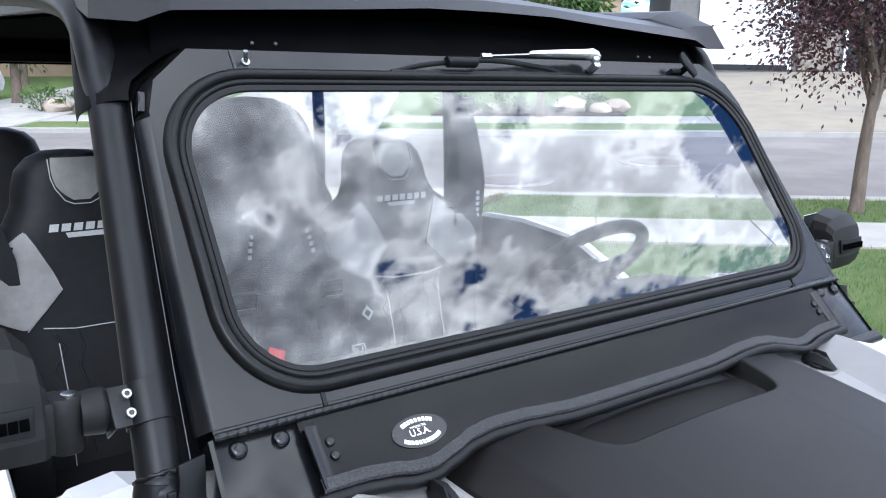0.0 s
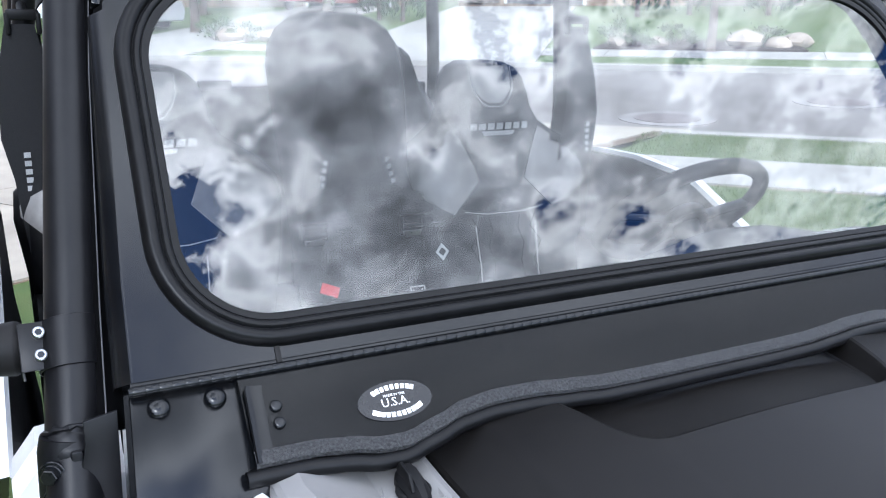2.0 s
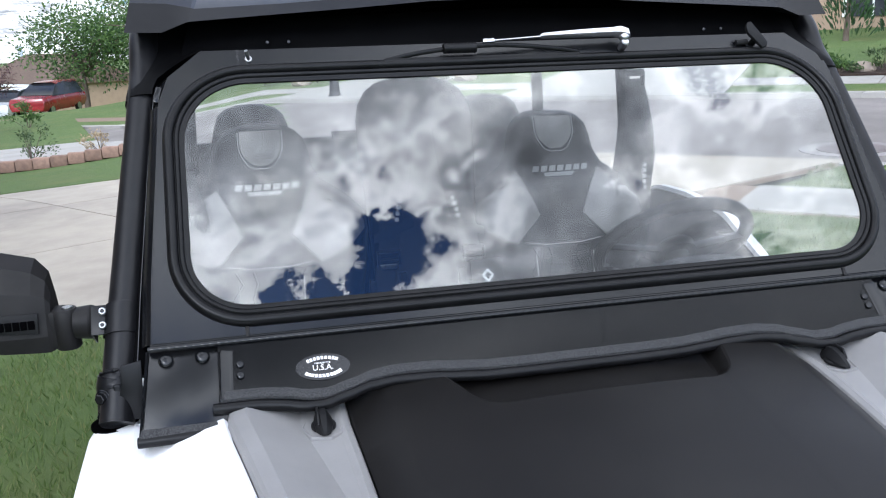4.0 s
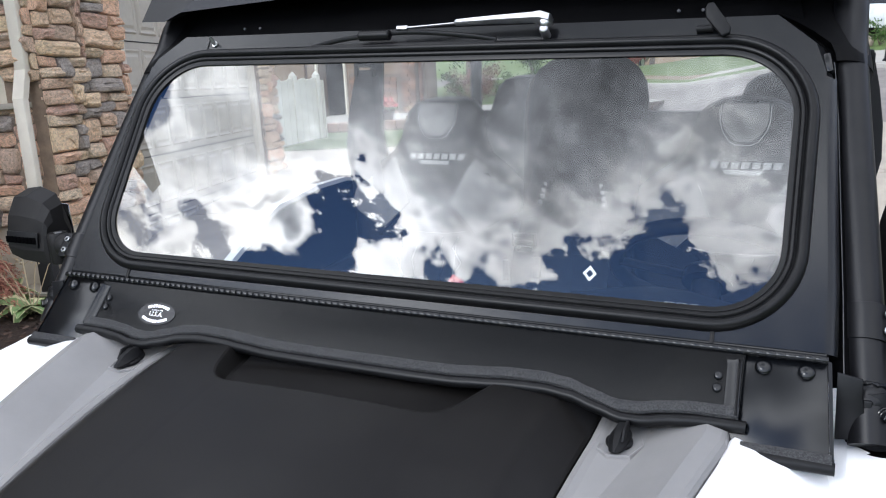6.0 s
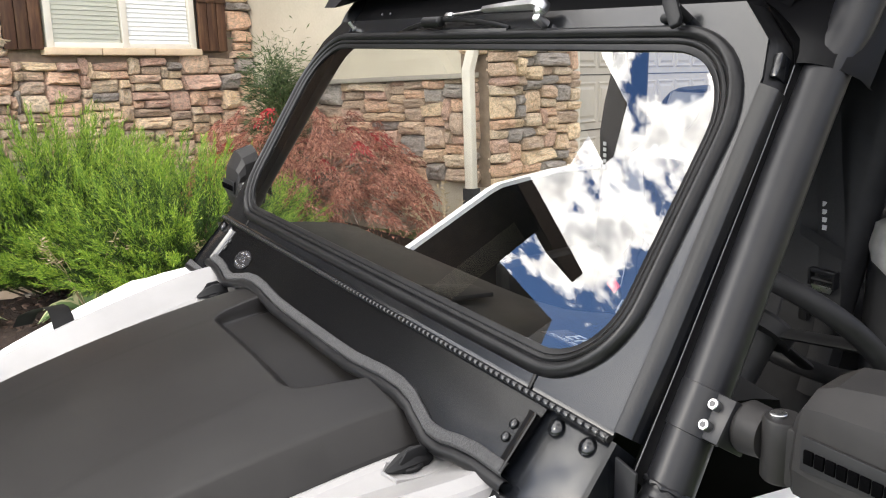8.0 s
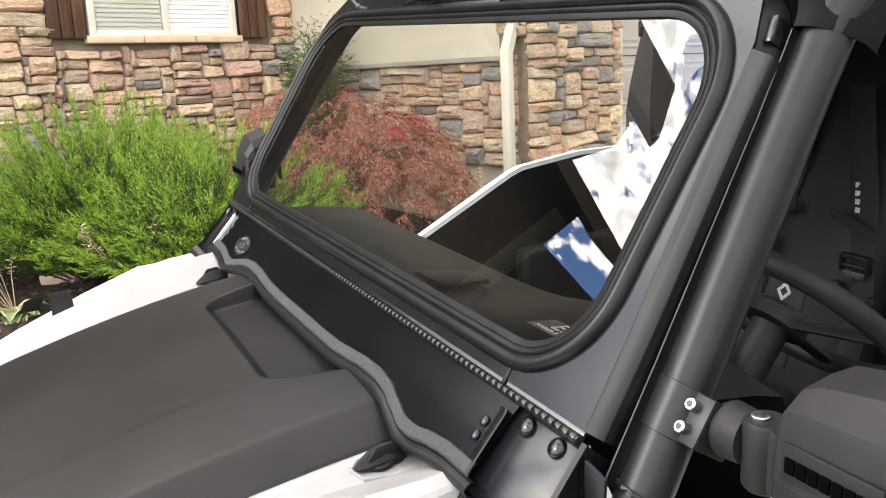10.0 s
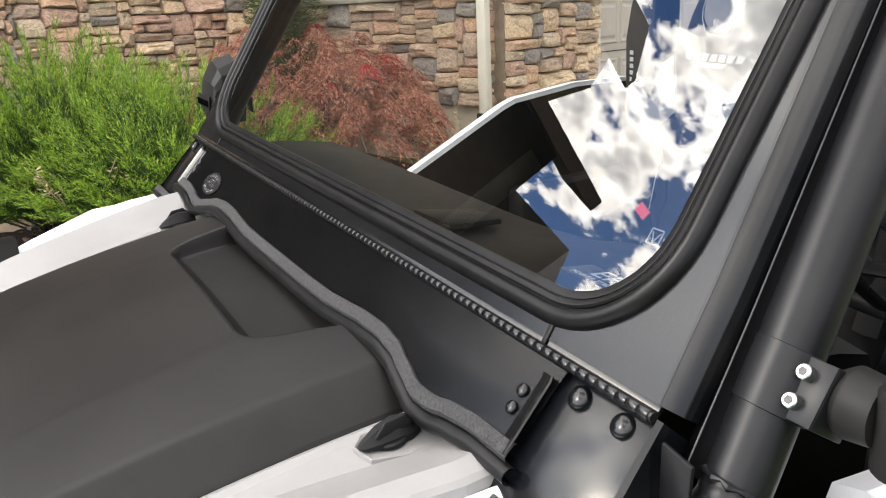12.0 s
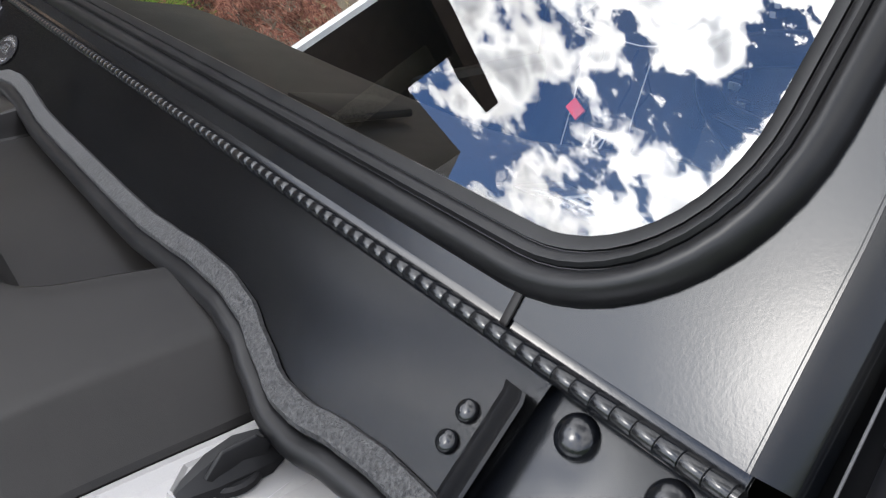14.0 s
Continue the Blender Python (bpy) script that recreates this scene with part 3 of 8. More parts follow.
# end brackets, side plates with carriage bolts
for s in (-1, 1):
    flap = [(0.578, 0.0015), (0.582, 0.0030), (0.586, 0.0030), (0.5960, 0.0085), (0.5975, 0.0070), (0.588, 0.0008), (0.578, 0.0002)]
    part("end_bracket", bevel(skin([[lp(s * (x + k), d, o) for x, o in flap] for d, k in ((0.005, -0.002), (0.010, 0.0), (0.086, 0.002))], True, True), 0.0006, 1), M["cowlcoat"], cowl, "folded black end bracket")
    plate = part("side_plate", prism([lp(s * 0.578, -0.010, -0.009), lp(s * 0.7055, -0.010, -0.009), lp(s * 0.716, 0.128, -0.010), lp(s * 0.590, 0.128, -0.010)], LP_N * 0.003, 0.0008), M["powder"], utv, "black steel corner plate")
    part("plate_fold", skin([[lp(s * 0.7055, -0.012, -0.004), lp(s * 0.7105, -0.012, -0.007), lp(s * 0.7115, -0.012, -0.05)], [lp(s * 0.716, 0.128, -0.005), lp(s * 0.721, 0.128, -0.008), lp(s * 0.722, 0.128, -0.06)]]), M["powder"], plate)
    part("rubber_strip", tube([lp(s * 0.604, 0.135, -0.004), lp(s * 0.722, 0.135, -0.006)], 0.0085, 12), M["rubber"], plate, "black rubber seal strip")
    part("rubber_lip", prism([lp(s * 0.606, 0.118, -0.0045), lp(s * 0.717, 0.118, -0.0045), lp(s * 0.719, 0.136, -0.004), lp(s * 0.604, 0.136, -0.004)], LP_N * 0.006, 0.001), M["pebble"], plate)
    for x in (0.6245, 0.680):
        part("carriage_bolt", disc(lp(s * x, 0.0075, -0.0062), LP_N, 0.0116, 0.0020, 24, dome=0.0062), M["powder"], plate, "domed black carriage bolt")
    # gusset beside the pillar foot
    part("gusset", prism([(s * 0.718, 0.004, 1.20), (s * 0.750, 0.004, 1.194), (s * 0.750, 0.002, 1.17), (s * 0.763, -0.002, 1.109), (s * 0.721, -0.002, 1.104)], Vector((0, 0.004, 0)), 0.001), M["satin"], utv, "black steel gusset")
    sock = part("cage_socket", join(tube([(s * 0.772, 0.030, 1.075), (s * 0.770, 0.030, 1.11), (s * 0.768, 0.034, 1.155), (s * 0.766, 0.036, 1.168)], [0.022, 0.0255, 0.0255, 0.024], 20), box((s * 0.752, 0.004, 1.098), (s * 0.764, 0.03, 1.164), 0.003)), M["satin"], utv, "black cage mounting socket")
    # no hole is cut: a black disc carries the shade inside it
    part("socket_hole", disc((s * 0.772, 0.030, 1.0865), (0, 0, 1), 0.037, 0.004, 28), M["liner"], sock, "black disc for the dark hole round the cage foot")
    for z in (1.143, 1.113):
        ax = Vector((s * 0.45, -0.88, 0.12)).normalized()
        c = Vector((s * 0.781, 0.0085, z))
        hb = part("socket_bolt", join(disc(c - ax * 0.004, ax, 0.0135, 0.006, 24, bev=0.001), disc(c + ax * 0.002, ax, 0.0105, 0.002, 24, bev=0.0008)), M["powder"], sock, "black flanged bolt")
        part("bolt_head", disc(c + ax * 0.004, ax, 0.0085, 0.0065, 6, bev=0.001), M["powder"], hb)

# cage: pillars, rails
SEAL_LINE = [(-0.03, 0.728), (0.10, 0.719), (0.29, 0.703), (0.375, 0.696), (0.455, 0.687), (0.478, 0.684), (0.507, 0.668), (0.53, 0.640), (0.565, 0.60)]
for s in (-1, 1):
    path = [ws(s * 0.764, -0.10, -0.055), ws(s * 0.756, 0.0, -0.054), ws(s * 0.736, 0.2, -0.054), ws(s * 0.711, 0.44, -0.056), ws(s * 0.704, 0.53, -0.064), Vector((s * 0.70, 0.50, 1.725)), Vector((s * 0.69, 1.0, 1.765)), Vector((s * 0.69, 1.6, 1.765)), Vector((s * 0.69, 2.3, 1.73))]
    pil = part("front_pillar", tube(smooth_path(path, 6), 0.027, 24), M["satin"], utv, "black painted tubular front pillar")
    part("pillar_joint", tube([ws(s * 0.7605, v, -0.055) for v in (-0.052, -0.046, -0.040, -0.034, -0.030, -0.024)], [0.0255, 0.0295, 0.0300, 0.0285, 0.0298, 0.0275], 24), M["satin"], pil, "welded pillar joint")
    weld = [ws(s * 0.7585 + 0.0285 * math.cos(a), -0.020 + 0.0012 * math.sin(2.3 * k), -0.055 + 0.0285 * math.sin(a)) for k, a in enumerate(i * 2 * math.pi / 26 for i in range(26))]
    part("pillar_weld", tube(weld, [0.0028 + 0.0012 * math.sin(k * 2.9) for k in range(26)], 7, closed=True), M["satin"], pil, "rough weld bead")
    # black weather seal between frame and pillar
    part("pillar_seal", skin([[ws(s * (x - 0.018), v, -0.045), ws(s * (x - 0.004), v, -0.034), ws(s * x, v, -0.030), ws(s * (x + 0.003), v, -0.036), ws(s * (x + 0.010), v, -0.040), ws(s * (x + 0.022), v, -0.052)] for v, x in SEAL_LINE]), M["sealblack"], utv, "black rubber pillar seal")
    part("seal_edge", tube([ws(s * x, v, -0.0292) for v, x in SEAL_LINE[:6]], 0.0008, 8), M["sealedge"], utv)
    part("rear_pillar", tube(smooth_path([(s * 0.69, 2.25, 1.735), (s * 0.735, 2.33, 1.6), (s * 0.76, 2.36, 1.3), (s * 0.77, 2.40, 0.8)], 6), 0.025, 16), M["satin"], utv, "black painted rear cage pillar")
    part("middle_pillar", tube(smooth_path([(s * 0.69, 1.40, 1.765), (s * 0.73, 1.42, 1.60), (s * 0.765, 1.44, 1.2), (s * 0.77, 1.46, 0.6)], 6), 0.025, 16), M["satin"], utv, "black painted middle cage pillar")
part("cross_bar", tube([(-0.69, 1.42, 1.75), (0.69, 1.42, 1.75)], 0.022, 14), M["satin"], utv)
part("cross_bar", tube([(-0.72, 2.32, 1.66), (0.72, 2.32, 1.66)], 0.022, 14), M["satin"], utv)

# roof with a faceted front visor
VISOR = [(-0.012, 1.746, 1.768, 0.0), (0.15, 1.7445, 1.7645, 0.0), (0.30, 1.7345, 1.7545, 0.0), (0.44, 1.7265, 1.7465, 0.0), (0.60, 1.717, 1.7405, 0.0), (0.606, 1.7155, 1.742, 0.004), (0.650, 1.699, 1.7505, 0.012), (0.714, 1.7005, 1.753, 0.016)]
def roof_section(s, x, low, crease, raise_by):
    """Front lip, sloping visor face, top, and the hollow underside."""
    c = -0.012
    w = lambda k: c + s * (x * k - 0.0) if x > 0 else c
    top = crease + raise_by
    return [(w(1), 0.333, low), (w(0.985), 0.366, crease), (w(0.98), 0.46, top + 0.022), (w(0.975), 0.80, top + 0.030), (w(0.97), 1.5, top + 0.034), (w(0.97), 2.40, top + 0.004), (w(0.97), 2.45, top - 0.02), (w(0.97), 2.45, 1.632), (w(0.97), 2.43, 1.632), (w(0.97), 2.40, 1.715), (w(0.97), 1.4, 1.742 if x < 0.6 else 1.735), (w(0.985), 0.44, max(low + 0.006, 1.722)), (w(0.997), 0.345, low + 0.0015)]
secs = [roof_section(-1, *v) for v in reversed(VISOR[1:])] + [roof_section(1, *v) for v in VISOR]
bm = skin(secs, True, True)
roof = part("roof", bevel(bm, 0.0018, 1, 16), M["satin"], utv, "black moulded plastic roof with visor lip", angle=14)
part("headliner", skin([[(x, 0.352, 1.7135 + 0.028 * (1 - abs(x) / 0.64)), (x, 0.44, 1.7165 + 0.012 * (1 - abs(x) / 0.64)), (x * 1.055, 1.4, 1.728), (x * 1.055, 2.39, 1.708), (x * 1.055, 2.42, 1.634)] for x in [-0.66 + 0.11 * i for i in range(13)]]), M["liner"], roof, "matt black roof underside")
part("roof_header", skin([[ws(x, 0.535 if abs(x) < 0.55 else 0.56, -0.006 if abs(x) < 0.55 else -0.034), ws(x, 0.562, -0.036), Vector((x * 0.98, 0.40, 1.70)), Vector((x * 0.98, 0.44, 1.735 + 0.01 * (1 - abs(x) / 0.66)))] for x in [-0.635, -0.59, -0.54] + [-0.45 + 0.09 * i for i in range(11)] + [0.54, 0.59, 0.635]]), M["roofblack"], utv, "black header panel above windshield")
for s in (-1, 1):
    inner = [ws(s * x, v, -0.026) for x, v in ((0.687, 0.479), (0.685, 0.492), (0.677, 0.511), (0.650, 0.534), (0.622, 0.553), (0.594, 0.568))]
    middle = [ws(s * 0.730, 0.477, -0.016), ws(s * 0.729, 0.496, -0.018), ws(s * 0.712, 0.530, -0.032), ws(s * 0.69, 0.562, -0.052), ws(s * 0.655, 0.578, -0.062), ws(s * 0.615, 0.588, -0.068)]
    outer = [ws(s * 0.741, 0.486, -0.074), ws(s * 0.739, 0.505, -0.076), ws(s * 0.732, 0.545, -0.082), Vector((s * 0.716, 0.455, 1.703)), Vector((s * 0.69, 0.44, 1.724)), Vector((s * 0.61, 0.43, 1.728))]
    rows = []
    for a, m, b in zip(inner, middle, outer):
        row = [a * (1 - u) ** 2 + m * 2 * u * (1 - u) + b * u * u for u in [k / 7 for k in range(8)]]
        rows.append([row[0] - WS_N * 0.02] + row + [row[-1] - WS_N * 0.02])
    rows = [[p - WS_N * 0.008 + WS_U * 0.002 for p in rows[0]]] + rows
    part("roof_corner", skin(rows), M["roofblack"], roof, "black moulded roof corner sleeve", angle=38)
    for x, v in ((0.475, 0.583), (0.435, 0.583)):
        part("header_screw", disc(ws(s * x, v, -0.03), WS_N, 0.003, 0.002, 12, dome=0.001), M["sealedge"], roof)

# latch pin on the frame's top edge, lever on the other end
part("latch_pin", join(disc(ws(-0.513, 0.527, 0.0), WS_N, 0.0065, 0.003, 16), tube([ws(-0.513, 0.527, 0.002), ws(-0.5165, 0.534, 0.018)], 0.0036, 12)), M["zinc"], frame_ob, "zinc latch pin")
part("latch_notch", box((-0.002, -0.02, 0), (0.002, 0.02, 0.002), 0, Matrix.Translation(ws(-0.532, 0.527, 0)) @ Matrix((Vector((1, 0, 0)), WS_U, WS_N)).transposed().to_4x4()), M["label"], frame_ob)
lever = prism([ws(0.488, 0.542, 0.034), ws(0.492, 0.551, 0.037), ws(0.501, 0.553, 0.037), ws(0.530, 0.513, 0.028), ws(0.530, 0.502, 0.026), ws(0.518, 0.497, 0.026), ws(0.491, 0.529, 0.032)], WS_N * -0.008, 0.002)
part("vent_lever", join(lever, tube([ws(0.515, 0.525, 0.0), ws(0.515, 0.525, 0.028)], 0.007, 12), tube([ws(0.475, 0.524, 0.004), ws(0.50, 0.524, 0.006)], 0.006, 10)), M["darkplastic"], frame_ob, "black lever knob")

# wiper: pivot, chrome arm, blade with clip
wv = lambda x, v, o: ws(x + 0.006, v - 0.011, max(0.003, o - 0.006))
wiper = part("wiper_arm", join(skin([[wv(x, v, o + h * up) + WS_U * w * k for k, up in ((-1, 0), (-1, 0.55), (-0.6, 1), (0.6, 1), (1, 0.55), (1, 0))] for x, v, o, w, h in [(0.226, 0.548, 0.026, 0.006, 0.010), (0.222, 0.550, 0.026, 0.010, 0.016), (0.205, 0.554, 0.027, 0.011, 0.018), (0.19, 0.555, 0.029, 0.0085, 0.013), (0.12, 0.554, 0.029, 0.007, 0.011), (0.045, 0.552, 0.028, 0.005, 0.009), (0.040, 0.552, 0.028, 0.003, 0.006)]], True, True), disc(wv(0.213, 0.545, 0.028), WS_N, 0.011, 0.006, 20, dome=0.008)), M["chrome"], utv, "satin chrome wiper arm")
part("wiper_rod", tube([wv(0.045, 0.552, 0.030), wv(-0.055, 0.546, 0.030)], 0.0028, 10, flat=(1.4, 0.8)), M["chrome"], wiper, "bright wiper rod")
part("wiper_pivot", disc(wv(0.213, 0.532, 0.0), WS_N, 0.008, 0.026, 18, bev=0.002), M["chrome"], wiper)
part("wiper_blade", join(tube(smooth_path([wv(-0.27, 0.520, 0.012), wv(-0.19, 0.532, 0.02), wv(-0.06, 0.540, 0.024), wv(0.06, 0.532, 0.02), wv(0.12, 0.526, 0.012)], 5), 0.003, 8, flat=(1, 1.5)), box((-0.27, 0.0, 0.0), (0.12, 0.006, 0.008), 0.001, Matrix.Translation(wv(0, 0.517, 0.004)) @ Matrix((Vector((1, 0, 0)), WS_U, WS_N)).transposed().to_4x4())), M["rubber"], wiper, "black rubber wiper blade")
part("wiper_clip", tube([wv(-0.157 + 0.00325 * i, 0.534, 0.026) for i in range(21)], [0.0105 if i % 2 else 0.0088 for i in range(21)], 14), M["rubber"], wiper, "ribbed black sleeve", angle=70)
part("wiper_hook", join(box((-0.012, -0.004, 0), (0.012, 0.004, 0.008), 0.002, Matrix.Translation(wv(-0.066, 0.545, 0.026)) @ Matrix((Vector((1, 0, 0)), WS_U, WS_N)).transposed().to_4x4()), disc(wv(-0.058, 0.546, 0.032), WS_N, 0.003, 0.002, 10)), M["chrome"], wiper)

# hood: black centre with a scoop, grey shoulders, white fenders
def hood_z(y):
    u = -0.1 - y
    return 1.146 - 0.085 * u - 0.19 * u * u if u > 0 else 1.146 - 0.05 * u


ys = [0.0, -0.03, -0.055, -0.08, -0.10, -0.115, -0.128, -0.14, -0.15, -0.157, -0.162, -0.166, -0.170, -0.174, -0.178, -0.182, -0.186, -0.20, -0.25, -0.32, -0.40, -0.50, -0.60, -0.72, -0.85, -1.0]
def scoop_half(y):
    k = min(1.0, max(0.0, (-0.130 - y) / 0.050))
    return (0.262 + (y + 0.05) * 0.36 if y > -0.18 else 0.215) - 0.032 * (1 - math.sqrt(1 - k * k))
def scoop_depth(y, u):
    """Recess of the scoop with sloping walls at its front and its sides."""
    f = min(1.0, max(0.0, (y + 0.182) / 0.020))
    d = 0.016 + 0.016 * min(1.0, max(0.0, y + 0.165) / 0.12) ** 0.8
    q = min(1.0, max(0.0, (u - 0.855) / 0.12))
    return d * f * f * (3 - 2 * f) * (1 - q * q * (3 - 2 * q))
CREASE = lambda y: 0.347 - 0.05 * max(0.0, -0.1 - y)
FOOT = lambda y: 0.404 - 0.07 * max(0.0, -0.1 - y)
rows = []
for y in ys:
    z, w, d = hood_z(y), scoop_half(y), None
    row = []
    cols = [0, 0.3, 0.6, 0.8, 0.855, 0.875, 0.895, 0.915, 0.935, 0.955, 0.975, 1.0]
    crown = lambda x: z + 0.006 - 0.017 * (x / 0.36) ** 2
    half = [(w * c, crown(w * c) - scoop_depth(y, c)) for c in cols]
    c, f = CREASE(y), FOOT(y)
    half += [(w + 0.004, crown(w)), (w + 0.02, crown(w + 0.02)), (0.5 * (w + c), crown(0.5 * (w + c))), (c - 0.012, crown(c - 0.012)), (c - 0.003, crown(c) - 0.0002), (c + 0.004, crown(c) - 0.0026), (f - 0.003, z - 0.043), (f, z - 0.047), (f + 0.001, z - 0.07)]
    row = [Vector((-x, y, zz)) for x, zz in reversed(half[1:])] + [Vector((x, y, zz)) for x, zz in half]
    rows.append(row)
hood = part("hood", skin(rows), M["hood"], utv, "textured black plastic hood with recessed scoop", angle=20)
FENDER = [(0.10, 0.640, -0.075, 0.700, -0.080, 0.730, -0.076, 0.802, -0.084), (0.05, 0.642, -0.066, 0.702, -0.072, 0.734, -0.066, 0.806, -0.072), (0.0, 0.645, -0.058, 0.706, -0.066, 0.738, -0.058, 0.808, -0.064), (-0.07, 0.655, -0.046, 0.715, -0.066, 0.736, -0.060, 0.807, -0.066),
          (-0.14, 0.684, -0.040, 0.726, -0.068, 0.756, -0.058, 0.805, -0.064), (-0.22, 0.668, -0.030, 0.722, -0.058, 0.760, -0.050, 0.804, -0.066), (-0.35, 0.640, -0.038, 0.712, -0.068, 0.750, -0.066, 0.800, -0.088), (-0.50, 0.615, -0.050, 0.70, -0.085, 0.742, -0.086, 0.795, -0.115), (-0.75, 0.59, -0.07, 0.68, -0.11, 0.73, -0.115, 0.785, -0.15), (-1.0, 0.57, -0.09, 0.66, -0.14, 0.72, -0.15, 0.775, -0.19)]
for s in (-1, 1):
    rows = []
    for y in ys:
        z, u = hood_z(y), max(0.0, -0.1 - y)
        x0, x3, xc = FOOT(y) + 0.002, 0.588 - 0.23 * u, 0.494 - 0.25 * u
        xc = max(xc, x0 + 0.03)
        x3 = max(x3, xc + 0.05)
        pts = [(x0 - 0.004, z - 0.07), (x0, z - 0.050), (x0 + 0.003, z - 0.0445), (x0 + 0.012, z - 0.041), (x0 + 0.022, z - 0.0445), (xc - 0.012, z - 0.0445), (xc, z - 0.040), (x3 - 0.034, z - 0.013), (x3 - 0.026, z - 0.0105), (x3 - 0.006, z - 0.016), (x3, z - 0.020), (x3 + 0.003, z - 0.028), (x3 + 0.004, z - 0.09)]
        rows.append([Vector((s * x, y, zz)) for x, zz in pts])
    shoulder = part("hood_shoulder", skin(rows), M["grey"], utv, "satin grey plastic hood shoulder", angle=9)
    # fender
    rows = []
    # each section: ridge, valley, inner and outer edge of the lobe
    for y, rx, rz, vx, vz, ax, az, bx, bz in FENDER:
        z, u = hood_z(y), max(0.0, -0.1 - y)
        x3 = max(0.588 - 0.23 * u, 0.526 - 0.25 * u + 0.05)
        pts = [(x3 + 0.0045, z - 0.09), (x3 + 0.005, z - 0.030), (x3 + 0.010, z - 0.026), (rx, z + rz), (vx, z + vz), (ax, z + az), (bx - 0.012, z + bz + 0.001), (bx, z + bz - 0.008), (bx + 0.014, z + bz - 0.06), (bx + 0.026, z + bz - 0.15), (bx + 0.028, 0.62)]
        rows.append([Vector((s * x, y, zz)) for x, zz in pts])
    fender = part("fender", skin(rows), M["white"], utv, "glossy white faceted plastic front fender", angle=7)
    # quarter-turn knob in a dished seat
    k = Vector((s * 0.449, -0.107, 1.1010))
    pocket = [(-0.030, 0.026), (0.004, 0.034), (0.026, 0.030), (0.034, 0.004), (0.022, -0.032), (-0.010, -0.038), (-0.028, -0.022)]
    part("knob_seat", bevel(skin([[k + Vector((s * x * q, y * q, h)) for x, y in pocket] for q, h in ((1.0, -0.003), (0.985, 0.0010), (0.94, 0.0016), (0.86, -0.0004), (0.3, -0.0006))], True, True), 0.0008, 1), M["grey"], shoulder, "grey faceted fastener pocket", angle=20)
    wedge = [(-0.036, 0.003, 0.004, 0.006), (-0.030, 0.008, 0.003, 0.011), (-0.014, 0.013, 0.002, 0.021), (0.004, 0.0145, 0.002, 0.026), (0.020, 0.013, 0.002, 0.024), (0.032, 0.007, 0.004, 0.014)]
    grip = bevel(skin([[k + Vector((s * u * w, y, lo + (hi - lo) * h)) for u, h in ((-1, 0), (-1, 0.35), (-0.35, 1), (0.35, 1), (1, 0.35), (1, 0))] for y, w, lo, hi in wedge], True, True), 0.0012, 1)
    kn = part("hood_knob", join(disc(k + Vector((0, 0, 0.002)), (0, -0.12, 1), 0.019, 0.006, 20, bev=0.002), grip), M["darkplastic"], shoulder, "black quarter-turn hood fastener", angle=25)
    part("knob_fin", prism([k + Vector((s * 0.006, y, z)) for y, z in ((-0.020, 0.014), (-0.008, 0.029), (0.014, 0.031), (0.022, 0.022), (0.018, 0.010), (-0.012, 0.008))], Vector((s * 0.004, 0, 0)), 0.0012), M["darkplastic"], kn)
# black bracket on the far fender
for s in (-1, 1):
    clip = skin([[Vector((s * x, y + dy, z)) for x, y, z in ((0.500, -0.405, 1.060), (0.525, -0.404, 1.072), (0.58, -0.402, 1.083), (0.64, -0.402, 1.086), (0.69, -0.408, 1.080), (0.74, -0.424, 1.066), (0.80, -0.455, 1.040), (0.83, -0.470, 1.005))] for dy in (-0.022, 0.022)])
    bmesh.ops.solidify(clip, geom=clip.faces[:], thickness=0.003)
    part("fender_clip", clip, M["darkplastic"], utv, "bent black plastic fender strap")

# side body below the pillars, doors with a white rim
for s in (-1, 1):
    rows = [[Vector((s * x, y, z)) for x, z in ((0.70, zt - 0.01), (0.735, zt), (0.80, zt - 0.01), (0.83, zt - 0.05), (0.845, 0.55))] for y, zt in ((0.10, 1.045), (0.20, 1.055), (0.215, 1.03), (0.235, 1.03), (0.25, 1.062), (0.33, 1.05), (0.44, 0.97), (0.60, 0.90))]
    part("side_panel", bevel(skin(rows), 0.0), M["white"], utv, "white plastic body side panel", angle=24)
    rim = [(0.872, 0.44, 0.915), (0.870, 0.56, 0.985), (0.868, 0.89, 1.134), (0.868, 0.93, 1.147), (0.872, 1.15, 1.163), (0.885, 1.36, 1.152), (0.885, 1.60, 1.095)]
    outer = [Vector((s * x, y, z)) for x, y, z in rim]
    door = part("door", skin([[p + Vector((s * -0.035, 0, -0.012)), p + Vector((s * -0.045, 0, -0.06)), p + Vector((s * -0.05, 0, -0.28)), Vector((s * 0.80, p.y, 0.5))] for p in outer]), M["darkplastic"], utv, "half door with black inner panel and white rim")
    part("door_rim", bevel(skin([[p + Vector((s * -0.036, 0, -0.012)), p + Vector((s * -0.03, 0, 0.0)), p + Vector((s * 0.0, 0, -0.002)), p + Vector((s * 0.014, 0, -0.03)), Vector((s * 0.885, p.y, 0.5))] for p in outer]), 0.0), M["white"], door, "white door shell")
    part("door_pocket", box((s * 0.70, 0.85, 0.55), (s * 0.79, 1.35, 0.92), 0.03), M["darkplastic"], door)

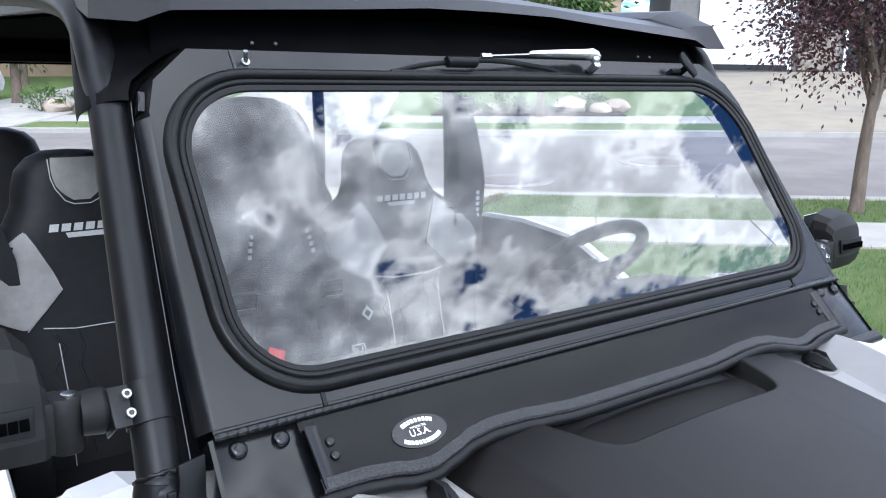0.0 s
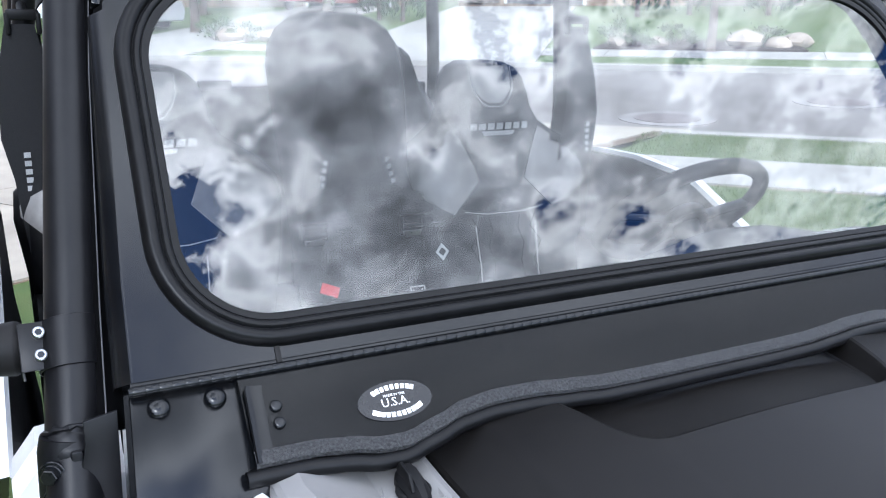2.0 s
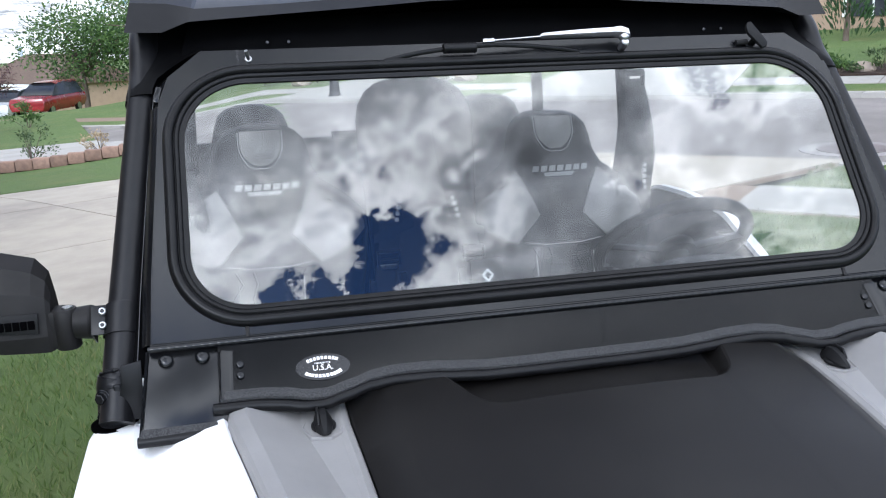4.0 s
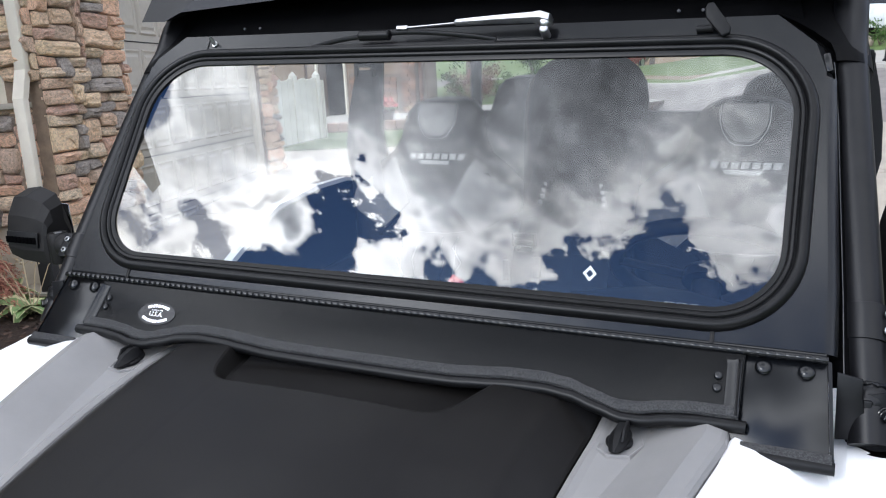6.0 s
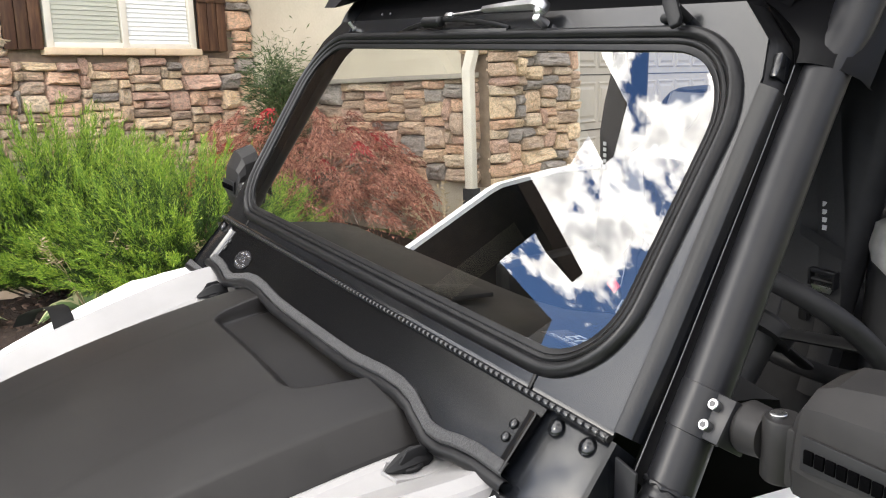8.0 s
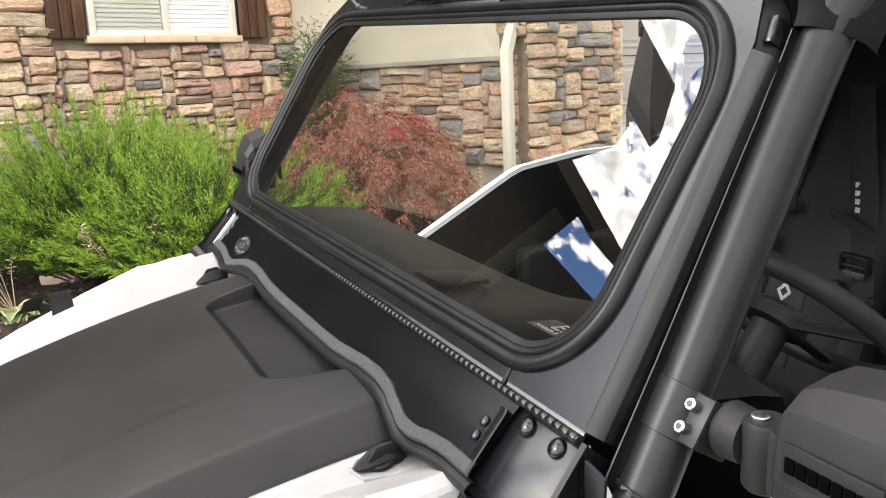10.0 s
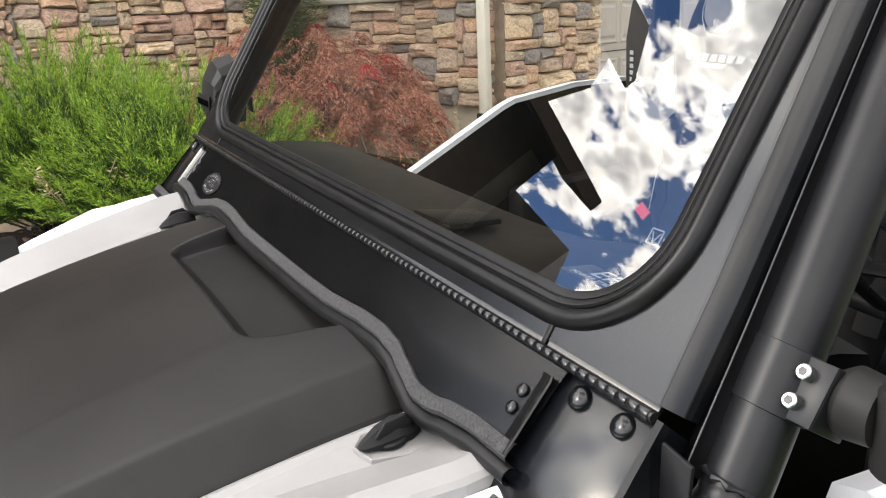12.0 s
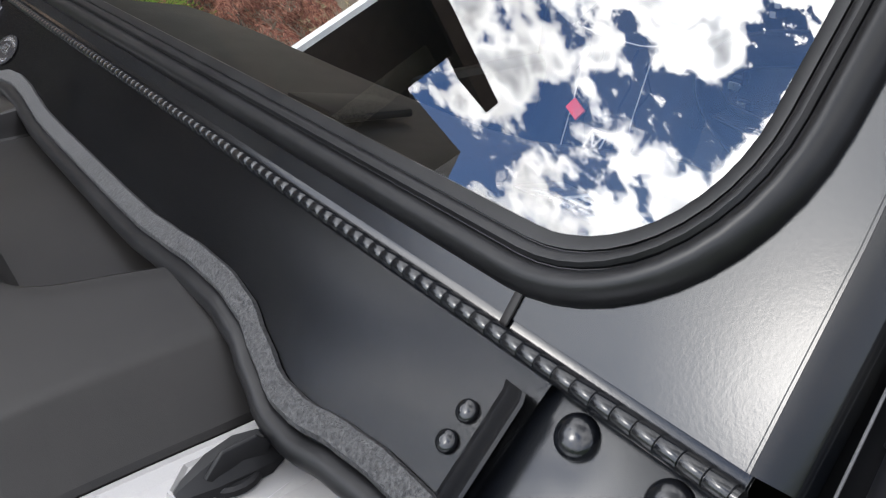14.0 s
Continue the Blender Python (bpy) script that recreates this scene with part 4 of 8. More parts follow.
# mirrors on clamps, joined by a vertical hinge block
WSM = Matrix((Vector((1, 0, 0)), WS_U, WS_N)).transposed().to_4x4()
MIRROR = [
    (0.861, [(0.104, 1.198), (0.100, 1.225), (0.103, 1.265), (0.108, 1.276), (0.125, 1.286), (0.155, 1.284), (0.168, 1.25), (0.16, 1.20)]),
    (0.868, [(0.100, 1.196), (0.095, 1.225), (0.101, 1.272), (0.106, 1.287), (0.127, 1.310), (0.162, 1.318), (0.178, 1.26), (0.17, 1.198)]),
    (0.888, [(0.098, 1.197), (0.092, 1.225), (0.100, 1.277), (0.105, 1.294), (0.127, 1.325), (0.168, 1.340), (0.188, 1.28), (0.178, 1.20)]),
    (0.940, [(0.098, 1.200), (0.091, 1.226), (0.100, 1.281), (0.105, 1.299), (0.130, 1.338), (0.174, 1.352), (0.195, 1.28), (0.184, 1.203)]),
    (0.982, [(0.104, 1.208), (0.098, 1.23), (0.106, 1.280), (0.111, 1.297), (0.134, 1.334), (0.176, 1.346), (0.195, 1.28), (0.184, 1.21)]),
    (0.998, [(0.118, 1.222), (0.114, 1.24), (0.120, 1.274), (0.124, 1.286), (0.142, 1.314), (0.174, 1.324), (0.188, 1.27), (0.178, 1.225)])]
for s in (-1, 1):
    # the head nearer the driver is turned further down
    squat = lambda z: z if s < 0 or z < 1.285 else 1.285 + (z - 1.285) * 0.62
    shell = skin([[Vector((s * x, y, squat(z))) for y, z in ring] for x, ring in MIRROR], True, True)
    mir = part("side_mirror", bevel(shell, 0.0025, 2, 14), M["mirrorplastic"], utv, "black faceted side mirror on a clamp", angle=16)
    part("mirror_glass", prism([Vector((s * x, 0.197, z)) for x, z in ((0.885, 1.21), (0.98, 1.218), (0.985, 1.298), (0.96, 1.312), (0.89, 1.308))], Vector((0, 0.003, 0)), 0.001), M["lens"], mir)
    plate = part("name_plate", prism([Vector((s * x, 0.0925 + 0.10 * (z - 1.23), z)) for x, z in ((0.880, 1.232), (0.975, 1.238), (0.973, 1.266), (0.878, 1.266))], Vector((0, -0.0035, 0)), 0.0012), M["darkplastic"], mir, "recessed dark name plate")
    for i in range(8):
        part("bar", box((s * (0.889 + i * 0.0115) - 0.0049, 0.0885, 1.241), (s * (0.889 + i * 0.0115) + 0.0049, 0.0915, 1.255), 0.0006), M["liner"], plate)
    block = join(tube([(s * 0.842, 0.114, 1.197), (s * 0.842, 0.114, 1.200), (s * 0.842, 0.114, 1.262), (s * 0.842, 0.114, 1.265)], [0.018, 0.0205, 0.0205, 0.018], 24), box((s * 0.842, 0.1, 1.199), (s * 0.866, 0.145, 1.263), 0.004))
    hb = part("hinge_block", block, M["mirrorplastic"], mir, "rounded hinge block")
    part("pivot_bolt", disc((s * 0.837, 0.112, 1.2652), (0, 0, 1), 0.0085, 0.002, 18, dome=0.001), M["zinc"], hb, "recessed bright pivot bolt")
    part("mirror_pivot", join(tube([(s * 0.788, 0.110, 1.238), (s * 0.800, 0.112, 1.238), (s * 0.803, 0.112, 1.238), (s * 0.826, 0.114, 1.238)], [0.020, 0.028, 0.0285, 0.026], 28)), M["mirrorplastic"], mir, "round ball-joint cup")
    band = []
    for v in (0.0425, 0.043, 0.0945, 0.095):
        rr = 0.0298 if 0.0427 < v < 0.0948 else 0.0285
        c = ws(s * (0.756 - 0.075 * v), v, -0.054)
        band.append([c + Vector((math.cos(a), 0, 0)) * rr + WS_N * math.sin(a) * rr for a in [k * 2 * math.pi / 32 for k in range(32)]])
    tab = box((-0.016, -0.025, -0.0015), (0.016, 0.025, 0.0015), 0.001, Matrix.Translation(ws(s * 0.782, 0.069, -0.040)) @ WSM)
    fold = box((-0.0015, -0.025, -0.045), (0.0015, 0.025, 0.0), 0.001, Matrix.Translation(ws(s * 0.797, 0.069, -0.040)) @ WSM)
    clamp = part("mirror_clamp", join(skin(band, True), tab, fold), M["satin"], mir, "black steel mirror clamp band")
    for v in (0.0575, 0.081):
        b = part("clamp_bolt", disc(ws(s * 0.779, v, -0.0385), WS_N, 0.0062, 0.009, 20, bev=0.001), M["zinc"], clamp, "zinc socket-head bolt")
        part("socket", disc(ws(s * 0.779, v, -0.0294), WS_N, 0.0036, 0.0004, 6), M["label"], b)

# dashboard, instrument cover, steering wheel
rows = []
for x in [-0.66 + 0.066 * i for i in range(21)]:
    b = math.exp(-((x - 0.42) / 0.17) ** 2)
    a = math.exp(-((x + 0.35) / 0.3) ** 2)
    rows.append([Vector((x, 0.045, 1.185)), Vector((x, 0.10, 1.192 + 0.012 * b)), Vector((x, 0.20, 1.176 + 0.035 * b + 0.01 * a)), Vector((x, 0.30, 1.155 + 0.045 * b + 0.012 * a)), Vector((x, 0.345 + 0.02 * b, 1.14 + 0.04 * b)), Vector((x, 0.37, 1.08 + 0.02 * b)), Vector((x, 0.36, 0.95)), Vector((x, 0.42, 0.70))])
dash = part("dashboard", skin(rows), M["darkplastic"], utv, "moulded black dashboard", angle=30)
part("dash_vent", prism([(0.05, 0.14, 1.192), (0.16, 0.14, 1.195), (0.14, 0.24, 1.178), (0.07, 0.24, 1.176)], Vector((0, 0, 0.01)), 0.004), M["darkplastic"], dash)
part("grab_bar", tube(smooth_path([(-0.56, 0.37, 1.0), (-0.54, 0.43, 1.05), (-0.30, 0.43, 1.05), (-0.28, 0.37, 1.0)], 6), 0.016, 12), M["rubber"], dash)
lab = part("feature_label", box((-0.058, -0.024, 0), (0.058, 0.024, 0.0008), 0, Matrix.Translation((0.485, 0.150, 1.2215)) @ Matrix.Rotation(radians(-10), 4, "X")), M["label"], dash, "dark dash label with outlined letters")
lm = Matrix.Translation((0.485, 0.150, 1.2232)) @ Matrix.Rotation(radians(-10), 4, "X")
writing("lettering", "EPS", 0.040, lm @ Matrix.Translation((0, 0.006, 0)), M["printgrey"], lab, 0.0002)
writing("lettering", "POWER STEERING", 0.011, lm @ Matrix.Translation((0, -0.016, 0)), M["printgrey"], lab, 0.0002)
wc, wa = Vector((0.48, 0.55, 1.16)), Vector((0, 0.72, 0.69)).normalized()
wx = Vector((1, 0, 0)); wy = wa.cross(wx).normalized() * -1
ring = [wc + wx * 0.188 * math.cos(a) + wy * 0.172 * math.sin(a) * (0.93 if math.sin(a) < -0.6 else 1) for a in [k * 2 * math.pi / 48 for k in range(48)]]
wheel = part("steering_wheel", tube(ring, 0.0165, 12, closed=True), M["vinyl"], utv, "black padded steering wheel")
part("wheel_hub", join(disc(wc - wa * 0.03, wa, 0.05, 0.03, 20, bev=0.008), *[tube([wc - wa * 0.015 + (wx * math.cos(a) + wy * math.sin(a)) * 0.04, wc + (wx * math.cos(a) * 0.18 + wy * math.sin(a) * 0.16)], 0.011, 10, flat=(1.8, 0.7)) for a in (0.1, math.pi - 0.1, -math.pi / 2)]), M["darkplastic"], wheel)
part("steering_column", tube([wc - wa * 0.03, wc - wa * 0.03 + Vector((0, -0.10, -0.12))], 0.03, 14), M["darkplastic"], wheel)

# seats
def seat_shape(kind):
    if kind == "front":
        return [(0.60, 0.24), (0.80, 0.27), (0.95, 0.30), (1.08, 0.318), (1.14, 0.312), (1.195, 0.255), (1.245, 0.18), (1.29, 0.155), (1.335, 0.147), (1.375, 0.134), (1.402, 0.107), (1.416, 0.07), (1.422, 0.012)]
    if kind == "centre":
        return [(0.60, 0.155), (0.80, 0.165), (1.0, 0.172), (1.2, 0.180), (1.32, 0.188), (1.42, 0.190), (1.47, 0.180), (1.51, 0.155), (1.535, 0.12), (1.55, 0.07), (1.554, 0.012)]
    return [(0.60, 0.22), (0.9, 0.25), (1.1, 0.25), (1.2, 0.21), (1.27, 0.165), (1.33, 0.15), (1.375, 0.135), (1.402, 0.105), (1.416, 0.06), (1.42, 0.012)]


def make_seat(xc, yb, kind, label):
    sh = seat_shape(kind)
    dep = {"front": 0.062, "centre": 0.07, "rear": 0.06}[kind]
    def width(z):
        for (a, p), (b, q) in zip(sh, sh[1:]):
            if z <= b:
                return p + (q - p) * max(0, (z - a)) / (b - a)
        return sh[-1][1]
    def yc(z):
        return yb + (z - 1.3) * 0.28
    def front(x, z):
        w = width(z)
        u = min(1.0, abs(x) / w)
        bol = 0.030 * math.exp(-((u - 0.82) / 0.16) ** 2) if (kind != "centre" and z < 1.2) else 0.0
        return yc(z) - dep * (1 - u ** 3) ** 0.5 * min(1, w / 0.07) - bol
    rows = []
    zs = []
    for (a, p), (b, q) in zip(sh, sh[1:]):
        zs += [a + (b - a) * k / 3 for k in range(3)]
    zs.append(sh[-1][0])
    us = [-1 + 2 * k / 18 for k in range(19)]
    for z in zs:
        w = width(z)
        f = [Vector((xc + w * u, front(w * u, z), z)) for u in us]
        bk = [Vector((xc + w * u, yc(z) + 0.07 * (1 - abs(u) ** 3) ** 0.5 * min(1, w / 0.07) + 0.01, z)) for u in reversed(us)]
        rows.append(f + bk)
    seat = part("seat", skin(rows, True, True), M["vinyl"], utv, label, angle=50)
    part("cushion", box((xc - 0.23 if kind != "centre" else xc - 0.15, yb - 0.58, 0.50), (xc + 0.23 if kind != "centre" else xc + 0.15, yb - 0.02, 0.68), 0.05, seg=4), M["vinyl"], seat)
    def patch(name, outline, mat, off, label=""):
        """outline: rows of (z, left, right) laid on the seat's face."""
        rr = []
        for z, l, r in outline:
            rr.append([Vector((xc + l + (r - l) * k / 10, front(l + (r - l) * k / 10, z) - off, z + off * 0.2)) for k in range(11)])
        return part(name, skin(rr), mat, seat, label)
    def seam(pts):
        return part("stitching", tube([Vector((xc + x, front(x, z) - 0.006, z)) for x, z in pts], 0.0014, 6), M["thread"], seat)
    if kind in ("front",):
        patch("headrest_patch", [(1.408 - 0.0115 * i, -hw, hw) for i, hw in enumerate((0.060, 0.062, 0.063, 0.063, 0.062, 0.060, 0.056, 0.048, 0.036, 0.020))], M["vinylgrey"], 0.004, "pewter grey headrest patch")
        for sg in (-1, 1):
            o = [(1.232, 0.140, 0.150), (1.20, 0.122, 0.195), (1.17, 0.108, 0.240), (1.14, 0.093, 0.290), (1.115, 0.083, 0.302), (1.092, 0.078, 0.302), (1.06, 0.11, 0.262), (1.03, 0.14, 0.215), (1.01, 0.162, 0.175)]
            patch("bolster_patch", [(z, sg * a, sg * b) for z, a, b in o], M["vinylgrey"], 0.010, "pewter grey bolster patch")
            seam([(sg * 0.145, 1.235), (sg * 0.108, 1.17), (sg * 0.076, 1.095), (sg * 0.11, 1.06), (sg * 0.165, 1.006)])
            seam([(sg * 0.10, 0.97), (sg * 0.095, 0.85), (sg * 0.10, 0.66)])
        seam([(-0.067, 1.405), (-0.067, 1.36), (-0.06, 1.335), (-0.040, 1.305), (-0.02, 1.296), (0.02, 1.296), (0.040, 1.305), (0.06, 1.335), (0.067, 1.36), (0.067, 1.405)])
        seam([(-0.13, 1.01), (-0.06, 1.0), (0.06, 1.0), (0.13, 1.01)])
        for x in (-0.105, -0.052, 0.052, 0.105):
            part("piping", tube([Vector((xc + x * k, front(x * k, z) - 0.001, z)) for k, z in ((1.0, 0.99), (0.82, 0.955), (1.12, 0.91), (0.85, 0.86), (1.1, 0.80), (0.95, 0.70))], 0.0035, 8), M["darkplastic"], seat)
        for i in range(7):
            x = -0.088 + i * 0.0285
            part("bar", prism([Vector((xc + a, front(a, z) - 0.005, z)) for a, z in ((x, 1.232), (x + 0.021, 1.232), (x + 0.026, 1.250), (x + 0.005, 1.250))], Vector((0, -0.001, 0))), M["thread"], seat)
        part("bar", prism([Vector((xc + a, front(a, z) - 0.005, z)) for a, z in ((-0.045, 1.216), (0.05, 1.216), (0.06, 1.228), (-0.05, 1.228))], Vector((0, -0.001, 0))), M["thread"], seat)
    return seat, front


for s in (-1, 1):
    make_seat(0.465 if s > 0 else -0.492, 1.405, "front", "black vinyl bucket seat with pewter grey patches")
    make_seat(s * 0.512, 2.33, "rear", "black vinyl rear bucket seat")
cseat, cfront = make_seat(0.0, 1.35, "centre", "tall plain black centre seat")
# two webbing straps with unreadable lettering on the centre seat
for s in (-1, 1):
    pts = [(s * 0.075, 1.24), (s * 0.095, 1.15), (s * 0.12, 1.05), (s * 0.14, 0.9)]
    st = part("harness_strap", skin([[Vector((x - 0.025, cfront(x, z) - 0.008, z)), Vector((x, cfront(x, z) - 0.011, z)), Vector((x + 0.025, cfront(x, z) - 0.008, z))] for x, z in pts]), M["webbing"], cseat, "black harness strap")
    for i in range(5):
        t = i / 5
        x, z = s * (0.082 + 0.02 * t), 1.20 - 0.09 * t
        part("bar", box((x - 0.006, cfront(x, z) - 0.014, z - 0.006), (x + 0.006, cfront(x, z) - 0.0125, z + 0.006)), M["thread"], st)

# belts: guide on the pillar, webbing, buckle
for s in (-1, 1):
    g = Vector((s * 0.742, 1.36, 1.515))
    belt = part("seat_belt", skin([[Vector((s * (x - w), y, z)), Vector((s * x, y - 0.004, z)), Vector((s * (x + w), y + 0.01, z))] for x, y, z, w in ((0.750, 1.345, 1.52, 0.030), (0.752, 1.335, 1.45, 0.044), (0.756, 1.32, 1.36, 0.054), (0.752, 1.305, 1.27, 0.062), (0.73, 1.29, 1.18, 0.066), (0.72, 1.28, 1.05, 0.066), (0.70, 1.27, 0.85, 0.066))]), M["webbing"], utv, "black seat belt webbing with guide")
    for i in range(5):
        part("bar", box((s * 0.765 - 0.007, 1.292, 1.155 + i * 0.019), (s * 0.765 + 0.007, 1.2935, 1.167 + i * 0.019)), M["thread"], belt)
    part("belt_guide", join(box((g.x - 0.034, 1.335, 1.528), (g.x + 0.034, 1.357, 1.552), 0.006), box((g.x - 0.037, 1.335, 1.498), (g.x - 0.026, 1.357, 1.545), 0.004), box((g.x + 0.026, 1.335, 1.498), (g.x + 0.037, 1.357, 1.545), 0.004), tube([(g.x, 1.35, 1.54), (g.x, 1.40, 1.56)], 0.010, 10)), M["darkplastic"], belt)
    part("belt_pillar_cover", skin([[Vector((s * (0.735 - w), 1.375, z)), Vector((s * (0.745 + w), 1.375, z)), Vector((s * (0.745 + w), 1.40, z))] for z, w in ((1.50, 0.026), (1.32, 0.036), (1.2, 0.05), (1.0, 0.05))]), M["darkplastic"], belt)
    # shoulder harness over the front seats
    x0 = s * 0.145
    har = part("shoulder_harness", skin([[Vector((x0 + s * (k - w), y + 0.006, z)), Vector((x0 + s * k, y, z)), Vector((x0 + s * (k + w), y + 0.006, z))] for k, w, y, z in ((-0.085, 0.030, 1.262, 1.40), (-0.070, 0.034, 1.250, 1.30), (-0.045, 0.036, 1.235, 1.18), (-0.022, 0.034, 1.215, 1.09), (-0.012, 0.026, 1.205, 1.05), (0.0, 0.027, 1.190, 1.00), (0.004, 0.030, 1.182, 0.95), (0.006, 0.030, 1.165, 0.86), (0.006, 0.030, 1.12, 0.74))]), M["webbing"], utv, "black shoulder harness with sewn pad")
    part("pad_strap", skin([[Vector((x0 + s * (-0.02 + a), 1.198 + 0.02 * abs(a), 1.095 - 0.35 * a + e)) for a in (-0.075, -0.03, 0.02, 0.05)] for e in (-0.014, 0.014)]), M["webbing"], har, "cross strap of the harness")
    xb = x0 - s * 0.010
    part("harness_buckle", join(box((xb - 0.034, 1.172, 1.028), (xb + 0.034, 1.190, 1.040), 0.003), box((xb - 0.036, 1.170, 0.998), (xb - 0.029, 1.190, 1.040), 0.002), box((xb + 0.029, 1.170, 0.998), (xb + 0.036, 1.190, 1.040), 0.002), tube([(xb - 0.03, 1.180, 1.012), (xb + 0.03, 1.180, 1.012)], 0.006, 10)), M["satin"], har, "black steel harness buckle")
    part("buckle_tongue", prism([Vector((xb + a, 1.176, z)) for a, z in ((-0.030, 1.000), (0.030, 1.000), (0.022, 0.984), (-0.022, 0.984))], Vector((0, 0.003, 0)), 0.001), M["zinc"], har, "bright steel tongue")
    for o, y0, z0, w in ((-0.05, 1.165, 0.905, 0.012), (0.045, 1.160, 0.89, 0.010)):
        part("adjuster", box((x0 + s * o - w, y0, z0), (x0 + s * o + w, y0 + 0.02, z0 + 0.066), 0.004), M["darkplastic"], har, "black strap adjuster")
em = Matrix.Translation((-0.055, 0.726, 0.994)) @ Matrix.Rotation(radians(-38), 4, "X")
strokes = [((-0.016, 0.016), (0.016, 0.016)), ((0.016, 0.016), (0.016, -0.016)), ((0.016, -0.016), (-0.016, -0.016)), ((-0.016, -0.016), (-0.016, 0.016)), ((-0.011, 0.010), (0.0, -0.011)), ((0.0, -0.011), (0.011, 0.010))]
part("console_emblem", join(*[tube([em @ Vector((a[0], 0, a[1])), em @ Vector((b[0], 0, b[1]))], 0.0016, 6) for a, b in strokes]), M["thread"], utv, "small white outlined emblem")
tag = part("red_tag", box((-0.02, -0.002, -0.012), (0.02, 0.002, 0.012), 0.001, Matrix.Translation((-0.214, 0.838, 0.986)) @ Matrix.Rotation(radians(-35), 4, "X") @ Matrix.Rotation(radians(25), 4, "Y")), M["red"], utv, "small red tag")
part("tag_strap", tube([(-0.214, 0.84, 0.98), (-0.24, 0.90, 0.80), (-0.25, 0.95, 0.68)], 0.012, 8, flat=(1.6, 0.4)), M["webbing"], tag)
badge = part("harness_pad", box((-0.05, -0.012, -0.16), (0.05, 0.0, 0.05), 0.006, Matrix.Translation((0.122, 0.985, 0.993)) @ Matrix.Rotation(radians(-20), 4, "X")), M["webbing"], utv, "black harness pad with a steel buckle")
bm0 = Matrix.Translation((0.122, 0.985, 0.993)) @ Matrix.Rotation(radians(-20), 4, "X")
ringm = ringplate([bm0 @ Vector((x, -0.0135, z)) for x, z in ((0.019, 0), (0, 0.022), (-0.019, 0), (0, -0.022))], [bm0 @ Vector((x, -0.0135, z)) for x, z in ((0.010, 0), (0, 0.011), (-0.010, 0), (0, -0.011))], Vector((0, -0.0004, 0)))
part("slide_buckle", ringm, M["zinc"], badge, "bright square steel buckle")
# console, floor and rear bulkhead close the cabin
part("console", box((-0.13, 0.36, 0.55), (0.13, 1.05, 0.74), 0.03, seg=3), M["darkplastic"], utv)
part("cabin_floor", box((-0.80, 0.3, 0.40), (0.80, 2.45, 0.46), 0.01), M["darkplastic"], utv, "black cabin floor")
part("rear_bulkhead", join(box((-0.76, 2.42, 0.45), (0.76, 2.46, 1.26), 0.012), box((-0.17, 2.40, 1.25), (-0.05, 2.44, 1.285), 0.006)), M["darkplastic"], utv, "black rear bulkhead")
part("cargo_bed", join(box((-0.78, 2.46, 0.6), (0.78, 3.2, 0.66), 0.01), box((-0.80, 2.46, 0.6), (-0.76, 3.2, 1.0), 0.012), box((0.76, 2.46, 0.6), (0.80, 3.2, 1.0), 0.012), box((-0.8, 3.18, 0.6), (0.8, 3.22, 1.0), 0.012)), M["darkplastic"], utv, "black cargo bed")
part("front_bumper", join(box((-0.62, -1.25, 0.45), (0.62, -1.0, 0.98), 0.06, seg=3)), M["darkplastic"], utv, "black front bumper")
part("chassis", box((-0.55, -1.0, 0.34), (0.55, 3.1, 0.44), 0.03), M["darkplastic"], utv)
for s in (-1, 1):
    for y in (-0.62, 2.75):
        wm = Matrix.Translation((s * 0.68, y, 0.30 + 0.06 * s * 0.68 * (0.58 if s > 0 else 1)))
        wh = part("wheel", tube([wm @ Vector((s * a, 0, 0)) for a in (-0.11, -0.10, 0.10, 0.11)], [0.27, 0.33, 0.33, 0.27], 28), M["rubber"], utv, "black knobbly off-road tyre")
        part("rim", disc(wm @ Vector((s * 0.10, 0, 0)), (s, 0, 0), 0.17, 0.02, 24, bev=0.01), M["satin"], wh)

# ---- surroundings: materials ----
M["grass"] = surface("lawn", (0.078, 0.128, 0.032), (0.11, 0.162, 0.046), 0.8, 0.95, scale=6, grain=260, bump=0.8, dist=0.02, third=(0.13, 0.16, 0.05), scale3=0.7)
M["blade"] = leaf_surface("grass_blades", [(0.052, 0.098, 0.02), (0.096, 0.155, 0.036), (0.135, 0.19, 0.055), (0.195, 0.205, 0.08)], 0.55, 0.3)
M["concrete"] = surface("concrete", (0.37, 0.33, 0.27), (0.325, 0.29, 0.24), 0.8, 0.92, scale=3, grain=160, bump=0.3, dist=0.003, third=(0.25, 0.22, 0.185), scale3=0.8, rand=0.06)
M["tanconcrete"] = surface("worn_tan_concrete", (0.26, 0.225, 0.17), (0.22, 0.19, 0.148), 0.8, 0.92, scale=1.5, grain=90, bump=0.3, dist=0.003, third=(0.18, 0.165, 0.14), scale3=0.5, rand=0.06)
M["walkway"] = surface("pale_concrete", (0.34, 0.325, 0.295), (0.30, 0.285, 0.26), 0.8, 0.92, scale=4, grain=160, bump=0.3, dist=0.003, third=(0.26, 0.25, 0.23), scale3=1.1, rand=0.05)
M["asphalt"] = surface("worn_asphalt", (0.185, 0.168, 0.155), (0.15, 0.136, 0.126), 0.85, 0.95, scale=1.2, grain=120, bump=0.5, dist=0.004, third=(0.235, 0.215, 0.20), scale3=0.35)
M["collar"] = surface("stained_concrete_collar", (0.24, 0.225, 0.215), (0.19, 0.175, 0.17), 0.85, 0.95, scale=5, grain=120, bump=0.3, dist=0.003, third=(0.36, 0.33, 0.31), scale3=2.5)
